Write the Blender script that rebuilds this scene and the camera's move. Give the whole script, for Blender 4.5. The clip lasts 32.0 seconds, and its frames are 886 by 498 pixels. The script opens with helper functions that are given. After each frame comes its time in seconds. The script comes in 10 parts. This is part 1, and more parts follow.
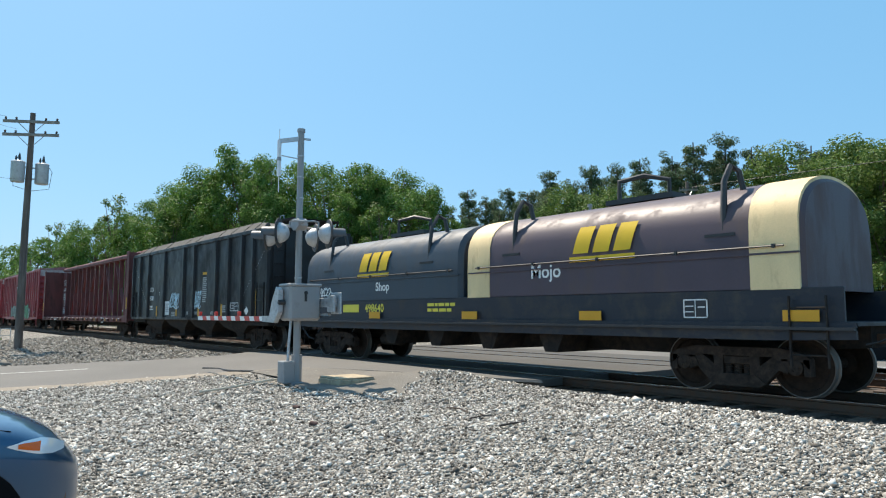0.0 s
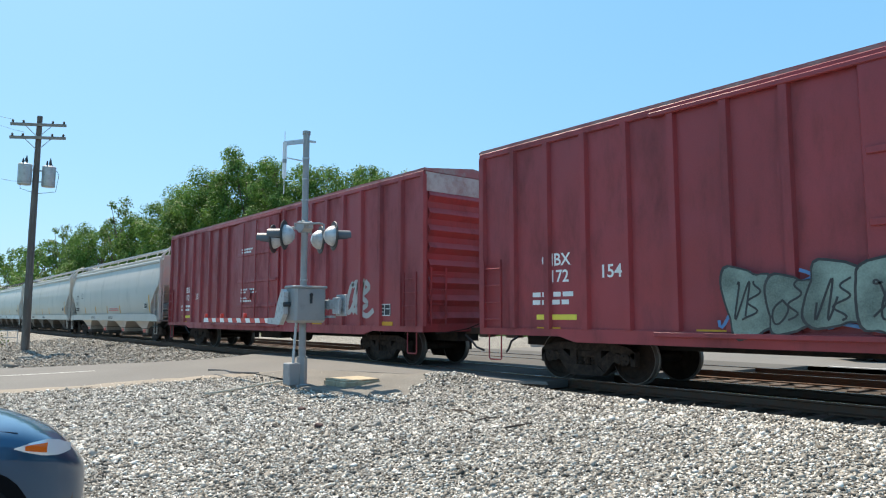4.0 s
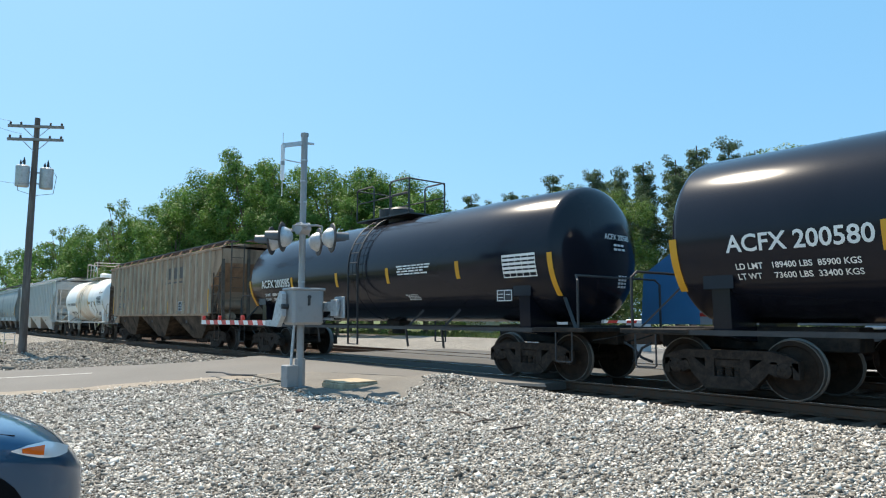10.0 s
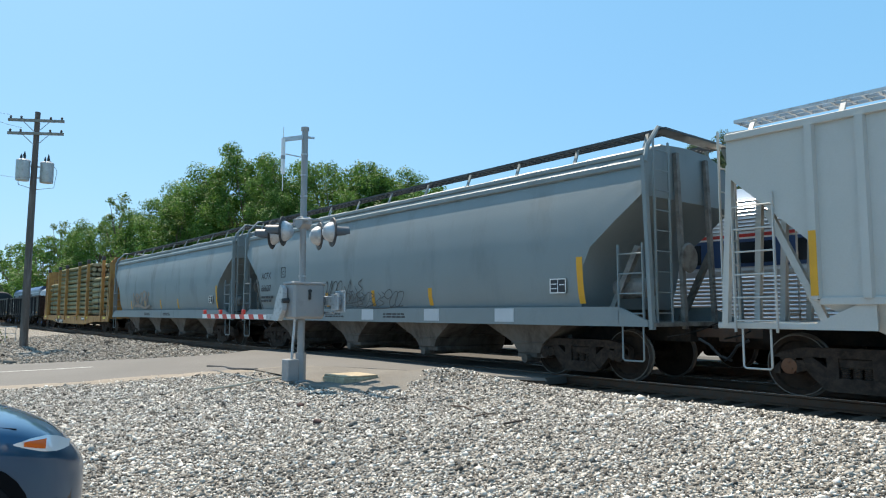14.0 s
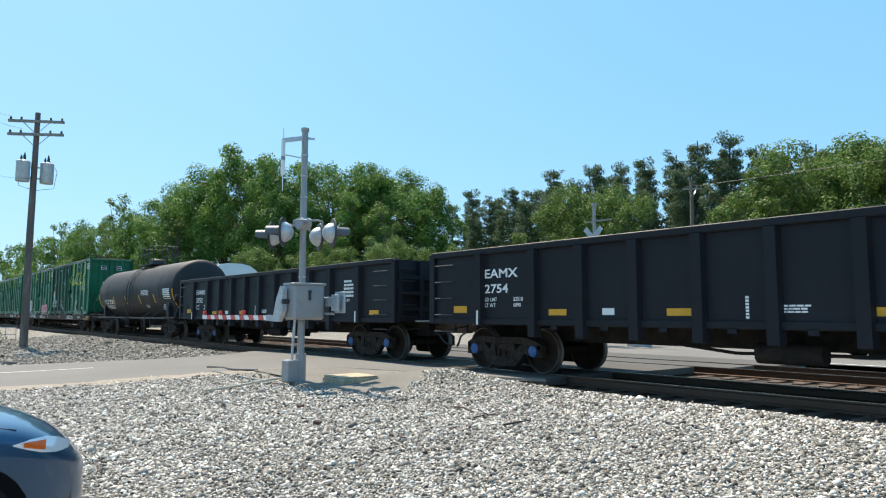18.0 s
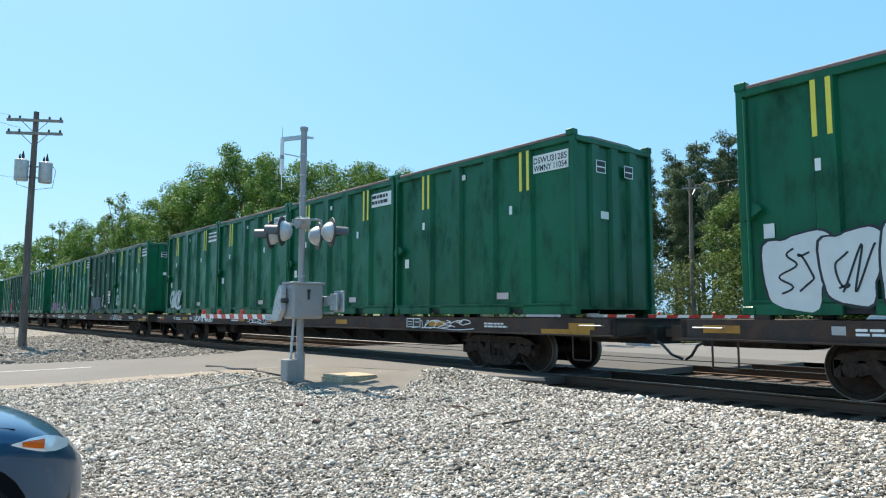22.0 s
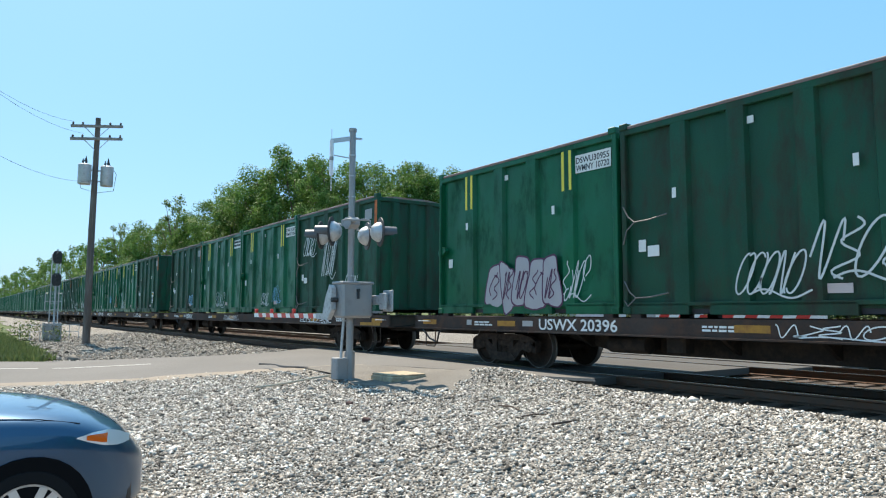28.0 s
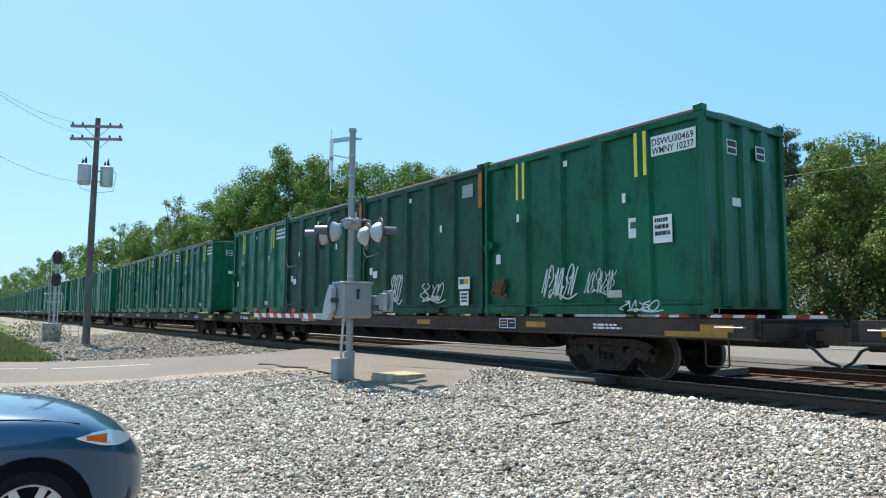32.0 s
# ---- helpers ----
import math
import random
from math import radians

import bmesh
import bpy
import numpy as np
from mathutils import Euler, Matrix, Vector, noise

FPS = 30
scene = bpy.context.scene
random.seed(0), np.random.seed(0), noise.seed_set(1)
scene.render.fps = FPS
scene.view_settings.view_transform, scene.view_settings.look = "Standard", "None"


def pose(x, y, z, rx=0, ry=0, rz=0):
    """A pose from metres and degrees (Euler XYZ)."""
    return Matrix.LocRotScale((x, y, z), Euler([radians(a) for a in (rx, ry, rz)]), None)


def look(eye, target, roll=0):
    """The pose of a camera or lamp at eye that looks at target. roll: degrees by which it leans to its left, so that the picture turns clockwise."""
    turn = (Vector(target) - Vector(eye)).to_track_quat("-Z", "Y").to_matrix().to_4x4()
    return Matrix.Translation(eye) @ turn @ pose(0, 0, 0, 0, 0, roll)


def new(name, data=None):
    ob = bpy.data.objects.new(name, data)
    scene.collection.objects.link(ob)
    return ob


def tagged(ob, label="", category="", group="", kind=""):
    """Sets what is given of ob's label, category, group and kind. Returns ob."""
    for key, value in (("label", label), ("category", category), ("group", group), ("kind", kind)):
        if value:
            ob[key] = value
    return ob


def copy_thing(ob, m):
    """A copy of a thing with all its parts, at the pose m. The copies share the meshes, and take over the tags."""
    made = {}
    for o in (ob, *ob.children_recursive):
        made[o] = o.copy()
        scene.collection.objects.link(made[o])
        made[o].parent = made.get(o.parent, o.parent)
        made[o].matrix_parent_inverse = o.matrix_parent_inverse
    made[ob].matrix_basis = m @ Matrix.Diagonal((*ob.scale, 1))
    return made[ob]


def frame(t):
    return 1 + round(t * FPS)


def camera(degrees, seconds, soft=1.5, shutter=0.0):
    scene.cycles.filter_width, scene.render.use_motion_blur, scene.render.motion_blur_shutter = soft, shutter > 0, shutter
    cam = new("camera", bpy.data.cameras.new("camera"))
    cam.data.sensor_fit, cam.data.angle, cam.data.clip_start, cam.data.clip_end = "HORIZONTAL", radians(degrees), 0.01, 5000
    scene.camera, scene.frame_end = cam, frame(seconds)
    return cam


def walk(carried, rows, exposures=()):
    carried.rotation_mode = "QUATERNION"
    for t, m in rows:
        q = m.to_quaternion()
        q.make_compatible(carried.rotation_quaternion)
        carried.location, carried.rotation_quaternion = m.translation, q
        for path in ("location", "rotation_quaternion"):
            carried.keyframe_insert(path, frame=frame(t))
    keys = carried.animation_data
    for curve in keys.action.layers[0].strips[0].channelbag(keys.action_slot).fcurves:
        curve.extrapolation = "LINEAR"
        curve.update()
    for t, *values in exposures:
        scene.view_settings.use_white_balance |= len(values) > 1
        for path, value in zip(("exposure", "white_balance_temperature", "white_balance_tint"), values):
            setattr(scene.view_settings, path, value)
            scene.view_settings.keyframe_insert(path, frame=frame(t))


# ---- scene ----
# ---- camera: a tripod beside the level crossing, panned a little ----
EYE = (0.0, -11.506, 1.231)
cam = camera(65.78, 32.0, soft=1.15, shutter=0.0)
AIM = [  # seconds, turn to the left from +y, tilt up, roll (degrees)
    (0.0, 50.328, 5.468, 0.05), (0.5, 50.435, 5.476, 0.03), (1.0, 50.447, 5.549, 0.03), (1.5, 50.475, 5.405, 0.05),
    (2.0, 49.864, 5.341, 0.02), (2.5, 49.998, 5.395, 0.04), (3.0, 50.790, 5.528, 0.04), (3.5, 50.790, 5.601, 0.03),
    (5.5, 50.508, 5.702, 0.03), (6.0, 50.370, 5.770, 0.03), (6.5, 50.503, 5.871, 0.01), (7.0, 50.575, 5.806, 0.0),
    (8.0, 50.623, 5.802, 0.01), (9.0, 50.640, 5.795, 0.01), (10.0, 50.600, 5.800, 0.02), (11.0, 50.559, 5.749, 0.01),
    (11.5, 50.611, 5.462, 0.06), (12.0, 50.633, 5.316, 0.05), (13.0, 50.650, 5.320, 0.05), (14.5, 50.648, 5.322, 0.05),
    (16.5, 50.649, 5.390, 0.05), (19.0, 50.649, 5.390, 0.05), (21.5, 50.649, 5.390, 0.05), (22.0, 50.564, 5.320, 0.05),
    (22.5, 51.056, 5.388, 0.06), (23.0, 52.014, 5.500, 0.08), (23.5, 53.490, 5.620, 0.14), (24.0, 54.854, 5.531, 0.20),
    (24.5, 54.787, 5.319, 0.20), (25.0, 54.780, 5.244, 0.20), (25.5, 54.763, 5.204, 0.18), (27.5, 54.594, 5.265, 0.17),
    (28.0, 54.593, 5.265, 0.17), (29.0, 54.583, 5.270, 0.16), (30.5, 54.583, 5.276, 0.16), (32.0, 54.580, 5.274, 0.15)]


def aimed(yaw, tilt, roll):
    a, b = radians(yaw), radians(tilt)
    ahead = Vector((-math.sin(a) * math.cos(b), math.cos(a) * math.cos(b), math.sin(b)))
    return look(EYE, Vector(EYE) + ahead * 20, roll)


STOPS = [(0, 0.36), (1, 0.62), (2, 0.70), (3, 0.62), (6, 0.42), (7, 0.36), (8, 0.28), (9, 0.37), (11, 0.54), (12, 0.4), (13, 0.21), (14, 0.44), (17, 0.6), (19, 0.6), (22, 0.64), (24, 0.58), (32, 0.60)]  # the camera opens up a little on the way
walk(cam, [(t, aimed(y, p, r)) for t, y, p, r in AIM], STOPS)

# ---- daylight: high sun almost in line with the tracks, on the side that the freight train comes from ----
SUN_EL, SUN_AZ = radians(58), math.atan2(-0.9995, 0.03)
to_sun = Vector((math.sin(SUN_AZ) * math.cos(SUN_EL), math.cos(SUN_AZ) * math.cos(SUN_EL), math.sin(SUN_EL)))
world = bpy.data.worlds.new("world")
scene.world = world
world.use_nodes = True
wn = world.node_tree.nodes
sky = wn.new("ShaderNodeTexSky")
sky.sky_type, sky.sun_disc = "NISHITA", False
sky.sun_elevation, sky.sun_rotation = SUN_EL, SUN_AZ % (2 * math.pi)
sky.air_density, sky.dust_density, sky.ozone_density = 1.0, 1.3, 1.0
haze = wn.new("ShaderNodeMix")  # thin bright haze evens out the clear sky
haze.data_type = "RGBA"
haze.inputs["Factor"].default_value = 0.68
haze.inputs["B"].default_value = (1.24, 3.5, 5.7, 1)
world.node_tree.links.new(sky.outputs[0], haze.inputs["A"])
world.node_tree.links.new(haze.outputs["Result"], wn["Background"].inputs[0])
wn["Background"].inputs[1].default_value = 0.13
sun = new("sun", bpy.data.lights.new("sun", "SUN"))
sun.data.energy, sun.data.angle, sun.data.color = 5.7, radians(0.53), (1.0, 0.885, 0.73)
sun.matrix_world = look(to_sun * 100, (0, 0, 0))

# ---- materials ----
MATS = {}


def paint(name, col, rough=0.5, metal=0.0, vary=0.12, dirt=None, amount=0.3, scale=1.2, streak=1.0, bump=0.05, fine=40.0, spec=0.5, dent=0.0):
    """Painted or raw surface: colour that varies at two scales, dirt that runs down in streaks, fine relief."""
    if name in MATS:
        return MATS[name]
    m = bpy.data.materials.new(name)
    m.use_nodes = True
    nt, n, ln = m.node_tree, m.node_tree.nodes, m.node_tree.links
    b = n["Principled BSDF"]
    b.inputs["Roughness"].default_value, b.inputs["Metallic"].default_value = rough, metal
    b.inputs["Specular IOR Level"].default_value = spec
    tc = n.new("ShaderNodeTexCoord")
    mp = n.new("ShaderNodeMapping")
    mp.inputs["Scale"].default_value = (1, 1, 1.0 / streak)
    ln.new(tc.outputs["Object"], mp.inputs[0])
    big, small = n.new("ShaderNodeTexNoise"), n.new("ShaderNodeTexNoise")
    big.inputs["Scale"].default_value, big.inputs["Detail"].default_value = scale, 6
    small.inputs["Scale"].default_value, small.inputs["Detail"].default_value = fine, 3
    ln.new(mp.outputs[0], big.inputs[0])
    ln.new(tc.outputs["Object"], small.inputs[0])
    add = n.new("ShaderNodeMath")
    add.operation = "MULTIPLY_ADD"
    ln.new(small.outputs[0], add.inputs[0])
    add.inputs[1].default_value = 0.35
    ln.new(big.outputs[0], add.inputs[2])
    ramp = n.new("ShaderNodeValToRGB")
    e = ramp.color_ramp.elements
    e[0].position, e[1].position = 0.45, 0.95
    e[0].color = (*[c * (1 - vary) for c in col], 1)
    e[1].color = (*[min(1, c * (1 + vary)) for c in col], 1)
    ln.new(add.outputs[0], ramp.inputs[0])
    out = ramp.outputs[0]
    if dirt:
        d = n.new("ShaderNodeTexNoise")
        d.inputs["Scale"].default_value, d.inputs["Detail"].default_value, d.inputs["Roughness"].default_value = scale * 2.3, 9, 0.68
        ln.new(mp.outputs[0], d.inputs[0])
        dr = n.new("ShaderNodeValToRGB")
        dr.color_ramp.elements[0].position, dr.color_ramp.elements[1].position = 0.62 - amount * 0.35, 0.80 - amount * 0.2
        ln.new(d.outputs[0], dr.inputs[0])
        mix = n.new("ShaderNodeMix")
        mix.data_type = "RGBA"
        ln.new(dr.outputs[0], mix.inputs["Factor"])
        ln.new(out, mix.inputs["A"])
        mix.inputs["B"].default_value = (*dirt, 1)
        out = mix.outputs["Result"]
        rr = n.new("ShaderNodeMath")
        rr.operation = "MULTIPLY_ADD"
        ln.new(dr.outputs[0], rr.inputs[0])
        rr.inputs[1].default_value, rr.inputs[2].default_value = 0.9 - rough if rough < 0.9 else 0.0, rough
        ln.new(rr.outputs[0], b.inputs["Roughness"])
    ln.new(out, b.inputs["Base Color"])
    if bump:
        bp = n.new("ShaderNodeBump")
        bp.inputs["Strength"].default_value, bp.inputs["Distance"].default_value = min(1, bump * 4), 0.02
        ln.new(add.outputs[0], bp.inputs["Height"])
        ln.new(bp.outputs[0], b.inputs["Normal"])
        if dent:
            dn, db = n.new("ShaderNodeTexNoise"), n.new("ShaderNodeBump")
            dn.inputs["Scale"].default_value, dn.inputs["Detail"].default_value = dent, 1
            db.inputs["Strength"].default_value, db.inputs["Distance"].default_value = 0.6, 0.12
            ln.new(tc.outputs["Object"], dn.inputs[0])
            ln.new(dn.outputs[0], db.inputs["Height"])
            ln.new(db.outputs[0], bp.inputs["Normal"])
    MATS[name] = m
    return m


def flat_paint(name, col, rough=0.6):
    return paint(name, col, rough, vary=0.06, bump=0.0, scale=3.0)


def island_mat(name, cols, rough=0.9, bump=0.2, fine=60.0, leaf=False):
    """For stones and leaves: each piece takes its own colour from a ramp."""
    m = bpy.data.materials.new(name)
    m.use_nodes = True
    n, ln = m.node_tree.nodes, m.node_tree.links
    b = n["Principled BSDF"]
    b.inputs["Roughness"].default_value = rough
    b.inputs["Specular IOR Level"].default_value = 0.3
    g = n.new("ShaderNodeNewGeometry")
    ramp = n.new("ShaderNodeValToRGB")
    el = ramp.color_ramp.elements
    while len(el) < len(cols):
        el.new(0.5)
    for k, c in enumerate(cols):
        el[k].position, el[k].color = k / (len(cols) - 1), (*c, 1)
    ln.new(g.outputs["Random Per Island"], ramp.inputs[0])
    out = ramp.outputs[0]
    tc = n.new("ShaderNodeTexCoord")
    nz = n.new("ShaderNodeTexNoise")
    nz.inputs["Scale"].default_value = 0.35 if leaf else fine
    ln.new(tc.outputs["Object"], nz.inputs[0])
    mx = n.new("ShaderNodeMix")
    mx.data_type, mx.blend_type = "RGBA", "MULTIPLY"
    mx.inputs["Factor"].default_value = 0.5
    sc = n.new("ShaderNodeMapRange")
    sc.inputs[3].default_value, sc.inputs[4].default_value = 0.45, 1.5
    ln.new(nz.outputs[0], sc.inputs[0])
    ln.new(out, mx.inputs["A"])
    ln.new(sc.outputs[0], mx.inputs["B"])
    ln.new(mx.outputs["Result"], b.inputs["Base Color"])
    if leaf:
        tr = n.new("ShaderNodeBsdfTranslucent")
        ln.new(mx.outputs["Result"], tr.inputs[0])
        ms = n.new("ShaderNodeMixShader")
        ms.inputs[0].default_value = 0.32
        ln.new(b.outputs[0], ms.inputs[1])
        ln.new(tr.outputs[0], ms.inputs[2])
        ln.new(ms.outputs[0], n["Material Output"].inputs[0])
    MATS[name] = m
    return m


def ground_mat(name, cols, spots, s_big=0.35, s_fine=22.0, rough=0.95, bump=0.5, cell=0.0):
    """Loose ground: a base that drifts between two colours, grains in the second scale."""
    m = bpy.data.materials.new(name)
    m.use_nodes = True
    n, ln = m.node_tree.nodes, m.node_tree.links
    b = n["Principled BSDF"]
    b.inputs["Roughness"].default_value = rough
    b.inputs["Specular IOR Level"].default_value = 0.25
    tc = n.new("ShaderNodeTexCoord")
    big = n.new("ShaderNodeTexNoise")
    big.inputs["Scale"].default_value, big.inputs["Detail"].default_value = s_big, 8
    ln.new(tc.outputs["Object"], big.inputs[0])
    r1 = n.new("ShaderNodeValToRGB")
    r1.color_ramp.elements[0].position, r1.color_ramp.elements[1].position = 0.35, 0.68
    r1.color_ramp.elements[0].color, r1.color_ramp.elements[1].color = (*cols[0], 1), (*cols[1], 1)
    ln.new(big.outputs[0], r1.inputs[0])
    if cell:
        gr = n.new("ShaderNodeTexVoronoi")
        gr.inputs["Scale"].default_value = cell
        val = gr.outputs["Color"]
        hgt = gr.outputs["Distance"]
    else:
        gr = n.new("ShaderNodeTexNoise")
        gr.inputs["Scale"].default_value, gr.inputs["Detail"].default_value, gr.inputs["Roughness"].default_value = s_fine, 8, 0.75
        val = hgt = gr.outputs[0]
    ln.new(tc.outputs["Object"], gr.inputs[0])
    r2 = n.new("ShaderNodeValToRGB")
    r2.color_ramp.elements[0].position, r2.color_ramp.elements[1].position = 0.25, 0.8
    r2.color_ramp.elements[0].color, r2.color_ramp.elements[1].color = (*spots[0], 1), (*spots[1], 1)
    ln.new(val, r2.inputs[0])
    mx = n.new("ShaderNodeMix")
    mx.data_type = "RGBA"
    mx.inputs["Factor"].default_value = 0.55
    ln.new(r1.outputs[0], mx.inputs["A"])
    ln.new(r2.outputs[0], mx.inputs["B"])
    ln.new(mx.outputs["Result"], b.inputs["Base Color"])
    bp = n.new("ShaderNodeBump")
    bp.inputs["Strength"].default_value, bp.inputs["Distance"].default_value = bump, 0.03
    ln.new(hgt, bp.inputs["Height"])
    ln.new(bp.outputs[0], b.inputs["Normal"])
    MATS[name] = m
    return m


RUST = (0.14, 0.07, 0.04)
GRIME = (0.055, 0.045, 0.04)
m_gravel = ground_mat("gravel", ((0.17, 0.155, 0.135), (0.25, 0.235, 0.205)), ((0.06, 0.053, 0.045), (0.46, 0.435, 0.39)), 0.25, cell=30.0, bump=0.9)
m_stone = island_mat("stone_chips", ((0.042, 0.039, 0.035), (0.145, 0.132, 0.114), (0.27, 0.25, 0.22), (0.40, 0.374, 0.332), (0.55, 0.52, 0.468), (0.79, 0.757, 0.70)), 0.9, fine=0.7)
m_bed = ground_mat("oily_ballast", ((0.035, 0.028, 0.023), (0.065, 0.05, 0.038)), ((0.022, 0.018, 0.015), (0.13, 0.105, 0.085)), 0.5, cell=22.0)
m_dirt = ground_mat("dry_dirt", ((0.22, 0.185, 0.145), (0.33, 0.285, 0.23)), ((0.14, 0.117, 0.092), (0.42, 0.375, 0.315)), 0.8, 30.0)
m_grass = ground_mat("grass_ground", ((0.07, 0.10, 0.03), (0.12, 0.13, 0.05)), ((0.03, 0.05, 0.015), (0.16, 0.19, 0.07)), 0.2, 14.0)
m_asphalt = ground_mat("asphalt", ((0.14, 0.134, 0.124), (0.195, 0.186, 0.172)), ((0.085, 0.081, 0.076), (0.245, 0.234, 0.217)), 0.3, 60.0, bump=0.25)
m_asphalt_dark = ground_mat("patched_asphalt", ((0.075, 0.071, 0.066), (0.115, 0.109, 0.10)), ((0.045, 0.043, 0.04), (0.16, 0.152, 0.14)), 0.5, 60.0, bump=0.25)
m_line = paint("road_line_paint", (0.5, 0.5, 0.48), 0.7, dirt=(0.3, 0.29, 0.27), amount=0.5, scale=4.0)
m_rail = paint("rail_steel", (0.085, 0.058, 0.042), 0.6, 0.4, dirt=RUST, amount=0.6, scale=3.0)
m_railtop = paint("rail_head", (0.55, 0.55, 0.56), 0.25, 0.95, vary=0.08, bump=0.0)
m_tie = paint("creosoted_wood", (0.085, 0.06, 0.045), 0.9, vary=0.4, dirt=(0.17, 0.12, 0.085), amount=0.5, scale=2.5, bump=0.2)
m_black = paint("black_underframe", (0.026, 0.024, 0.023), 0.8, vary=0.3, dirt=(0.06, 0.046, 0.036), amount=0.5, scale=2.0, spec=0.15)
m_truck = paint("cast_truck_steel", (0.032, 0.026, 0.023), 0.85, 0.0, vary=0.35, dirt=(0.066, 0.05, 0.039), amount=0.55, scale=4.0, bump=0.15, spec=0.12)
m_wheel = paint("wheel_steel", (0.036, 0.027, 0.022), 0.9, 0.0, vary=0.3, dirt=(0.055, 0.038, 0.028), amount=0.45, scale=4.0, spec=0.08)
m_tread = paint("wheel_tread", (0.17, 0.155, 0.14), 0.5, 0.5, vary=0.1, bump=0.0)
m_white = flat_paint("white_lettering", (0.80, 0.80, 0.78))
m_ink = flat_paint("black_lettering", (0.03, 0.03, 0.035))
m_yellow = flat_paint("yellow_marking", (0.66, 0.33, 0.02))
m_lemon = flat_paint("lemon_marking", (0.78, 0.66, 0.08))
m_red = flat_paint("red_reflector", (0.55, 0.04, 0.03), 0.35)
m_galv = paint("galvanised_steel", (0.46, 0.48, 0.50), 0.45, 0.55, vary=0.12, dirt=(0.3, 0.3, 0.3), amount=0.35, scale=5.0)
m_alu = paint("silver_paint", (0.50, 0.53, 0.56), 0.42, 0.35, vary=0.1, dirt=(0.33, 0.33, 0.33), amount=0.3, scale=5.0)
m_mast = paint("weathered_silver_mast", (0.30, 0.305, 0.31), 0.5, 0.2, vary=0.05, dirt=(0.28, 0.28, 0.285), amount=0.2, scale=1.5)
m_gunmetal = paint("weathered_black_metal", (0.035, 0.035, 0.037), 0.55, dirt=(0.08, 0.08, 0.08), amount=0.3)
m_wood = paint("weathered_pole_wood", (0.13, 0.10, 0.085), 0.9, vary=0.3, dirt=(0.22, 0.19, 0.17), amount=0.4, scale=3.0, streak=8.0, bump=0.2)
m_bark = paint("bark", (0.12, 0.09, 0.065), 0.95, vary=0.35, dirt=(0.2, 0.16, 0.12), amount=0.4, scale=4.0, streak=4.0, bump=0.25)
m_pinebark = paint("pine_bark", (0.11, 0.085, 0.068), 0.95, vary=0.3, dirt=(0.25, 0.18, 0.13), amount=0.4, scale=4.0, streak=4.0, bump=0.25)
m_leaf = island_mat("broad_leaves", ((0.055, 0.115, 0.022), (0.088, 0.18, 0.034), (0.13, 0.245, 0.047), (0.185, 0.31, 0.068)), 0.6, leaf=True)
m_leaf2 = island_mat("spring_leaves", ((0.058, 0.108, 0.022), (0.095, 0.165, 0.034), (0.135, 0.21, 0.046), (0.18, 0.255, 0.066)), 0.6, leaf=True)
m_needle = island_mat("pine_needles", ((0.052, 0.085, 0.042), (0.08, 0.125, 0.062), (0.115, 0.168, 0.085), (0.15, 0.205, 0.11)), 0.7, leaf=True)
m_shrub = island_mat("shrub_leaves", ((0.06, 0.09, 0.028), (0.09, 0.13, 0.042), (0.125, 0.165, 0.06), (0.16, 0.185, 0.08)), 0.7, leaf=True)


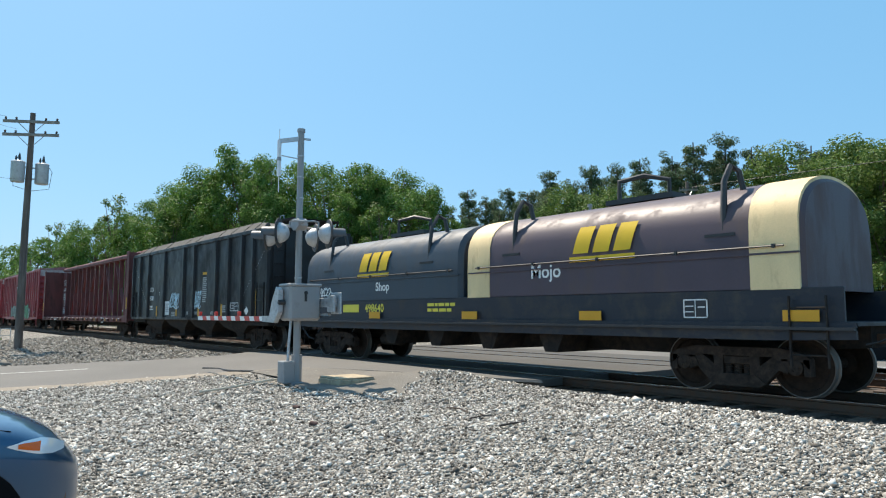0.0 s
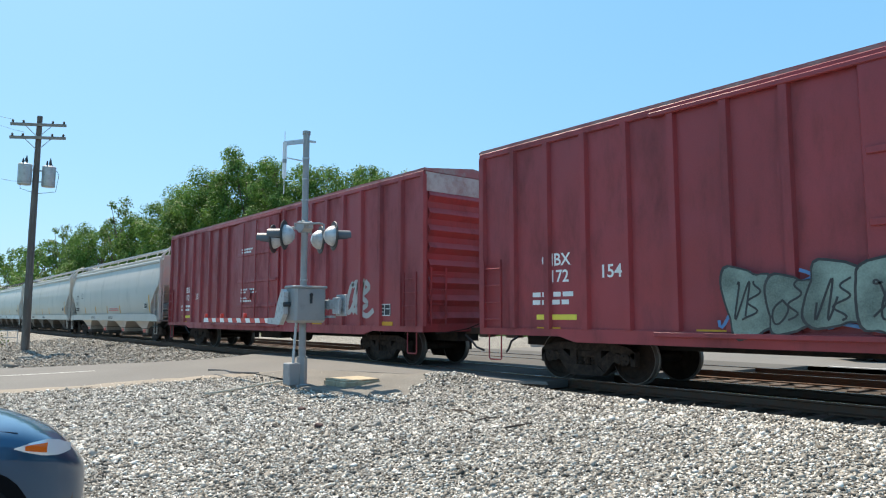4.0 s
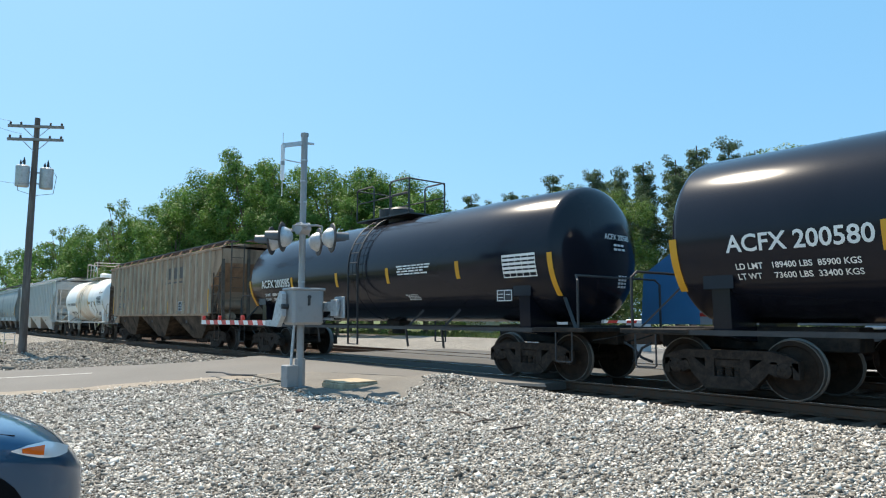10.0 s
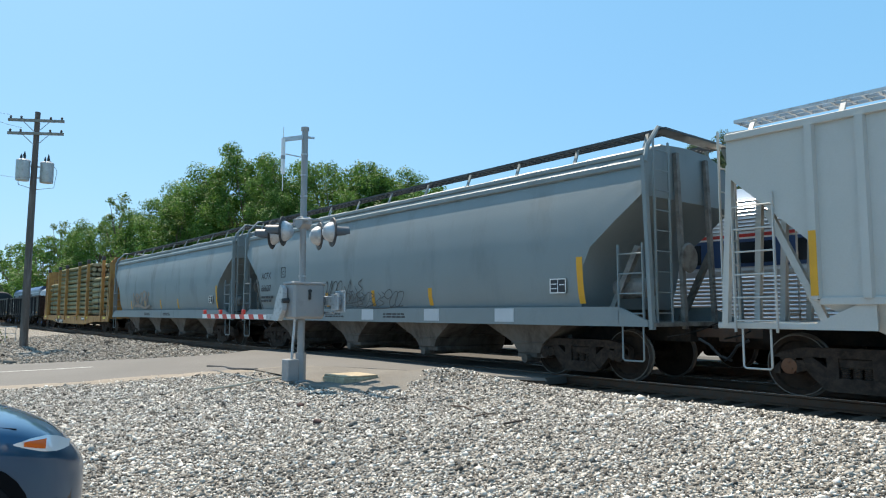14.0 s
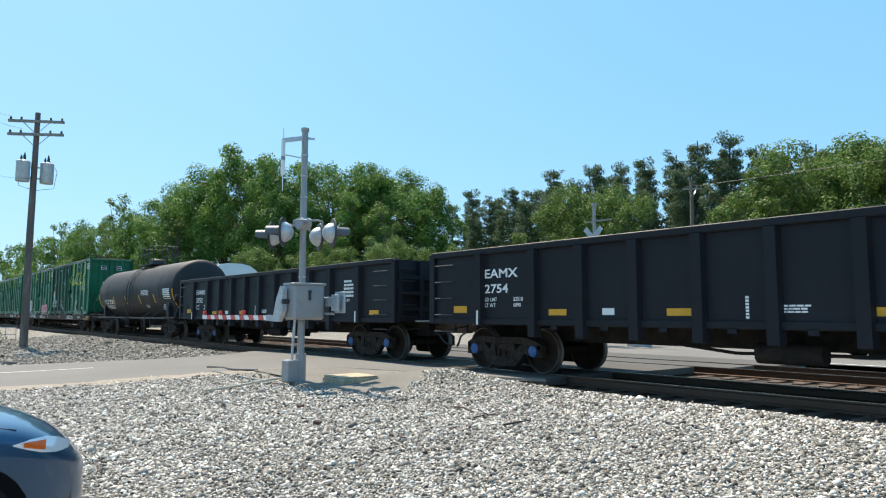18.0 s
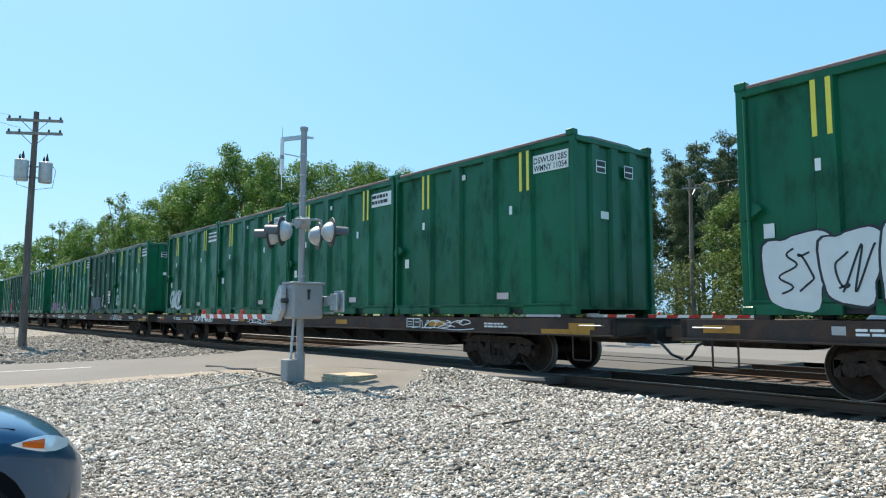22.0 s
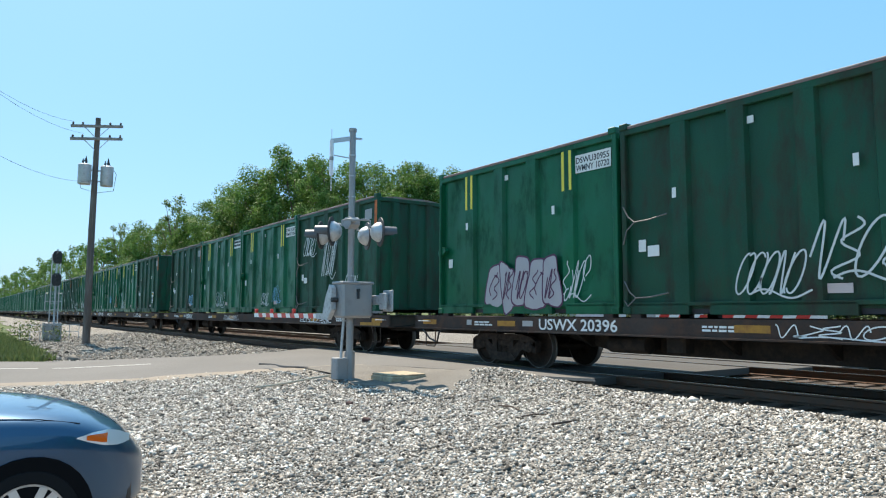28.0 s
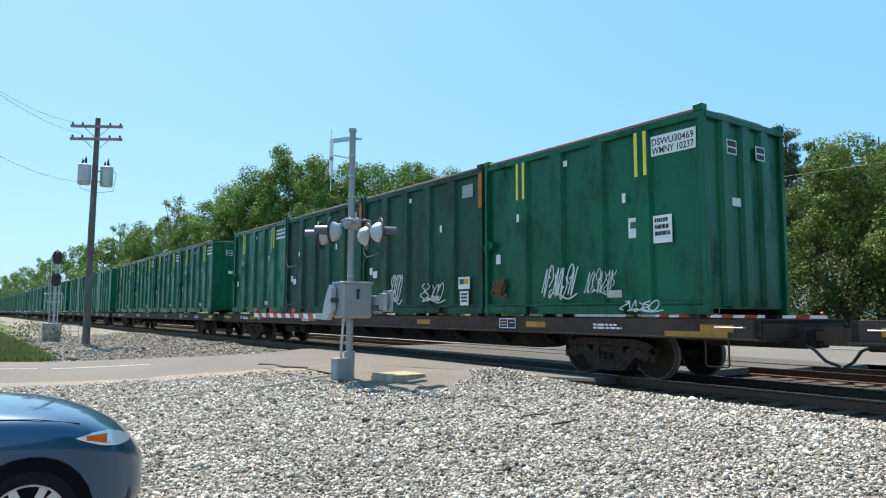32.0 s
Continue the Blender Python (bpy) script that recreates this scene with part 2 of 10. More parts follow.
# ---- mesh building ----
class Build:
    """Collects vertices and faces; every shape is added to what is there."""

    def __init__(self):
        self.v, self.f = [], []

    def add(self, verts, faces):
        k = len(self.v)
        self.v.extend([tuple(p) for p in verts])
        self.f.extend([tuple(i + k for i in q) for q in faces])
        return self

    def box(self, x0, x1, y0, y1, z0, z1, c=0.0, m=None):
        if c <= 0:
            vs = [(x, y, z) for x in (x0, x1) for y in (y0, y1) for z in (z0, z1)]
            fs = [(0, 1, 3, 2), (4, 6, 7, 5), (0, 4, 5, 1), (2, 3, 7, 6), (0, 2, 6, 4), (1, 5, 7, 3)]
        else:
            c = min(c, (x1 - x0) * 0.45, (y1 - y0) * 0.45, (z1 - z0) * 0.45)
            vs, fs = [], []
            lo, hi = (x0, y0, z0), (x1, y1, z1)
            idx = {}
            for corner in range(8):
                s = [(corner >> a) & 1 for a in range(3)]
                for axis in range(3):
                    p = [(hi[a] if s[a] else lo[a]) if a == axis else (hi[a] - c if s[a] else lo[a] + c) for a in range(3)]
                    idx[(corner, axis)] = len(vs)
                    vs.append(tuple(p))
            for axis in range(3):
                u, w = [a for a in range(3) if a != axis]
                for side in (0, 1):
                    q = [side << axis | a << u | b << w for a, b in ((0, 0), (1, 0), (1, 1), (0, 1))]
                    fs.append(tuple(idx[(k, axis)] for k in q))
                for a in (0, 1):
                    for b in (0, 1):
                        k0 = a << u | b << w
                        k1 = k0 | 1 << axis
                        fs.append((idx[(k0, u)], idx[(k1, u)], idx[(k1, w)], idx[(k0, w)]))
            for corner in range(8):
                fs.append(tuple(idx[(corner, a)] for a in range(3)))
        if m:
            vs = [m @ Vector(p) for p in vs]
        return self.add(vs, fs)

    def bar(self, p0, p1, w, h=None, up=(0, 0, 1)):
        """A rectangular bar from p0 to p1."""
        p0, p1 = Vector(p0), Vector(p1)
        h = w if h is None else h
        d = (p1 - p0).normalized()
        u = Vector(up)
        if abs(d.dot(u)) > 0.95:
            u = Vector((1, 0, 0)) if abs(d.x) < 0.9 else Vector((0, 1, 0))
        s = d.cross(u).normalized() * (w / 2)
        t = s.cross(d).normalized() * (h / 2)
        vs = [p + a * s + b * t for p in (p0, p1) for a, b in ((-1, -1), (1, -1), (1, 1), (-1, 1))]
        return self.add(vs, [(0, 3, 2, 1), (4, 5, 6, 7), (0, 1, 5, 4), (1, 2, 6, 5), (2, 3, 7, 6), (3, 0, 4, 7)])

    def rings(self, rings, cap=True, closed=True):
        n = len(rings[0])
        vs = [p for r in rings for p in r]
        fs = []
        for i in range(len(rings) - 1):
            for j in range(n if closed else n - 1):
                a, b = i * n + j, i * n + (j + 1) % n
                fs.append((a, b, b + n, a + n))
        if cap:
            fs.append(tuple(range(n - 1, -1, -1)))
            fs.append(tuple((len(rings) - 1) * n + j for j in range(n)))
        return self.add(vs, fs)

    def cyl(self, p0, p1, r0, r1=None, n=12, cap=True):
        p0, p1 = Vector(p0), Vector(p1)
        r1 = r0 if r1 is None else r1
        d = (p1 - p0).normalized()
        u = Vector((0, 0, 1)) if abs(d.z) < 0.9 else Vector((1, 0, 0))
        s = d.cross(u).normalized()
        t = s.cross(d)
        ring = lambda p, r: [p + (s * math.cos(k * 2 * math.pi / n) + t * math.sin(k * 2 * math.pi / n)) * r for k in range(n)]
        return self.rings([ring(p0, r0), ring(p1, r1)], cap)

    def lathe(self, prof, axis="y", at=(0, 0, 0), n=24, cap=True):
        """prof: (along the axis, radius) pairs, turned about the axis through at."""
        rings = []
        for a, r in prof:
            ring = []
            for k in range(n):
                c, s = math.cos(2 * math.pi * k / n) * r, math.sin(2 * math.pi * k / n) * r
                p = {"x": (a, c, s), "y": (c, a, s), "z": (c, s, a)}[axis]
                ring.append((p[0] + at[0], p[1] + at[1], p[2] + at[2]))
            rings.append(ring)
        return self.rings(rings, cap)

    def pipe(self, pts, r, n=8):
        pts = [Vector(p) for p in pts]
        for a, b in zip(pts, pts[1:]):
            self.cyl(a, b, r, n=n)
        return self

    def tube(self, pts, r, n=6):
        """A smooth bent pipe."""
        pts = [Vector(p) for p in pts]
        rings = []
        s = None
        for i, p in enumerate(pts):
            d = (pts[min(i + 1, len(pts) - 1)] - pts[max(i - 1, 0)]).normalized()
            if s is None:
                u = Vector((0, 0, 1)) if abs(d.z) < 0.9 else Vector((1, 0, 0))
                s = d.cross(u).normalized()
            s = (s - d * s.dot(d)).normalized()
            t = s.cross(d)
            rr = r[i] if isinstance(r, (list, tuple)) else r
            rings.append([p + (s * math.cos(k * 2 * math.pi / n) + t * math.sin(k * 2 * math.pi / n)) * rr for k in range(n)])
        return self.rings(rings)

    def slab(self, pts, axis, a, b):
        """A polygon (two coordinates, in the order of the other axes) with a thickness from a to b along the axis."""
        put = {"x": lambda p, d: (d, p[0], p[1]), "y": lambda p, d: (p[0], d, p[1]), "z": lambda p, d: (p[0], p[1], d)}[axis]
        n = len(pts)
        vs = [put(p, a) for p in pts] + [put(p, b) for p in pts]
        fs = [tuple(range(n - 1, -1, -1)), tuple(range(n, 2 * n))] + [(i, (i + 1) % n, (i + 1) % n + n, i + n) for i in range(n)]
        return self.add(vs, fs)

    def mesh(self, name, mat, smooth=True):
        me = bpy.data.meshes.new(name)
        me.from_pydata(self.v, [], self.f)
        bm = bmesh.new()
        bm.from_mesh(me)
        bmesh.ops.recalc_face_normals(bm, faces=bm.faces)
        bm.to_mesh(me)
        bm.free()
        me.materials.append(mat)
        if smooth:
            me.polygons.foreach_set("use_smooth", [True] * len(me.polygons))
            me.set_sharp_from_angle(angle=radians(32))
        return me


def part(name, b, mat, parent, label="", at=None, smooth=True):
    """Links a Build (or a mesh) as one object under a thing or a part."""
    me = b.mesh(name, mat, smooth) if isinstance(b, Build) else b
    ob = new(name, me)
    ob.parent = parent
    if at is not None:
        ob.matrix_basis = at if isinstance(at, Matrix) else Matrix.Translation(at)
    if label:
        tagged(ob, label)
    return ob


def thing(name, label, category, at=(0, 0, 0), group="", kind=""):
    ob = new(name)
    ob.empty_display_size = 0.3
    ob.matrix_basis = at if isinstance(at, Matrix) else Matrix.Translation(at)
    return tagged(ob, label, category, group, kind)


def solo(name, b, mat, label, category, at=(0, 0, 0), group="", kind="", smooth=True):
    ob = new(name, b.mesh(name, mat, smooth))
    ob.matrix_basis = at if isinstance(at, Matrix) else Matrix.Translation(at)
    return tagged(ob, label, category, group, kind)


# ---- lettering: all words at once, as thin meshes ----
WORDS = {}


def spell(words):
    made = {}
    for w in words:
        cu = bpy.data.curves.new("word", "FONT")
        cu.body, cu.size, cu.extrude, cu.offset = w, 1.0, 0.0, 0.018
        cu.resolution_u = 3
        made[w] = new("word", cu)
    dg = bpy.context.evaluated_depsgraph_get()
    dg.update()
    for w, ob in made.items():
        me = bpy.data.meshes.new_from_object(ob.evaluated_get(dg))
        xs = [v.co.x for v in me.vertices]
        ys = [v.co.y for v in me.vertices]
        x0, y0, wd, ht = min(xs), min(ys), max(xs) - min(xs), max(ys) - min(ys)
        for v in me.vertices:
            v.co = ((v.co.x - x0) / ht, (v.co.y - y0) / ht, 0)
        WORDS[w] = (me, wd / ht)
        cu = ob.data
        bpy.data.objects.remove(ob)
        bpy.data.curves.remove(cu)


def letter(w, x, y, z, h, mat, parent, end=False, width=None, name="lettering", wrap=None):
    """The word with its lower left corner at x, z on a side at y that faces -y (or on an end that faces +x at x, with y to the left)."""
    me, ratio = WORDS[w]
    me = me.copy()
    me.materials.clear()
    me.materials.append(mat)
    sx = h if width is None else width / ratio
    m = Matrix.Translation((x, y, z)) @ (pose(0, 0, 0, 90, 0, 90) if end else pose(0, 0, 0, 90, 0, 0)) @ Matrix.Diagonal((sx, h, 1, 1))
    me.transform(m)
    if wrap:
        for v in me.vertices:
            v.co = wrap(v.co)
    return part(name, me, mat, parent)


def plate(name, x0, x1, y, z0, z1, mat, parent, label="", t=0.006):
    return part(name, Build().box(x0, x1, y - t, y + 0.002, z0, z1), mat, parent, label, smooth=False)


def bars(x, y, z, w, h, rows, mat, parent, rng, name="small_print"):
    """Print too small to read: plain bars."""
    b = Build()
    lh = h / rows
    for r in range(rows):
        k, xx = 0, x
        while xx < x + w * (0.75 + 0.25 * rng.random()) and k < 12:
            ww = w * rng.uniform(0.08, 0.25)
            b.box(xx, min(xx + ww, x + w), y - 0.004, y + 0.001, z - r * lh - lh * 0.6, z - r * lh)
            xx += ww + w * 0.04
            k += 1
    return part(name, b, mat, parent, smooth=False)


def scrawl(x, y, z, w, h, mat, parent, seed, thick=0.03, loops=5, label="spray-painted scrawl"):
    """A sprayed scrawl: one looping line as a thin ribbon on the side at y."""
    rng = random.Random(seed)
    b = Build()
    strokes = max(2, loops)
    step = w / strokes
    for s in range(strokes):
        pts = []
        cx = x + step * (s + 0.5)
        kind = rng.randrange(4)
        ph = rng.uniform(0, 6.28)
        n = 22
        for i in range(n + 1):
            u = i / n
            if kind == 0:
                px, pz = cx + 0.42 * step * math.cos(6.28 * u + ph), z + h * (0.5 + 0.46 * math.sin(6.28 * u * 1.1 + ph))
            elif kind == 1:
                px, pz = cx + step * (u - 0.5) * 0.9, z + h * (0.5 + 0.48 * math.sin(9.4 * u + ph))
            elif kind == 2:
                px, pz = cx + 0.4 * step * math.sin(12.6 * u + ph) * (1 - 0.4 * u), z + h * (0.02 + 0.96 * u)
            else:
                px, pz = cx + 0.45 * step * math.sin(6.28 * u), z + h * (0.5 + 0.45 * math.cos(3.14 * u + ph) * (1 - 0.3 * math.sin(9 * u)))
            px = cx + (px - cx) * 1.45 + 0.28 * (pz - z - h / 2)
            if s == strokes - 1 and strokes > 3:
                px, pz = x + w * (0.15 + 0.8 * u), z + h * (0.04 + 0.10 * math.sin(7 * u))
            pts.append((px, pz))
        vs, fs = [], []
        for i, (px, pz) in enumerate(pts):
            qx, qz = pts[min(i + 1, n)]
            ox, oz = pts[max(i - 1, 0)]
            dx, dz = qx - ox, qz - oz
            l = math.hypot(dx, dz) or 1
            nx, nz = -dz / l * thick / 2, dx / l * thick / 2
            dy = y - 0.0045 - 0.0007 * s
            vs += [(px + nx, dy, pz + nz), (px - nx, dy, pz - nz)]
            if i:
                k = 2 * i
                fs.append((k - 2, k - 1, k + 1, k))
        b.add(vs, fs)
    return tagged(part("graffiti", b, mat, parent, label, smooth=False), kind="stuff")


def bubbles(parent, y, x, z, w, hh, n, fill, edge, seed):
    """A sprayed piece: fat rounded shapes with a dark outline, one overlapping the next."""
    rng = random.Random(seed)
    for k in range(n):
        cx, cz = x + w * (k + 0.5) / n, z + hh * rng.uniform(0.44, 0.54)
        a, b2, ph = w / n * rng.uniform(0.52, 0.68), hh * rng.uniform(0.40, 0.52), rng.uniform(0, 6)
        lean = rng.uniform(-0.25, 0.25)
        y0 = y - 0.0025 - 0.004 * k
        for grow, mat, yy in ((0.035, edge, y0), (0.0, fill, y0 - 0.002)):
            pts = []
            for q in range(30):
                t = 2 * math.pi * q / 30
                r = 1 + 0.13 * math.sin(3 * t + ph) + 0.06 * math.sin(5 * t - ph)
                cs, sn = math.cos(t), math.sin(t)
                pz = (b2 + grow) * r * math.copysign(abs(sn) ** 0.6, sn)
                pts.append((cx + (a + grow) * r * math.copysign(abs(cs) ** 0.6, cs) + lean * pz, cz + pz))
            part("graffiti", Build().slab(pts, "y", yy, yy + 0.002), mat, parent, "sprayed rounded shapes with dark outline", smooth=False)
        scrawl(cx - a * 0.5, y0 - 0.002, z + hh * 0.18, a, hh * 0.62, edge, parent, seed * 31 + k, 0.03, 2)



# ---- ground, road and tracks ----
def lerp(x, pts):
    for (a, p), (b, q) in zip(pts, pts[1:]):
        if x <= b:
            k = max(0.0, (x - a) / (b - a))
            return p + (q - p) * k
    return pts[-1][1]


def ground_z(y):
    return lerp(y, ((-9.0, -0.43), (-2.5, -0.07), (-2.1, -0.10), (-1.6, -0.2), (6.4, -0.2), (7.2, -0.14), (16, -0.12), (60, -0.2), (61, -0.2)))


def lumps(x, y):
    return 0.035 * noise.noise(Vector((x * 0.35, y * 0.35, 3.1))) + 0.02 * noise.noise(Vector((x * 1.3, y * 1.3, 7.7)))


def heap(x, y):
    """The low bank of stones beside the crossing."""
    return 0.23 * math.exp(-((x + 10.35) / 1.35) ** 2 - ((y + 2.85) / 0.55) ** 2)


def sheet(name, xs, ys, zf, mat, label, category, inside=None):
    b = Build()
    vs = [(x, y, zf(x, y)) for y in ys for x in xs]
    n = len(xs)
    fs = []
    for j in range(len(ys) - 1):
        for i in range(n - 1):
            if inside is None or inside((xs[i] + xs[i + 1]) / 2, (ys[j] + ys[j + 1]) / 2):
                fs.append((j * n + i, j * n + i + 1, (j + 1) * n + i + 1, (j + 1) * n + i))
    b.add(vs, fs)
    return solo(name, b, mat, label, category, kind="structure")


def steps(*spans):
    out = []
    for a, b, d in spans:
        k = max(1, round((b - a) / d))
        out += [a + (b - a) * i / k for i in range(k)]
    return out + [spans[-1][1]]


sheet("ground", steps((-2500, -300, 220), (-300, -60, 20), (-60, 40, 4), (40, 300, 20), (300, 2500, 220)),
      steps((-2500, -200, 230), (-200, -30, 17), (-30, -9, 3), (-9, -2.4, 1.1), (-2.4, -1.6, 0.4), (-1.6, 6.4, 4), (6.4, 16, 1.6), (16, 80, 8), (80, 2500, 220)),
      lambda x, y: ground_z(y) - 0.06, m_grass, "rough green grass and weeds over flat earth", "ground")

ROAD = [(-40, -52, -31), (-20, -33.5, -22.6), (-12, -27.8, -19.2), (-9.33, -26.0, -18.1), (-7.8, -24.6, -17.5), (-6.1, -23.3, -16.9), (-4.9, -22.3, -16.3),
        (-3.7, -21.6, -15.7), (-2.9, -21.5, -14.7), (-2.3, -21.7, -12.4), (-1.95, -21.9, -10.0), (-1.5, -22.0, -9.1)]


def road_edges(y):
    return lerp(y, [(r[0], r[1]) for r in ROAD]), lerp(y, [(r[0], r[2]) for r in ROAD])


def on_lot(x, y):
    if y > -1.9 and x < -9.5 and x > -22:
        return False
    a, b = road_edges(y)
    if a + 0.15 < x < b - 0.15:
        return False
    if x < -26 and y < -8.7 - 0.03 * (x + 26) + 0.5 * math.sin(x * 0.7):
        return False
    return True


sheet("gravel_lot", steps((-420, -60, 12), (-60, -30, 1.5), (-30, 6, 0.3), (6, 40, 2), (40, 120, 8)), steps((-26, -12, 1.4), (-12, -1.6, 0.22)),
      lambda x, y: ground_z(y) + (lumps(x, y) if -30 < x < 8 else 0) * (0.3 if y > -2.4 else 1) + heap(x, y), m_gravel, "pale grey crushed stone lot beside the tracks", "gravel", on_lot)
sheet("ballast_bed", steps((-600, -60, 30), (-60, 30, 1.0), (30, 650, 30)), steps((-2.2, -1.6, 0.2), (-1.6, 6.6, 0.4)),
      lambda x, y: ground_z(y) - 0.012 + 0.02 * noise.noise(Vector((x, y * 2, 0))), m_bed, "dark oil-stained ballast under the two tracks", "ballast",
      lambda x, y: not (-21.8 < x < -9.7 and y > -1.9))

# near arm of the road, the crossing, and the road that runs along the far side
b = Build()
rows = steps((-40, -12, 2), (-12, -1.5, 0.35))
ring = []
for y in rows:
    a, c = road_edges(y)
    z = ground_z(y) + 0.035 if y < -2.9 else lerp(y, ((-2.9, ground_z(-2.9) + 0.035), (-1.9, -0.014), (0, -0.014)))
    wob = 0.12 * noise.noise(Vector((0, y * 1.7, 1)))
    ring.append([(a, y, z - 0.01), (a * 0.75 + c * 0.25, y, z + 0.02), ((a + c) / 2, y, z + 0.03), (a * 0.25 + c * 0.75, y, z + 0.02), (c + wob, y, z - 0.008), (c + wob + 0.05, y, z - 0.06)])
b.rings(ring, cap=False, closed=False)
road = solo("road", b, m_asphalt, "worn grey asphalt road leading over the railway", "road", kind="structure")
b = Build()
for y0, y1 in ((-1.5, -0.86), (-0.62, 0.62), (0.86, 3.45), (3.69, 4.9), (5.14, 6.9)):
    b.box(-22.0 - 0.06 * y0, -9.1 + 0.25 * max(y0, 0), y0, y1, -0.16, -0.012, 0.006)
solo("crossing_surface", b, m_asphalt_dark, "dark patched asphalt laid level with the rails", "crossing", kind="structure")
b = Build()
vs, fs = [], []
for y, z in ((6.9, -0.02), (7.6, -0.06), (9.5, -0.07), (15.5, -0.085), (15.6, -0.14)):
    vs += [(-20.5, y, z), (-12, y, z), (40, y, z), (400, y, z)]
for j in range(4):
    for i in range(3):
        fs.append((j * 4 + i, j * 4 + i + 1, j * 4 + i + 5, j * 4 + i + 4))
vs += [(-16.5, 15.55, -0.088), (-5.0, 15.55, -0.088), (-12.0, 70, -0.1), (0.0, 70, -0.1)]
fs.append((20, 21, 23, 22))
b.add(vs, fs)
far_road = solo("far_road", b, m_asphalt, "wide grey asphalt apron beyond the far track", "road", kind="structure")
for name, x0, x1, y0, y1 in (("road_line", -7.6, 60, 7.6, 7.78), ("road_line", -19, 60, 14.6, 14.72)):
    solo(name, Build().box(x0, x1, y0, y1, -0.085, -0.048), m_line, "worn white painted line along the asphalt", "road marking", kind="structure")
b = Build()
for y0, y1 in ((-13.0, -9.5), (-9.2, -6.9)):
    for k in range(6):
        ya, yb = y0 + (y1 - y0) * k / 6, y0 + (y1 - y0) * (k + 1) / 6
        xa, xb = [sum(road_edges(q)) / 2 - 0.1 for q in (ya, yb)]
        za, zb = ground_z(ya) + 0.069, ground_z(yb) + 0.069
        b.add([(xa - 0.07, ya, za), (xa + 0.07, ya, za), (xb + 0.07, yb, zb), (xb - 0.07, yb, zb)], [(0, 1, 2, 3)])
solo("centre_line", b, m_line, "faded white line along the middle of the road", "road marking", kind="structure")
# far verge: pale stones, then weeds
sheet("far_verge", steps((-120, 40, 3)), steps((6.6, 15.6, 1.0), (15.6, 19.5, 0.6)), lambda x, y: ground_z(y) + 0.012 + 0.05 * noise.noise(Vector((x * 0.5, y, 2))) + 0.15 * max(0, math.sin((y - 15.6) * 0.8) if y > 15.6 else 0),
      m_gravel, "pale gravel strip beyond the far track", "gravel", lambda x, y: (x < -20 or y > 15.6) and not (y > 15 and -17 < x < -4))


def track(name, yc, label):
    t = thing(name, label, "railway track", (0, yc, 0), kind="structure")
    prof = [(-0.07, -0.175), (0.07, -0.175), (0.07, -0.155), (0.012, -0.135), (0.012, -0.045), (0.036, -0.03), (0.036, -0.004), (-0.036, -0.004), (-0.036, -0.03), (-0.012, -0.045), (-0.012, -0.135), (-0.07, -0.155)]
    for s in (-0.7535, 0.7535):
        part("rail", Build().slab([(y + s, z) for y, z in prof], "x", -600, 650), m_rail, t)
        part("rail_head", Build().box(-600, 650, s - 0.027, s + 0.027, -0.006, 0.0), m_railtop, t, "bright worn running surface")
    rng = random.Random(5)
    me = Build().box(-0.115, 0.115, -1.3, 1.3, -0.34, -0.178, 0.012).mesh("tie", m_tie)
    plate_b = Build()
    for s in (-0.7535, 0.7535):
        plate_b.box(-0.09, 0.09, s - 0.17, s + 0.17, -0.19, -0.172)
        for q in (-0.11, 0.11):
            plate_b.box(-0.05, -0.02, s + q - 0.015, s + q + 0.015, -0.18, -0.15)
    pl = plate_b.mesh("tie_plate", m_rail)
    rest = Build()
    for k in range(-1100, 1200):
        x = k * 0.53 + rng.uniform(-0.03, 0.03)
        if -22.2 < x < -9.4:
            continue
        if -60 < x < 8:
            o = part("tie", me, m_tie, t, at=pose(x, rng.uniform(-0.05, 0.05), rng.uniform(-0.01, 0.012), 0, 0, rng.uniform(-1.5, 1.5)))
            if -12 < x < 2:
                part("tie_plate", pl, m_rail, o)
        else:
            rest.box(x - 0.115, x + 0.115, -1.3, 1.3, -0.3, -0.178)
    tagged(part("ties", rest, m_tie, t, "dark creosoted wooden ties", smooth=False), kind="stuff")
    return t


track("track_near", 0.0, "railway track of rusty rails on dark wooden ties")
track("track_far", 4.3, "second railway track of rusty rails on wooden ties")

# bare tan dirt along the edge of the road
b = Build()
ring = []
for y in steps((-13, -3.2, 0.3)):
    c = road_edges(y)[1]
    wd = 0.62 + 0.4 * noise.noise(Vector((1.0, y * 0.8, 5)))
    ring.append([(c - 0.05 + wd * q, y, ground_z(y) + lumps(c + wd * q, y) + 0.03 - 0.03 * q + 0.012 * noise.noise(Vector((q * 9, y * 5, 1)))) for q in (0, 0.25, 0.5, 0.75, 1)])
b.rings(ring, cap=False, closed=False)
solo("road_shoulder", b, m_dirt, "strip of bare tan dirt along the road", "dirt", kind="structure")


def fringe_edge(y):
    """How far grit and broken asphalt reach beside the crossing."""
    return lerp(y, ((-5.0, -12.2), (-4.75, -11.0), (-4.5, -10.3), (-4.2, -10.15), (-3.66, -10.5), (-2.66, -11.1), (-2.3, -11.2))) + 0.12 * math.sin(y * 9) + 0.1 * noise.noise(Vector((y * 4, 1, 1)))


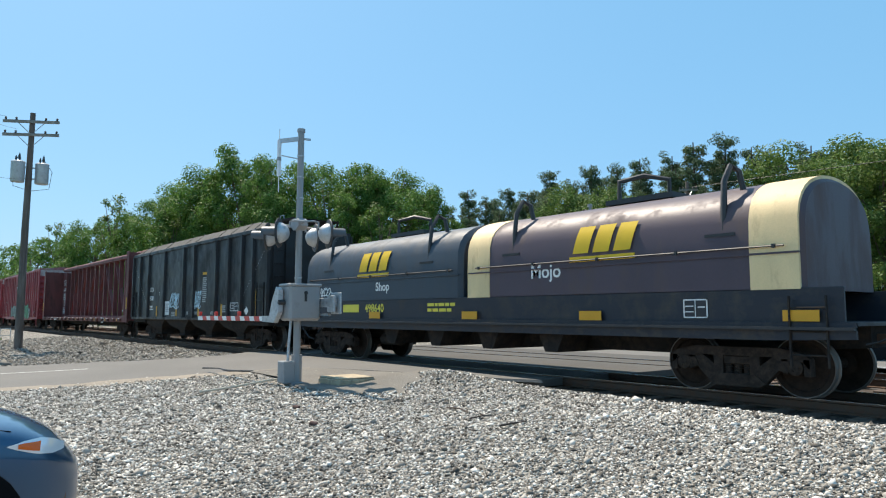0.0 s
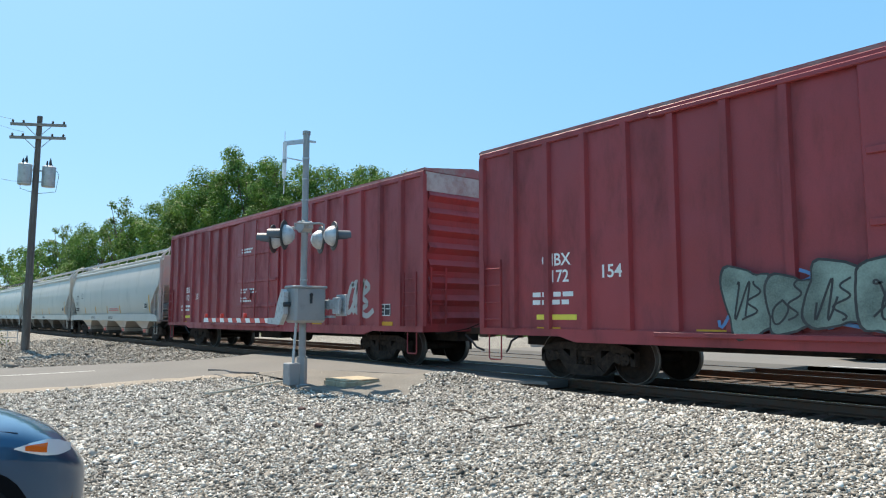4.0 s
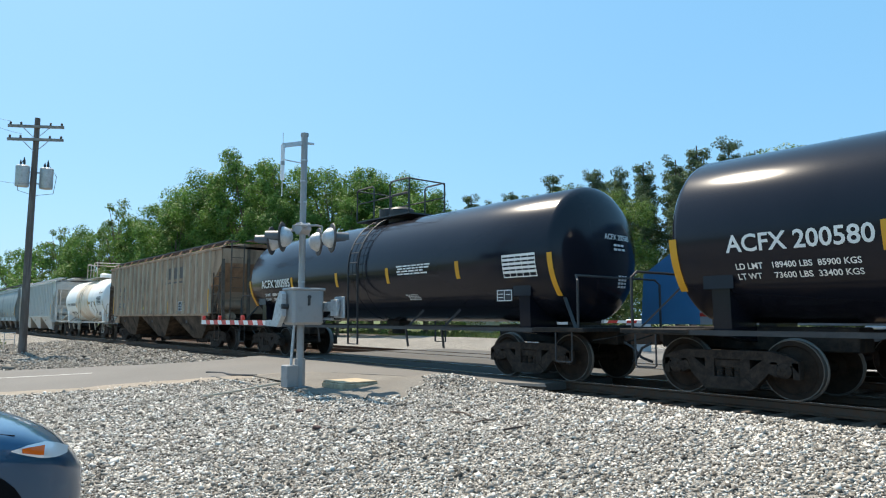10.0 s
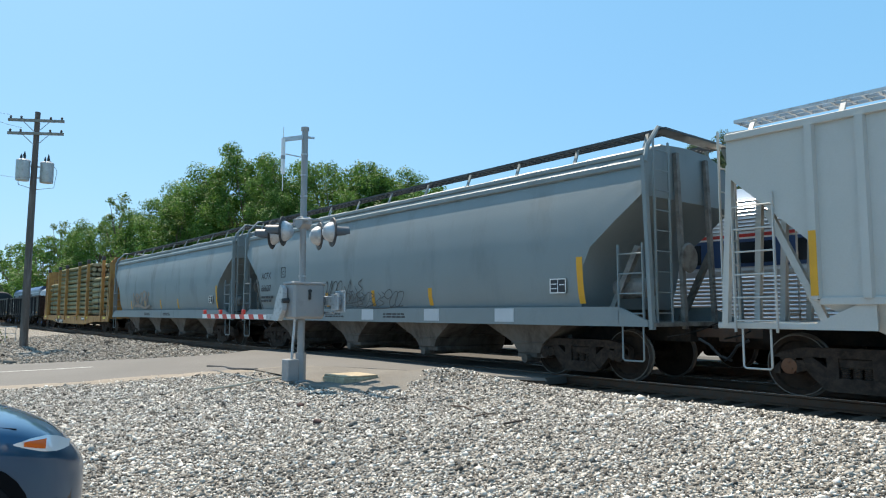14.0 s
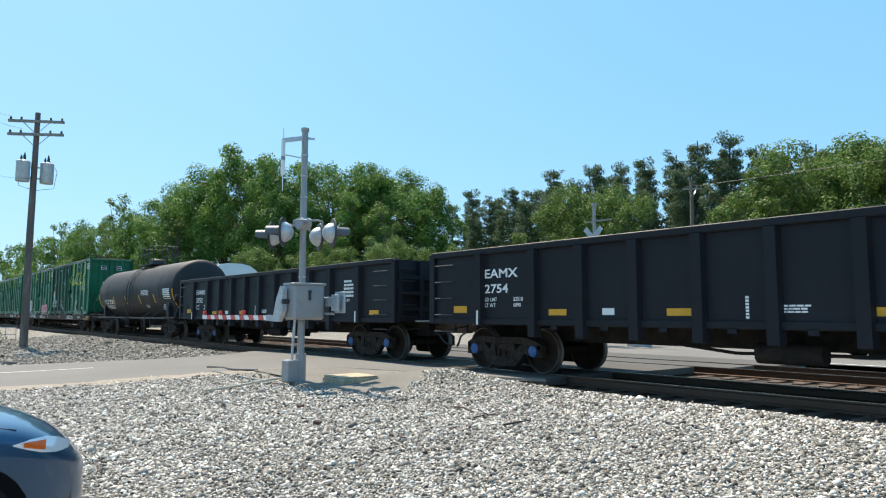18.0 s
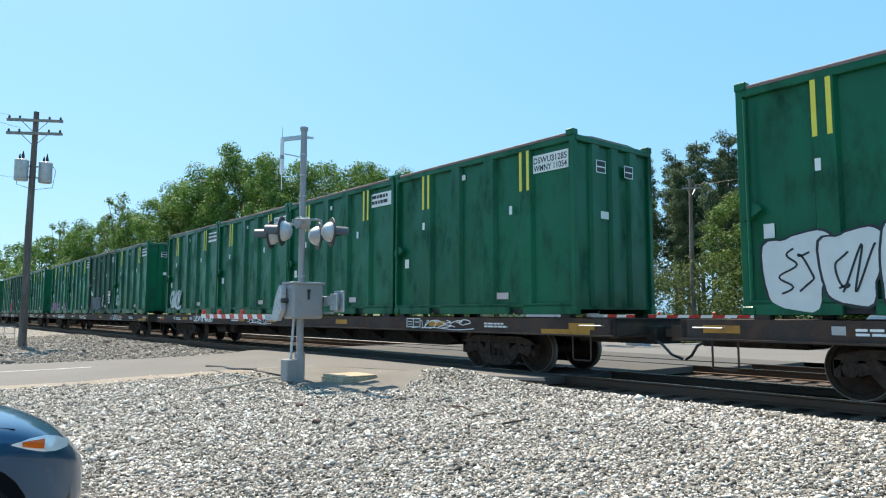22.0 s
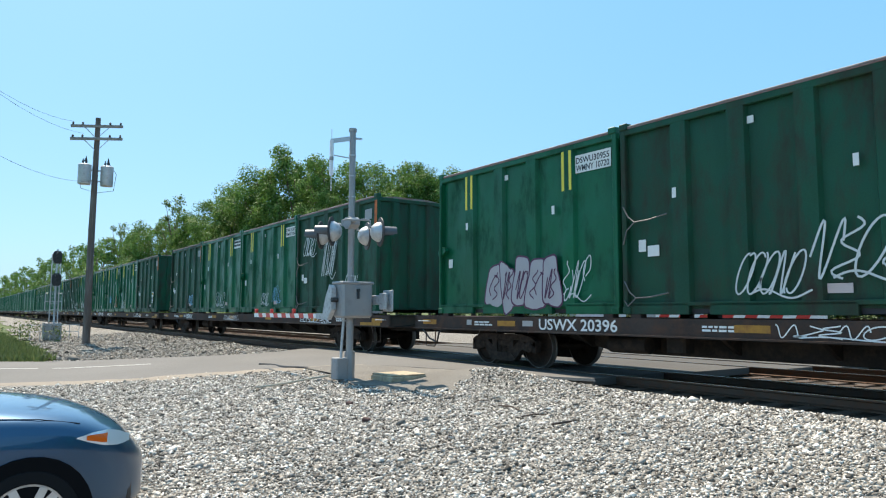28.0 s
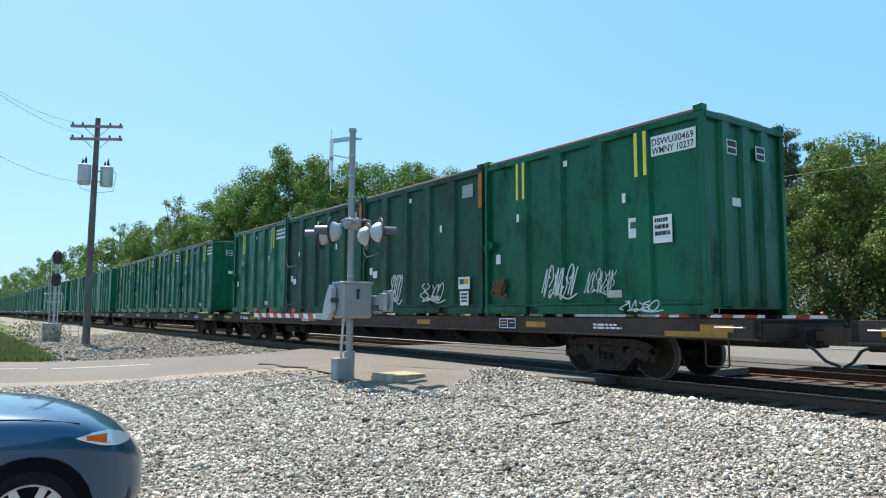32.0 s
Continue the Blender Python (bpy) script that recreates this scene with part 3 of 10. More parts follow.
m_grit = ground_mat("gritty_fringe", ((0.13, 0.12, 0.105), (0.20, 0.187, 0.165)), ((0.06, 0.055, 0.05), (0.33, 0.31, 0.275)), 0.9, 40.0, bump=0.5)
b = Build()
ring = []
for y in steps((-5.0, -2.35, 0.12)):
    c0, c1 = road_edges(y)[1] + 0.1, fringe_edge(y) + 0.05
    if y < -4.4:
        c0 = max(c0, -13.6 - (y + 4.4) * 2)
    ring.append([(c0 + (c1 - c0) * q, y, ground_z(y) + lumps(c0 + (c1 - c0) * q, y) + heap(c0 + (c1 - c0) * q, y) + 0.034 - 0.03 * (q > 0.95)) for q in (0, 0.2, 0.4, 0.6, 0.8, 0.93, 1)])
b.rings(ring, cap=False, closed=False)
solo("grit_fringe", b, m_grit, "grey grit and broken asphalt beside the crossing", "grit", kind="structure")


def on_stones(x, y):
    c = road_edges(y)[1]
    if y > -5.0 and x < fringe_edge(y) and (x * 9.1 + y * 5.3) % 1.0 > 0.2:
        return False
    return on_lot(x, y) and (x > c + 0.55 + 0.3 * noise.noise(Vector((x, y * 0.8, 2))) or (x * 7.3 + y * 3.1) % 1.0 < 0.25)


m_chip = island_mat("dusty_chips", ((0.05, 0.045, 0.04), (0.14, 0.127, 0.108), (0.22, 0.203, 0.176), (0.30, 0.28, 0.245), (0.40, 0.375, 0.335)), 0.9, fine=0.7)


# loose stones where the camera looks down on them
def stones(name, count, seed, xr, yr, size, label, keep, mat=m_stone):
    rng = np.random.default_rng(seed)
    out_v, out_f = [], []
    base = np.array([(1, 0, 0), (-1, 0, 0), (0, 1, 0), (0, -1, 0), (0, 0, 1), (0, 0, -1)], float)
    tri = np.array([(0, 2, 4), (2, 1, 4), (1, 3, 4), (3, 0, 4), (2, 0, 5), (1, 2, 5), (3, 1, 5), (0, 3, 5)])
    k = 0
    while k < count:
        x, y = rng.uniform(*xr), rng.uniform(*yr)
        d = math.hypot(x, y + 11.5)
        if d < 5.7 or x > -0.26 * (y + 11.5) or rng.random() > min(1.0, (9.5 / d) ** (1.2 if d < 20 else 0.8)) or not keep(x, y):
            continue
        r = size * rng.lognormal(0, 0.4) * (1.0 + 0.014 * max(0, d - 8))
        p = base * rng.uniform(0.6, 1.25, (6, 1)) + rng.uniform(-0.4, 0.4, (6, 3))
        p = p * np.array([1.05, rng.uniform(0.55, 0.95), rng.uniform(0.5, 0.85)])
        a = rng.uniform(0, 6.28)
        tl = rng.normal(0, 0.7)
        rz = np.array([[math.cos(a), -math.sin(a), 0], [math.sin(a), math.cos(a), 0], [0, 0, 1]])
        rx = np.array([[1, 0, 0], [0, math.cos(tl), -math.sin(tl)], [0, math.sin(tl), math.cos(tl)]])
        z = ground_z(y) + lumps(x, y) + heap(x, y)
        out_v.append(p @ (rz @ rx).T * r + (x, y, z + r * 0.2))
        out_f.append(tri + 6 * k)
        k += 1
    v, f = np.concatenate(out_v), np.concatenate(out_f)
    me = bpy.data.meshes.new(name)
    me.vertices.add(len(v))
    me.vertices.foreach_set("co", v.ravel())
    me.loops.add(f.size)
    me.loops.foreach_set("vertex_index", f.ravel())
    me.polygons.add(len(f))
    me.polygons.foreach_set("loop_start", np.arange(0, f.size, 3))
    me.update(calc_edges=True)
    me.materials.append(mat)
    return tagged(new(name, me), label, "gravel", kind="stuff")


stones("loose_stones", 138000, 11, (-17.5, -0.5), (-11.4, -2.0), 0.0162, "loose pale grey crushed stones", on_stones)
stones("small_chips", 24000, 12, (-46, -20), (-9, -2.2), 0.024, "scattered pale stone chips beside the track", on_lot, m_chip)


# ---- the freight train: parts that all cars share ----
R_WHEEL = 0.457
WHEELSETS = []
MOVERS = []  # (thing, place along the train)


def wheel_mesh(s):
    prof = [(0.835, 0.03), (0.835, 0.11), (0.77, 0.14), (0.745, 0.24), (0.755, 0.35), (0.795, 0.372), (0.795, 0.452)]
    rim = [(0.795, 0.440), (0.80, 0.444), (0.80, 0.455), (0.796, 0.457), (0.70, 0.457), (0.69, 0.482), (0.662, 0.482), (0.655, 0.45)]
    back = [(0.655, 0.45), (0.66, 0.36), (0.70, 0.2), (0.65, 0.12), (0.65, 0.03)]
    disc = Build().lathe([(s * a, r) for a, r in prof + back], "y", n=28)
    return disc.mesh("wheel", m_wheel), Build().lathe([(s * a, r) for a, r in rim], "y", n=28, cap=False).mesh("wheel_rim", m_tread)


WHEEL = {s: wheel_mesh(s) for s in (-1, 1)}
AXLE = Build().lathe([(-0.98, 0.03), (-0.98, 0.075), (-0.85, 0.08), (-0.6, 0.095), (0, 0.08), (0.6, 0.095), (0.85, 0.08), (0.98, 0.075), (0.98, 0.03)], "y", n=12).mesh("wheelset", m_wheel)


def cap_mesh(mat):
    b = Build().lathe([(-1.115, 0.02), (-1.115, 0.075), (-1.095, 0.115), (-0.93, 0.118), (-0.93, 0.02)], "y", n=16)
    for k in range(3):
        a = 2.1 * k
        b.cyl((0.055 * math.cos(a), -1.132, 0.055 * math.sin(a)), (0.055 * math.cos(a), -1.11, 0.055 * math.sin(a)), 0.018, n=6)
    return b.mesh("bearing_cap", mat)


CAP = {"dark": cap_mesh(m_truck), "blue": cap_mesh(paint("blue_bearing", (0.04, 0.13, 0.36), 0.5, dirt=GRIME, amount=0.25)), "rust": cap_mesh(paint("rusty_bearing", (0.16, 0.075, 0.04), 0.8))}


def frame_mesh(s):
    """Cast side frame: deep top chord, two windows, spring seat, and a heavy pedestal over each bearing."""
    b = Build()
    y0, y1 = (s * 0.93, s * 1.09) if s > 0 else (s * 1.09, s * 0.93)
    b.slab([(-1.10, 0.44), (-1.10, 0.60), (-0.98, 0.67), (-0.70, 0.735), (0.70, 0.735), (0.98, 0.67), (1.10, 0.60), (1.10, 0.44), (1.0, 0.54), (0.70, 0.55), (0.60, 0.60), (-0.60, 0.60), (-0.70, 0.55), (-1.0, 0.54)], "y", y0, y1)
    for q in (-1, 1):
        b.slab([(q * 0.80, 0.56), (q * 0.58, 0.61), (q * 0.24, 0.36), (q * 0.44, 0.18)], "y", y0 + 0.01, y1 - 0.01)
        b.slab([(q * 0.215, 0.28), (q * 0.215, 0.62), (q * 0.37, 0.62), (q * 0.37, 0.28)], "y", y0 + 0.005, y1 - 0.005)
        b.slab([(q * 1.11, 0.34), (q * 1.11, 0.58), (q * 1.01, 0.58), (q * 1.02, 0.34)], "y", y0, y1)
        b.slab([(q * 0.79, 0.36), (q * 0.79, 0.58), (q * 0.70, 0.58), (q * 0.62, 0.42)], "y", y0, y1)
        b.box(min(q * 0.76, q * 1.03), max(q * 0.76, q * 1.03), y0 + 0.02, y1 - 0.02, 0.555, 0.62, 0.01)
    b.slab([(-0.46, 0.19), (-0.30, 0.32), (0.30, 0.32), (0.46, 0.19), (0.36, 0.13), (-0.36, 0.13)], "y", y0 - 0.015, y1 + 0.015)
    return b.mesh("side_frame", m_truck)


FRAME = {s: frame_mesh(s) for s in (-1, 1)}
BOLSTER = Build().box(-0.23, 0.23, -1.06, 1.06, 0.46, 0.60, 0.02).box(-0.2, 0.2, -0.5, 0.5, 0.56, 0.72, 0.02).mesh("bolster", m_truck)


def spring_mesh(s):
    b = Build()
    for x in (-0.15, 0.0, 0.15):
        prof = []
        for k in range(13):
            prof.append((0.305 + 0.165 * k / 12, 0.055 + 0.012 * (k % 2)))
        b.lathe([(0.305, 0.01)] + prof + [(0.47, 0.01)], "z", (x, s * 1.01, 0), 10)
    return b.mesh("springs", m_truck)


SPRING = {s: spring_mesh(s) for s in (-1, 1)}
BRAKE = Build().bar((0, -0.45, 0.42), (0, 0.45, 0.42), 0.09).mesh("brake_beam", m_black)


def trucks(car, xs, base=1.778, cap="dark"):
    """Two trucks: side frames, bolsters, springs, and wheelsets that turn."""
    for x in xs:
        for s in (-1, 1):
            part("side_frame", FRAME[s], m_truck, car, at=(x, 0, 0))
            part("spring_set", SPRING[s], m_truck, car, at=(x, 0, 0))
        part("bolster", BOLSTER, m_truck, car, at=(x, 0, 0))
        for q in (-0.5, 0.5):
            part("brake_beam", BRAKE, m_black, car, at=(x + q, 0, 0))
        for dx in (-base / 2, base / 2):
            ax = part("wheelset", AXLE, m_wheel, car)
            ax.matrix_parent_inverse = Matrix.Translation((x + dx, 0, R_WHEEL))
            for s in (-1, 1):
                part("wheel", WHEEL[s][0], m_wheel, ax)
                part("wheel_rim", WHEEL[s][1], m_tread, ax, "bright worn steel tread")
            part("bearing_cap", CAP[cap], m_truck, ax)
            WHEELSETS.append(ax)


def couplers(car, half, z=0.88, mat=m_black):
    for s in (-1, 1):
        b = Build()
        b.bar((s * (half - 0.5), 0, z), (s * (half + 0.42), 0, z), 0.16, 0.15)
        b.slab([(s * (half + 0.35), -0.12), (s * (half + 0.68), -0.16), (s * (half + 0.70), -0.02), (s * (half + 0.52), 0.02), (s * (half + 0.66), 0.14), (s * (half + 0.4), 0.13)], "z", z - 0.14, z + 0.14)
        part("coupler", b, paint("rusty_coupler", (0.10, 0.055, 0.035), 0.85, dirt=GRIME, amount=0.4), car)
        part("air_hose", Build().tube([(s * (half + 0.1), -0.35, z - 0.1), (s * (half + 0.3), -0.36, z - 0.2), (s * (half + 0.45), -0.3, z - 0.38), (s * (half + 0.62), -0.2, z - 0.46)], 0.025, 6), m_gunmetal, car)
        part("uncoupling_lever", Build().tube([(s * (half + 0.04), -1.25, z - 0.05), (s * (half + 0.06), -0.8, z - 0.02), (s * (half + 0.1), -0.3, z + 0.05), (s * (half + 0.3), -0.05, z + 0.18)], 0.014, 5), m_black, car)


def ladder(car, x, y, z0, z1, n, mat, w=0.4, along="x", rail=True, name="ladder"):
    """Rungs and two stringers; along: the direction in which the rungs lie."""
    b = Build()
    d = Vector((w / 2, 0, 0)) if along == "x" else Vector((0, w / 2, 0))
    p = Vector((x, y, 0))
    if rail:
        for s in (-1, 1):
            b.bar(p + d * s + Vector((0, 0, z0)), p + d * s + Vector((0, 0, z1)), 0.05, 0.02)
    for k in range(n):
        z = z0 + (z1 - z0) * (k + 0.5) / n
        b.cyl(p - d + Vector((0, 0, z)), p + d + Vector((0, 0, z)), 0.014, n=6)
    return part(name, b, mat, car)


def stirrup(car, x, y, mat, z1=0.85, z0=0.35, w=0.36):
    return part("step", Build().tube([(x - w / 2, y, z1), (x - w / 2, y, z0 + 0.03), (x - w / 2 + 0.03, y, z0), (x + w / 2 - 0.03, y, z0), (x + w / 2, y, z0 + 0.03), (x + w / 2, y, z1)], 0.016, 6), mat, car)


def chart(car, x, y, z, w=0.55, h=0.3):
    """The small black consolidated stencil with a white frame."""
    plate("stencil", x, x + w, y, z, z + h, m_ink, car, "black service stencil")
    b = Build()
    for a, c, d, e in ((0, w, 0, 0.02), (0, w, h - 0.02, h), (0, 0.02, 0, h), (w - 0.02, w, 0, h), (w * 0.48, w * 0.51, 0, h), (w * 0.08, w * 0.42, h * 0.3, h * 0.36), (w * 0.08, w * 0.42, h * 0.6, h * 0.66), (w * 0.6, w * 0.9, h * 0.55, h * 0.61)):
        b.box(x + a, x + c, y - 0.011, y - 0.005, z + d, z + e)
    part("stencil_frame", b, m_white, car, smooth=False)


def car_thing(name, label, category, right, left, group="freight cars of the train"):
    """An Empty at rail level in the middle of the car; right and left are the ends along the train."""
    t = thing(name, label, category, ((right + left) / 2, 0, 0), group)
    MOVERS.append((t, (right + left) / 2))
    return t, (right - left) / 2


spell(["ACFX 200580", "ACFX 200585", "ELTX", "7541", "EQUX", "620326", "CCX", "838", "GTW", "623402", "CIBX", "172", "154", "TILX 200090", "INTX", "4709",
       "ACFX", "66637", "TTKX", "82507", "TH71L", "EAMX", "2754", "2752", "PLCX 220284", "LD LMT", "LT WT", "22510", "6090", "498640", "259324", "NITRIC ACID",
       "189400 LBS  85900 KGS", "73600 LBS  33400 KGS", "188600 LBS  85550 KGS", "74200 LBS  33650 KGS", "CU FT", "IW", "IL", "Shop", "Mojo", "C",
       "USWX 2026", "USWX 40067", "USWX638351", "USWX 40048", "USWX 20396", "USWX", "USWX 2028", "DSWU30402", "WMNY 10170", "DSWU31285", "WMNY 11054",
       "DSWU31290", "WMNY 11059", "DSWU30963", "WMNY 10731", "DSWU31407", "WMNY 11176", "DSWU30803", "WMNY 10571", "DSWU30955", "WMNY 10720",
       "DSWU30072", "WMNY 9840", "DSWU31148", "WMNY 10917", "DSWU30469", "WMNY 10237", "25", "93", "24", "61400", "WARNING", "DO NOT MOVE", "CAR UNLESS", "LOADING", "UNLOADING", "INSTRUCTIONS", "SAFETY FIRST"])


# ---- coil car with two hoods ----
def coil_car(right, left):
    c, h = car_thing("coil_car", "dark blue steel coil car with two rounded hoods", "freight car", right, left)
    m_sill = paint("navy_sill", (0.014, 0.017, 0.027), 0.5, dirt=(0.07, 0.06, 0.05), amount=0.4)
    m_hood1 = paint("faded_plum_hood", (0.075, 0.052, 0.068), 0.5, dirt=(0.11, 0.08, 0.075), amount=0.4, scale=0.8, streak=3)
    m_hood2 = paint("slate_blue_hood", (0.035, 0.05, 0.07), 0.45, dirt=(0.075, 0.085, 0.095), amount=0.4, scale=0.8, streak=3)
    m_cream = paint("cream_band", (0.80, 0.60, 0.32), 0.6, dirt=(0.55, 0.38, 0.2), amount=0.2, scale=2, streak=3)
    part("side_sill", Build().slab([(-h, 0.9), (-h, 1.12), (h, 1.12), (h, 0.9), (h - 1.2, 0.86), (-h + 1.2, 0.86)], "y", -1.42, -1.36), m_sill, c)
    part("side_sill", Build().slab([(-h, 0.9), (-h, 1.12), (h, 1.12), (h, 0.9)], "y", 1.36, 1.42), m_sill, c)
    part("deck", Build().box(-h, h, -1.4, 1.4, 1.08, 1.13), m_sill, c)
    part("walkway_edge", Build().box(-h, h, -1.5, -1.36, 1.02, 1.06), m_gunmetal, c)
    part("side_wall", Build().box(-h + 0.15, h - 0.15, -1.36, -1.30, 1.12, 1.62, 0.01), m_sill, c)
    part("side_wall", Build().box(-h + 0.15, h - 0.15, 1.30, 1.36, 1.12, 1.62, 0.01), m_sill, c)
    part("centre_sill", Build().slab([(-h + 0.2, 0.75), (-h + 0.2, 1.08), (h - 0.2, 1.08), (h - 0.2, 0.75), (h - 3, 0.55), (-h + 3, 0.55)], "y", -0.3, 0.3), m_black, c)
    for x in (-3.0, -1.2, 0.6, 2.4):
        part("cross_bearer", Build().slab([(x - 0.35, 0.9), (x + 0.35, 0.9), (x + 0.15, 0.5), (x - 0.15, 0.5)], "y", -1.2, 1.2), m_black, c)
    part("brake_reservoir", Build().lathe([(-0.75, 0.03), (-0.73, 0.16), (0.05, 0.16), (0.07, 0.03)], "x", (-3.2, -0.75, 0.58), 14), m_black, c)

    def section(w, z0, zs, zt):
        pts = [(-w, z0), (-w, zs)]
        for k in range(1, 18):
            a = math.pi * k / 18
            pts.append((-w * math.cos(a), zs + (zt - zs) * math.sin(a) ** 0.55))
        return pts + [(w, zs), (w, z0)]

    for nm, x0, x1, mat in (("hood", 0.12, h - 0.65, m_hood1), ("hood", -h + 0.65, -0.12, m_hood2)):
        sec = section(1.36, 1.60, 2.22, 3.38)
        hood = Build()
        ins = [(y * 0.93, 1.60 + (z - 1.60) * 0.95) for y, z in sec]
        hood.rings([[(x0, y, z) for y, z in ins], [(x0 + 0.1, y, z) for y, z in sec], [(x1 - 0.1, y, z) for y, z in sec], [(x1, y, z) for y, z in ins]])
        o = part(nm, hood, mat, c, "rounded steel coil hood")
        part("seam", Build().box(x0 + 0.05, x1 - 0.05, -1.385, -1.35, 2.12, 2.15), mat, o)
        big = section(1.372, 1.60, 2.22, 3.394)
        for bx in ((x0 + 0.02, x0 + 0.72), (x1 - 0.78, x1 - 0.06)) if mat is m_hood1 else ():
            bb = Build()
            bb.rings([[(bx[0], y, z) for y, z in big], [(bx[1], y, z) for y, z in big]])
            part("end_band", bb, m_cream, o, "cream painted band")
        for bx in (x0 + 1.4, x1 - 1.2):
            arm = Build()
            arm.tube([(bx, -1.30, 2.55), (bx, -1.28, 2.9), (bx - 0.02, -1.2, 3.35), (bx, -1.02, 3.62), (bx + 0.05, -0.85, 3.55), (bx + 0.1, -0.8, 3.2)], 0.05, 6)
            part("lifting_bracket", arm, m_gunmetal, o, "blackened lifting arm")
            arm = Build().tube([(bx, 1.28, 2.9), (bx, 1.2, 3.35), (bx, 1.02, 3.62), (bx, 0.85, 3.55), (bx, 0.8, 3.2)], 0.05, 6)
            part("lifting_bracket", arm, m_gunmetal, o, "blackened lifting arm")
            part("bracket_foot", Build().box(bx - 0.3, bx + 0.2, -1.36, -1.28, 2.45, 2.5), m_gunmetal, o)
        lug = Build()
        lug.box((x0 + x1) / 2 - 0.6, (x0 + x1) / 2 + 0.9, -0.3, 0.3, 3.40, 3.50)
        lug.tube([((x0 + x1) / 2 - 0.3, -0.25, 3.45), ((x0 + x1) / 2 - 0.3, -0.25, 3.85), ((x0 + x1) / 2 + 0.1, 0, 3.95), ((x0 + x1) / 2 + 0.5, 0.25, 3.85), ((x0 + x1) / 2 + 0.5, 0.25, 3.45)], 0.05, 6)
        part("lifting_lug", lug, m_gunmetal, o)
        part("locking_rod", Build().tube([(x0 + 0.3, -1.40, 2.24), (x1 - 0.25, -1.40, 2.24)], 0.014, 5), m_gunmetal, o)
        for k in range(5):
            bx = x0 + 0.4 + k * (x1 - x0 - 0.8) / 4
            part("rod_clip", Build().box(bx - 0.025, bx + 0.025, -1.42, -1.36, 2.21, 2.27), m_gunmetal, o)
        mid = (x0 + x1) / 2
        mark = Build()
        for q in (-0.58, -0.12, 0.34):
            grid = []
            for k in range(7):
                z = 2.37 + 0.5 * k / 6
                y = -1.375 * math.cos(math.asin(min(1, ((z - 2.22) / 1.16) ** (1 / 0.55))))
                xs = mid + q + 0.14 * k / 6
                grid.append([(xs, y - 0.006, z), (xs + 0.36, y - 0.006, z)])
            mark.rings(grid, cap=False, closed=False)
        mark.slab([(mid - 0.66, 2.215), (mid + 0.78, 2.215), (mid + 0.78, 2.31), (mid - 0.66, 2.31)], "y", -1.379, -1.35)
        part("emblem", mark, flat_paint("amber_emblem", (0.78, 0.50, 0.02)), o, "bright yellow painted emblem", at=Matrix.Translation((0, 0, 0)))
    letter("Shop", -3.5, -1.366, 1.77, 0.30, m_white, c, name="graffiti")
    letter("Mojo", 2.05, -1.366, 1.86, 0.36, m_white, c, name="graffiti")
    scrawl(-6.4, -1.366, 1.75, 0.85, 0.25, m_white, c, 3, 0.025, 6)
    part("road_mark", Build().box(-5.1, -4.3, -1.368, -1.362, 1.29, 1.50), m_lemon, c, "yellow stencilled road initials", smooth=False)
    letter("498640", -4.0, -1.366, 1.29, 0.22, m_lemon, c)
    bars(-1.3, -1.366, 1.5, 1.0, 0.25, 2, m_lemon, c, random.Random(2))
    chart(c, 5.4, -1.366, 1.18, 0.42, 0.30)
    for x in (-6.9, -3.7, 0.0, 3.3, 7.0):
        plate("marker", x, x + 0.5, -1.425, 1.14 if abs(x) > 6 else 1.13, 1.30, m_yellow, c, "yellow reflective strip")
    ladder(c, h - 0.6, -1.44, 0.5, 1.5, 3, m_black, 0.5)
    stirrup(c, -h + 0.6, -1.44, m_black)
    trucks(c, (-6.05, 6.1))
    couplers(c, h)
    return c


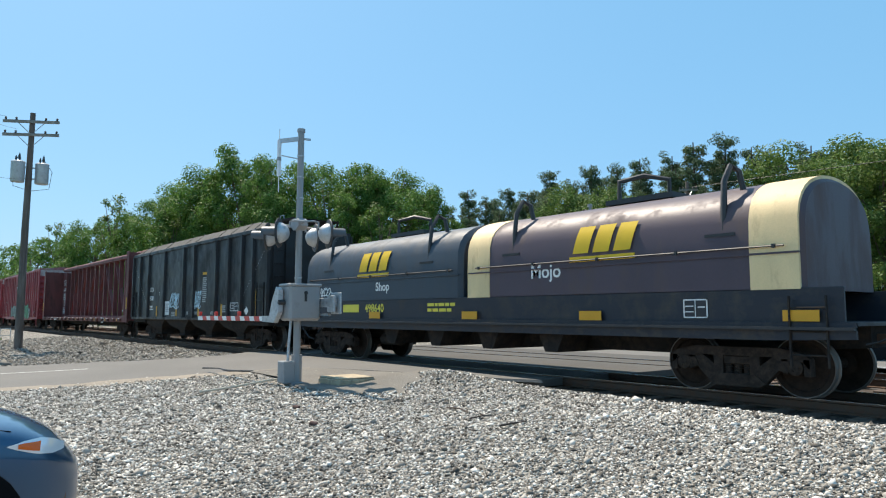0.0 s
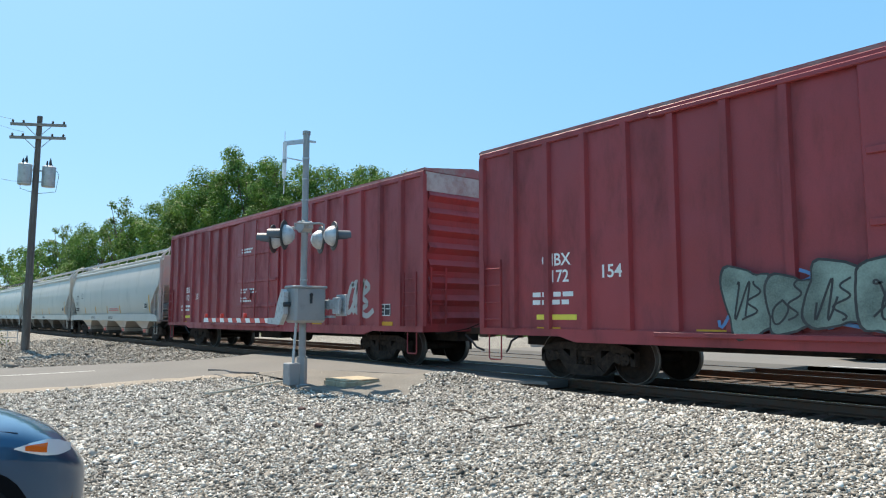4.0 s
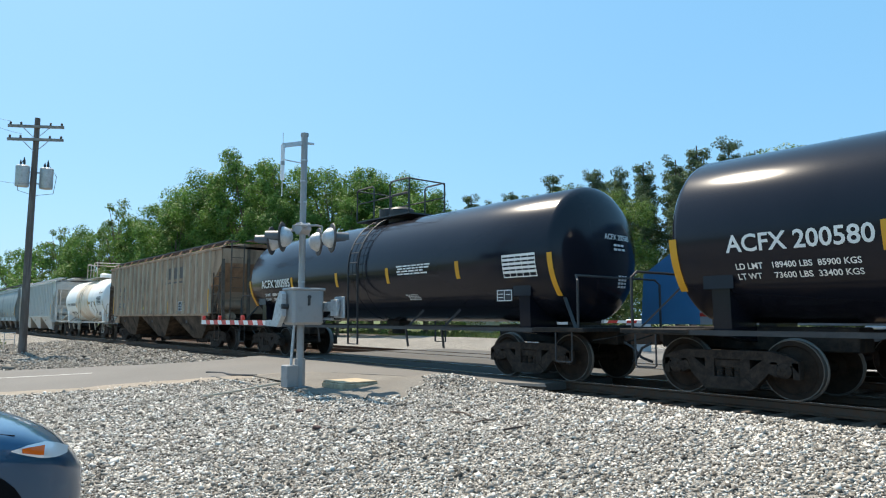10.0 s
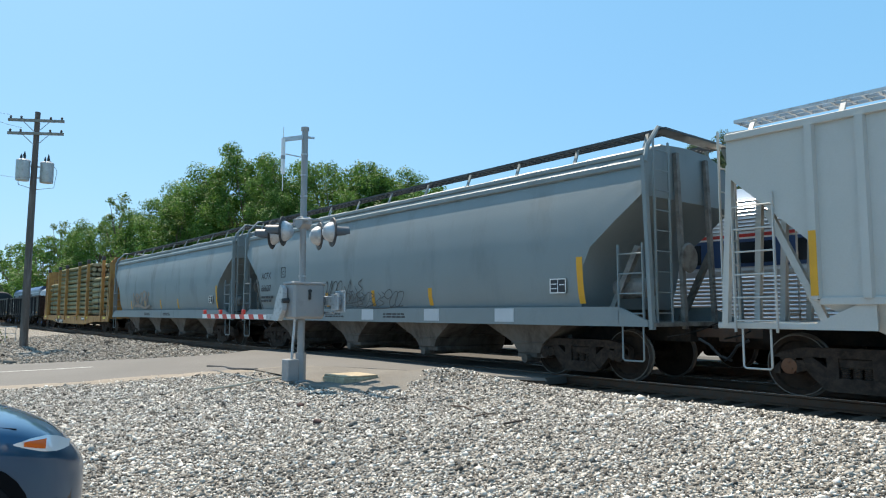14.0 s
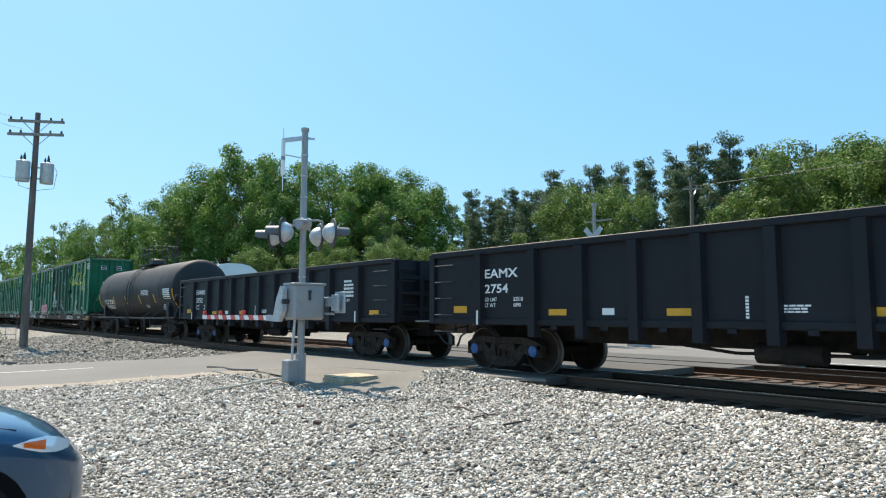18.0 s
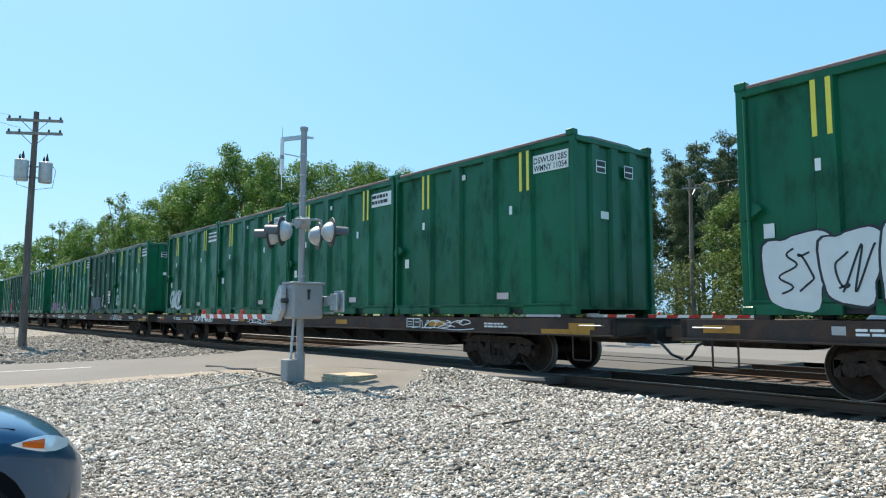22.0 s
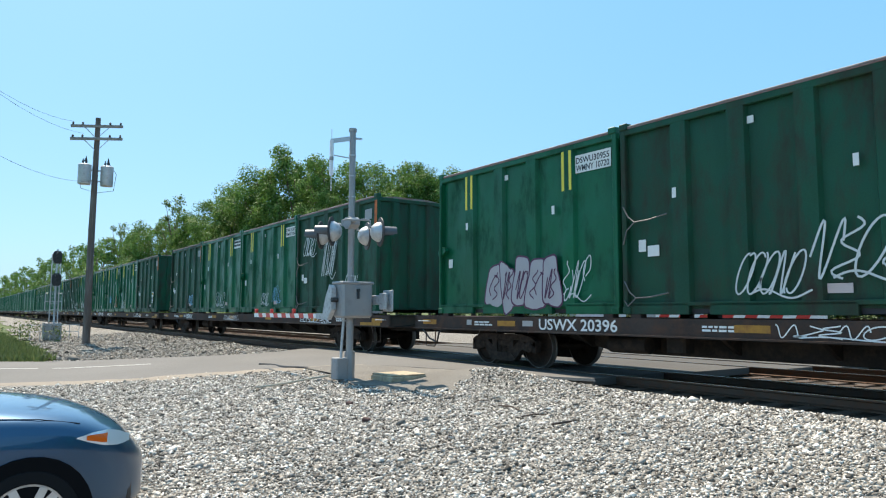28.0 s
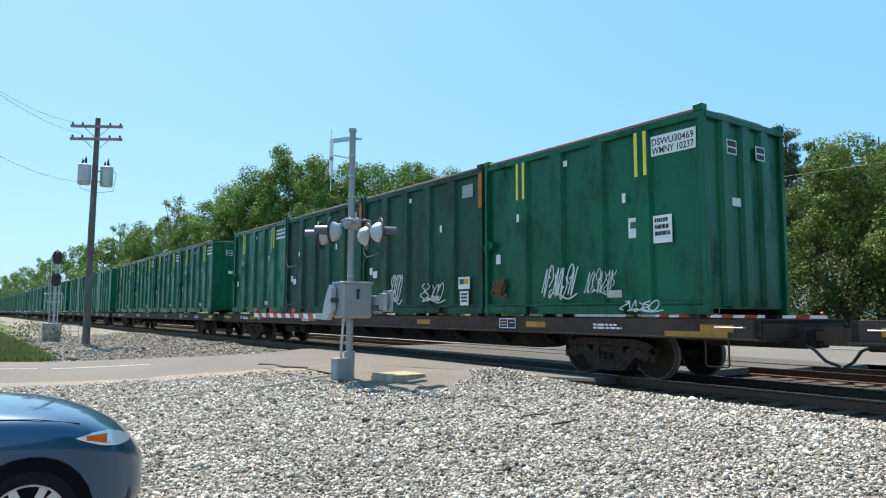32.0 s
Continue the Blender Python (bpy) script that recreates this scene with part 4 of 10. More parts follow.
# ---- tall black hopper ----
def chip_hopper(right, left):
    c, h = car_thing("open_hopper_car", "tall black ribbed hopper car with a shallow roof", "freight car", right, left)
    mt = paint("black_hopper_paint", (0.013, 0.0125, 0.014), 0.42, vary=0.25, dirt=(0.032, 0.03, 0.03), amount=0.35, scale=0.7, streak=2, spec=0.36, dent=1.5)
    m_roof = paint("dusty_roof", (0.10, 0.096, 0.09), 0.8, dirt=(0.06, 0.058, 0.055), amount=0.4, spec=0.2)
    w = 1.55
    body = Build()
    body.rings([[(-h, -w, 1.02), (-h, -w, 4.12), (-h, w, 4.12), (-h, w, 1.02)], [(h, -w, 1.02), (h, -w, 4.12), (h, w, 4.12), (h, w, 1.02)]])
    part("body", body, mt, c)
    rf = Build()
    rf.rings([[(-h + 0.1, -w - 0.03, 4.12), (-h + 1.6, -w + 0.35, 4.46), (-h + 1.6, w - 0.35, 4.46), (-h + 0.1, w + 0.03, 4.12)],
              [(h - 0.1, -w - 0.03, 4.12), (h - 1.6, -w + 0.35, 4.46), (h - 1.6, w - 0.35, 4.46), (h - 0.1, w + 0.03, 4.12)]])
    part("roof", rf, m_roof, c, "dusty grey sloping roof edge")
    part("top_rail", Build().box(-h, h, -w - 0.06, -w + 0.02, 4.0, 4.14, 0.015), mt, c)
    part("bottom_rail", Build().box(-h, h, -w - 0.05, -w + 0.02, 1.0, 1.12, 0.015), mt, c)
    posts = (-6.4, -5.11, -2.83, -0.4, 0.81, 3.13, 4.32, 5.48, 6.4)
    ribs = list(posts) + [-h + 0.06, h - 0.06]
    for x in ribs:
        for s in (-1, 1):
            part("rib", Build().slab([(x - 0.09, s * w), (x + 0.09, s * w), (x + 0.06, s * (w + 0.09)), (x - 0.06, s * (w + 0.09))], "z", 1.1, 4.02), mt, c)
    for x in posts:
        part("roof_seam", Build().bar((x, -w, 4.16), (x, -w + 0.38, 4.49), 0.03, 0.02), m_roof, c)
    grate = Build()
    for k in range(19):
        grate.box(h - 1.05 + k * 0.07, h - 1.02 + k * 0.07, -0.85, 0.85, 4.44, 4.47)
    for yy in (-0.86, -0.45, 0.0, 0.45, 0.86):
        grate.box(h - 1.1, h + 0.3, yy - 0.02, yy + 0.02, 4.41, 4.48)
    part("running_board", grate, m_black, c, "dark steel grating over the end")
    for yy in (-0.85, 0.85):
        part("board_bracket", Build().bar((h - 0.02, yy, 3.9), (h + 0.28, yy, 4.42), 0.05), m_black, c)
    part("grab_iron", Build().tube([(h - 0.75, -0.84, 4.46), (h - 0.72, -0.84, 4.62), (h - 0.48, -0.84, 4.62), (h - 0.45, -0.84, 4.46)], 0.015, 5), m_galv, c)
    for m in (-4.5, -1.48, 1.55, 4.58):
        hop = Build()
        hop.rings([[(m - q, -yy, zz), (m + q, -yy, zz), (m + q, yy, zz), (m - q, yy, zz)] for q, yy, zz in ((1.5, 1.45, 1.02), (1.02, 1.4, 0.78), (0.32, 1.2, 0.55), (0.29, 1.15, 0.38))])
        part("hopper_chute", hop, m_black, c)
        part("gate", Build().box(m - 0.34, m + 0.34, -1.2, 1.2, 0.33, 0.40, 0.01), m_black, c)
    part("centre_sill", Build().box(-h + 0.2, h - 0.2, -0.3, 0.3, 0.72, 1.02), m_black, c)
    for x in (-h + 1.0, h - 1.0):
        part("end_sill", Build().box(x - 0.9, x + 0.9, -1.5, 1.5, 0.85, 1.02, 0.02), m_black, c)
    y = -w - 0.002
    letter("CCX", -h + 2.69, y, 2.27, 0.2, m_white, c, width=0.56)
    letter("838", -h + 2.69, y, 1.87, 0.2, m_white, c, width=0.52)
    bars(-h + 2.72, y, 1.62, 0.5, 0.22, 3, m_white, c, random.Random(4))
    letter("C", -h + 3.97, y, 2.10, 0.12, m_white, c)
    pn = plate("notice", -h + 4.9, -h + 5.42, y, 1.2, 1.8, m_white, c, "white paper notice")
    bars(-h + 4.95, y - 0.006, 1.7, 0.42, 0.4, 5, flat_paint("grey_print_line", (0.4, 0.4, 0.4)), pn, random.Random(8))
    for x, wd, rows in ((5.75, 0.5, 4), (8.45, 0.35, 2), (10.2, 0.3, 2), (11.3, 0.42, 4), (7.6, 0.2, 2)):
        tagged(bars(-h + x, y, 1.56 if rows == 4 and x > 9 else 1.34, wd, 0.07 * rows, rows, flat_paint("worn_print", (0.42, 0.42, 0.41)), c, random.Random(int(x * 10))), kind="stuff")
    for k, (x, z) in enumerate(((4.36, 1.85), (7.36, 1.87), (10.97, 1.84))):
        rg = random.Random(50 + k)
        pts = [(-h + x + 0.12 * rg.uniform(0.5, 1.2) * math.cos(a * 0.7), z + 0.17 * rg.uniform(0.5, 1.2) * math.sin(a * 0.7)) for a in range(9)]
        part("torn_hole", Build().slab(pts, "y", y - 0.004, y), m_ink, c, "ragged torn hole", smooth=False)
    m_tag = flat_paint("pale_blue_spray", (0.55, 0.72, 0.80))
    scrawl(-h + 5.53, y, 1.5, 1.2, 0.62, m_tag, c, 21, 0.045, 8)
    scrawl(-h + 8.52, y, 1.5, 0.72, 0.68, m_tag, c, 22, 0.04, 7)
    bars(-h + 9.32, y, 2.68, 0.42, 1.0, 13, flat_paint("worn_print", (0.42, 0.42, 0.41)), c, random.Random(6))
    plate("marker", -h + 9.31, -h + 9.72, y, 2.78, 2.88, m_yellow, c)
    for x in (-h + 3.65, -h + 6.28, -h + 8.86, -h + 11.2, h - 1.0):
        plate("marker", x, x + 0.13, y, 1.15, 1.6 if x < h - 2 else 2.05, m_yellow, c, "yellow reflective strip")
    chart(c, h - 3.1, y, 1.35, 0.7, 0.3)
    b = Build().slab([(h - 1.9, 1.35), (h - 1.7, 1.5), (h - 1.55, 1.35), (h - 1.72, 1.2)], "y", y - 0.006, y)
    part("placard", b, m_white, c, "white diamond placard")
    for s in (-1, 1):
        b = Build()
        for k in range(23):
            u = k / 22
            b.lathe([(y - 0.012, 0.003), (y - 0.008, 0.012), (y, 0.014)], "y", (s * (h - 0.1 - 2.3 * u), 0, 3.62 - 2.1 * u), 6)
        tagged(part("rivets", b, m_white, c, "diagonal row of rivet heads"), kind="stuff")
        ladder(c, s * (h - 0.5), -w - 0.07, 1.1, 2.3, 3, mt, 0.55)
        ladder(c, s * (h + 0.06), -1.2, 1.0, 4.0, 7, mt, 0.45, "y")
        stirrup(c, s * (h - 0.5), -w - 0.03, m_black)
    trucks(c, (-h + 1.75, h - 1.75))
    couplers(c, h)
    return c


# ---- empty centre-beam flat car ----
def centre_beam(right, left):
    c, h = car_thing("centerbeam_flat_car", "empty oxide red centre-beam flat car with end bulkheads", "freight car", right, left)
    mt = paint("oxide_red_beam", (0.15, 0.038, 0.033), 0.6, vary=0.2, dirt=(0.07, 0.035, 0.03), amount=0.4, scale=1.2, streak=3)
    part("deck", Build().box(-h, h, -1.42, 1.42, 0.90, 1.0, 0.01), mt, c)
    for s in (-1, 1):
        part("side_sill", Build().box(-h, h, s * 1.43 - 0.03, s * 1.43 + 0.03, 0.82, 1.03, 0.008), mt, c)
    part("centre_sill", Build().slab([(-h + 0.3, 0.72), (-h + 0.3, 0.92), (h - 0.3, 0.92), (h - 0.3, 0.72), (h - 4.6, 0.55), (-h + 4.6, 0.55)], "y", -0.28, 0.28), m_black, c)
    part("top_chord", Build().slab([(-0.19, 4.50), (-0.19, 4.66), (-0.15, 4.73), (-0.05, 4.78), (0.05, 4.78), (0.15, 4.73), (0.19, 4.66), (0.19, 4.50)], "x", -h + 0.1, h - 0.1), mt, c, smooth=False)
    part("bottom_chord", Build().box(-h + 0.1, h - 0.1, -0.16, 0.16, 1.0, 1.14, 0.01), mt, c)
    n, pitch, first = 15, 1.2, -8.81
    for k in range(n + 1):
        x = first + k * pitch
        wide = 0.12 if k % 2 else 0.17
        q = wide / 2
        post = [(x - q, -0.115), (x + q, -0.115), (x + q, -0.085), (x + 0.02, -0.085), (x + 0.02, 0.085), (x + q, 0.085), (x + q, 0.115), (x - q, 0.115), (x - q, 0.085), (x - 0.02, 0.085), (x - 0.02, -0.085), (x - q, -0.085)]
        part("post", Build().slab(post, "z", 1.14, 4.55), mt, c)
    for k in range(0, n - 1, 2):
        x0, x1 = first + k * pitch, first + (k + 2) * pitch
        a, bb = (x0, x1) if k < n / 2 else (x1, x0)
        br = Build().bar((a, 0, 1.15), ((a + bb) / 2 * 0.0 + bb, 0, 4.45), 0.05, 0.17, (0, 1, 0))
        br.slab([(bb - 0.25 if bb > a else bb, 4.5), (bb if bb > a else bb + 0.25, 4.5), (bb, 4.1)], "y", -0.08, 0.08)
        part("diagonal", br, mt, c)
    for s in (-1, 1):
        bk = Build()
        x = s * (h - 0.18)
        bk.box(min(x, x - s * 0.05), max(x, x - s * 0.05), -1.42, 1.42, 1.0, 4.45)
        o = part("bulkhead", bk, mt, c, "oxide red end bulkhead")
        for q in (-1.43, 1.43):
            part("bulkhead_flange", Build().box(min(x - s * 0.3, x + s * 0.15), max(x - s * 0.3, x + s * 0.15), q - 0.03, q + 0.03, 1.0, 4.5, 0.015), mt, o)
        for z in (1.5, 2.2, 2.9, 3.6, 4.2):
            part("stiffener", Build().box(min(x, x + s * 0.1), max(x, x + s * 0.1), -1.4, 1.4, z - 0.05, z + 0.05), mt, o)
        if s < 0:
            part("side_brace", Build().box(x + 0.05, x + 1.25, -0.2, -0.16, 1.0, 4.4), mt, o, "red gusset plate with white loading instructions")
            for k, wd in enumerate(("LOADING", "UNLOADING", "INSTRUCTIONS")):
                letter(wd, x + 0.45, -0.204, 3.75 - 0.16 * k, 0.10, m_white, o, width=0.75)
            for k, wd in enumerate(("SAFETY FIRST",)):
                letter(wd, x + 0.45, -0.204, 2.95, 0.10, m_white, o, width=0.75)
            for k, wd in enumerate(("WARNING", "DO NOT MOVE", "CAR UNLESS")):
                letter(wd, x + 0.45, -0.204, 2.2 - 0.16 * k, 0.10, m_white, o, width=0.75)
            for z in (3.2, 2.8, 1.75):
                bars(x + 0.45, -0.204, z, 0.75, 0.5 if z < 3 else 0.2, 4 if z < 3 else 2, m_white, o, random.Random(int(z * 10)))
        else:
            part("side_brace", Build().box(x - 1.25, x - 0.05, -0.2, -0.16, 1.0, 4.4), mt, o, "red gusset plate with white loading instructions")
            for z in (3.9, 3.3, 2.7, 2.1, 1.5):
                bars(x - 1.2, -0.204, z, 0.6, 0.5, 4, m_white, o, random.Random(int(z * 10)))
        plate("marker", x - 0.07, x + 0.07, -1.464, 1.5, 2.1, m_yellow, o, "yellow reflective strip")
    rng = random.Random(8)
    nw = 18
    for k in range(nw):
        x = -h + 1.2 + k * (2 * h - 2.4) / (nw - 1)
        if -8.4 < x < -5.8:
            x = -8.5 if x < -7.4 else -7.3
        b = Build().box(x - 0.16, x + 0.16, -1.56, -1.46, 0.86, 1.0, 0.01)
        b.cyl((x - 0.22, -1.52, 0.93), (x + 0.22, -1.52, 0.93), 0.045, n=8)
        part("tie_down_winch", b, paint("dark_red_winch", (0.09, 0.03, 0.025), 0.7, dirt=GRIME, amount=0.4), c)
        part("cable", Build().tube([(x, -1.5, 0.98), (x - 0.5, -1.44, 1.03), (x - 1.1, -1.43, 1.01)], 0.012, 5), m_galv, c)
        if k % 2 and not -9 < x < -5:
            plate("marker", x - 0.75, x - 0.4, -1.462, 0.87, 0.98, m_yellow, c, "yellow reflective strip")
    letter("GTW", -8.22, -1.463, 0.84, 0.16, m_white, c, width=0.62)
    letter("623402", -6.98, -1.463, 0.84, 0.16, m_white, c, width=1.0)
    chart(c, h - 5.0, -1.47, 0.76, 0.5, 0.28)
    for x in (-4.2, 4.2, h - 6.0):
        stirrup(c, x, -1.4, m_black, 0.82, 0.35, 0.25)
    trucks(c, (-h + 2.1, h - 2.1), cap="dark")
    couplers(c, h)
    return c


# ---- boxcars ----
def boxcar(right, left, tags):
    c, h = car_thing("boxcar", "weathered red steel boxcar with a plug door", "freight car", right, left)
    mt = paint("boxcar_red", (0.30, 0.04, 0.046), 0.45, vary=0.18, dirt=(0.17, 0.04, 0.045), amount=0.4, scale=0.7, streak=3, dent=0.9)
    m_end = paint("boxcar_end_grey", (0.42, 0.40, 0.38), 0.6, dirt=(0.3, 0.2, 0.18), amount=0.5)
    w = 1.55
    part("body", Build().box(-h, h, -w, w, 0.86, 4.82), mt, c)
    part("roof", Build().slab([(-w - 0.03, 4.80), (0, 4.98), (w + 0.03, 4.80), (w + 0.03, 4.74), (-w - 0.03, 4.74)], "x", -h - 0.02, h + 0.02), paint("boxcar_roof", (0.30, 0.10, 0.10), 0.5, dirt=(0.3, 0.28, 0.26), amount=0.5), c)
    part("side_sill", Build().slab([(-h, 0.86), (-h, 1.0), (h, 1.0), (h, 0.86), (h - 2.2, 0.86), (h - 2.6, 0.76), (-h + 2.6, 0.76), (-h + 2.2, 0.86)], "y", -w - 0.05, -w + 0.02), mt, c)
    part("top_rail", Build().box(-h, h, -w - 0.05, -w, 4.62, 4.74, 0.01), mt, c)
    xd0, xd1 = -1.7, 1.55
    ribs = [x for x in [-h + 0.08 + k * 0.92 for k in range(21)] if x < xd0 - 0.15 or x > xd1 + 0.15]
    for x in ribs:
        part("side_post", Build().slab([(x - 0.09, -w), (x + 0.09, -w), (x + 0.06, -w - 0.08), (x - 0.06, -w - 0.08)], "z", 1.0, 4.64), mt, c)
    for s in (-1, 1):
        eb = Build()
        for z in [1.2 + 0.42 * k for k in range(8)]:
            eb.slab([(z - 0.14, 0), (z, 0.09), (z + 0.14, 0)], "y", -w + 0.1, w - 0.1)
        me = eb
        me.v = [(s * h + s * q, y, p) for p, y, q in me.v]
        part("end_corrugation", me, mt, c)
        part("end_panel", Build().box(min(s * h, s * (h + 0.03)), max(s * h, s * (h + 0.03)), -w + 0.02, w - 0.02, 4.25, 4.72), m_end, c, "bare grey upper end panel")
        ladder(c, s * (h - 0.45), -w - 0.1, 1.0, 2.3 if s > 0 else 2.4, 4, mt, 0.5)
        ladder(c, s * (h + 0.1), -1.2, 1.0, 2.4, 4, mt, 0.45, "y")
        stirrup(c, s * (h - 0.45), -w - 0.03, mt)
    dr = Build().box(xd0, xd1, -w - 0.07, -w + 0.01, 0.98, 4.6, 0.015)
    door = part("plug_door", dr, mt, c, "red sliding plug door")
    for z in (1.6, 2.45, 3.4):
        part("door_beam", Build().box(xd0 + 0.06, xd1 - 0.06, -w - 0.11, -w - 0.06, z - 0.05, z + 0.05, 0.01), mt, door)
    for x in (xd0 + 0.55, xd0 + 1.6, xd1 - 0.6):
        part("locking_bar", Build().cyl((x, -w - 0.11, 1.0), (x, -w - 0.11, 4.55), 0.022, n=8), mt, door)
    part("door_track", Build().box(xd0 - 3.2, xd1 + 0.2, -w - 0.13, -w - 0.02, 0.90, 0.98, 0.01), mt, c)
    part("door_track", Build().box(xd0 - 3.2, xd1 + 0.2, -w - 0.1, -w - 0.02, 4.58, 4.66, 0.01), mt, c)
    part("wheel_handle", Build().lathe([(-w - 0.15, 0.17), (-w - 0.13, 0.2), (-w - 0.11, 0.17)], "y", (xd0 + 1.1, 0, 2.0), 16), mt, door)
    rng = random.Random(tags)
    for z, ww in ((3.62, 0.9), (2.2, 1.3), (1.9, 0.9)):
        bars(xd0 + 0.35, -w - 0.075, z, ww, 0.2, 2, m_white, door, rng)
    part("centre_sill", Build().box(-h + 0.2, h - 0.2, -0.35, 0.35, 0.62, 0.86), m_black, c)
    part("brake_gear", Build().box(-1.2, 0.4, -0.9, -0.5, 0.5, 0.75, 0.03).cyl((1.0, -0.7, 0.6), (2.0, -0.7, 0.6), 0.15), m_black, c)
    y = -w - 0.002
    letter("CIBX", -h + 1.75, y, 2.2, 0.24, m_white, c)
    letter("172", -h + 2.0, y, 1.88, 0.24, m_white, c)
    letter("154", -h + 3.2, y, 1.92, 0.24, m_white, c)
    bars(-h + 1.5, y, 1.7, 1.2, 0.3, 2, m_white, c, rng)
    plate("marker", -h + 1.6, -h + 2.6, y, 1.17, 1.27, m_lemon, c)
    chart(c, h - 1.9, y, 1.25, 0.5, 0.3)
    for x in (-h + 1.6, -h + 5.0, h - 1.9, h - 5.5):
        plate("marker", x, x + 0.6, y, 0.92 if x < 0 else 1.0, 1.03 if x < 0 else 1.1, m_yellow, c, "yellow reflective strip")
    m_gr = flat_paint("green_spray", (0.10, 0.30, 0.15))
    m_pk = flat_paint("grey_spray", (0.42, 0.40, 0.38))
    if tags == 1:
        bubbles(c, -w - 0.09, h - 7.4, 0.92, 3.7, 1.15, 7, m_gr, m_ink, 31)
        bubbles(c, -w - 0.09, h - 4.0, 0.95, 0.9, 0.75, 2, m_pk, m_ink, 36)
        bubbles(c, -w - 0.115, -3.6, 1.0, 3.6, 0.95, 6, paint("teal_spray", (0.20, 0.26, 0.22), 0.6, vary=0.5, scale=2.0), m_gunmetal, 44)
        scrawl(-3.6, -w - 0.076, 1.05, 3.6, 0.85, flat_paint("blue_spray", (0.10, 0.22, 0.42)), c, 33, 0.05, 6)
    else:
        scrawl(h - 5.5, -w - 0.002, 1.2, 1.0, 0.8, m_pk, c, 41, 0.10, 3)
        scrawl(h - 3.4, -w - 0.002, 1.3, 1.3, 0.9, m_pk, c, 43, 0.14, 4)
    trucks(c, (-h + 2.4, h - 2.4))
    couplers(c, h)
    return c


# ---- covered hoppers with curved sides ----
def hopper_round(right, left, body, label, marks, top=4.12, bays=4, board=m_galv, sill_mat=None):
    c, h = car_thing("covered_hopper_car", label, "freight car", right, left)
    w = 1.55
    prof = [(1.3, 1.45), (1.6, 1.53), (2.1, 1.575), (2.7, 1.575), (3.2, 1.53), (3.6, 1.45), (3.8, 1.40), (top - 0.1, 1.34), (top, 1.18), (top + 0.13, 0.6), (top + 0.16, 0.0)]

    def ring(x, zb):
        half = []
        n = 18
        for k in range(n + 1):
            z = zb + (prof[-1][0] - zb) * (1 - (1 - k / n) ** 1.2)
            y = lerp(z, prof)
            half.append((y, z))
        return [(x, -y, z) for y, z in half] + [(x, y, z) for y, z in reversed(half[:-1])]

    hb, hm = h - 0.2, h - 0.75
    dx = 1.25
    ends = ((0.0, 2.70), (0.55, 2.30), (0.95, 1.96), (1.12, 1.78), (1.17, 1.55), (1.25, 1.3))
    if body is m_grey_c:
        ends = ((0.0, 3.26), (0.55, 2.84), (1.08, 2.42), (1.24, 2.1), (1.3, 1.7), (1.4, 1.3))
    rings = [ring(-hb + e, z) for e, z in ends]
    for k in range(1, 7):
        rings.append(ring(-hb + dx + 0.3 + k * (2 * hb - 2 * dx - 0.6) / 7, 1.3))
    rings += [ring(hb - e, z) for e, z in reversed(ends)]
    bd = part("body", Build().rings(rings), body, c, "smooth curved hopper body")
    sm = sill_mat or body
    worn = paint("grimy_end_fittings", (0.21, 0.20, 0.185), 0.8, vary=0.2, dirt=(0.09, 0.08, 0.07), amount=0.5, scale=2.0)
    for s in (-1, 1):
        part("side_sill", Build().slab([(-h + 0.1, 1.0), (-h + 0.1, 1.1), (-hb + 0.5, 1.34), (hb - 0.5, 1.34), (h - 0.1, 1.1), (h - 0.1, 1.0)], "y", s * 1.55 - 0.035, s * 1.55 + 0.035), sm, c)
        part("eave_rail", Build().box(-hb, hb, s * 1.40 - 0.06, s * 1.40 + 0.06, top - 0.34, top - 0.22, 0.02), body, c)
    part("roof_edge", Build().box(-hb, hb, -1.36, -1.28, top - 0.12, top - 0.03, 0.015), body, c)
    part("centre_sill", Build().box(-h + 0.1, h - 0.1, -0.28, 0.28, 0.72, 1.05), m_black, c)
    for s in (-1, 1):
        part("end_platform", Build().box(min(s * h, s * (h - 1.6)), max(s * h, s * (h - 1.6)), -1.5, 1.5, 1.0, 1.07), worn, c)
        for yy in (-1.5, -0.5, 0.5, 1.5):
            part("end_post", Build().bar((s * (h - 0.06), yy, 0.95), (s * (hb + 0.05), yy, top - 0.2 if abs(yy) > 1 else top), 0.10, 0.07), sm if abs(yy) > 1 else worn, c)
        for yy in (-1.2, 1.2):
            part("slope_support", Build().bar((s * (h - 1.2), yy, 1.05), (s * (hb - 0.3), yy, 2.4), 0.12, 0.1), worn, c)
        ladder(c, s * (h - 0.43), -1.56, 1.05, 2.42, 4, sm, 0.5)
        ladder(c, s * (hb + 0.16), -1.15, 1.05, top + 0.1, 9, sm, 0.45, "y")
        stirrup(c, s * (h - 0.42), -1.54, sm, 1.0, 0.42, 0.42)
        part("corner_handrail", Build().tube([(s * (hb + 0.08), -1.5, top - 0.3), (s * (hb + 0.08), -1.42, top), (s * (hb + 0.08), -1.1, top + 0.36), (s * (hb + 0.08), 1.1, top + 0.36), (s * (hb + 0.08), 1.42, top), (s * (hb + 0.08), 1.5, top - 0.3)], 0.045, 6), sm, c)
    part("air_tank", Build().lathe([(-0.45, 0.03), (-0.40, 0.14), (-0.3, 0.19), (0.3, 0.19), (0.4, 0.14), (0.45, 0.03)], "x", (h - 0.72, -1.0, 1.68), 16), worn, c)
    part("brake_wheel", Build().lathe([(0.0, 0.24), (0.03, 0.27), (0.06, 0.24)], "x", (h + 0.02, -0.5, 2.2), 18), worn, c)
    span = (2 * hb - 2 * dx - 0.2)
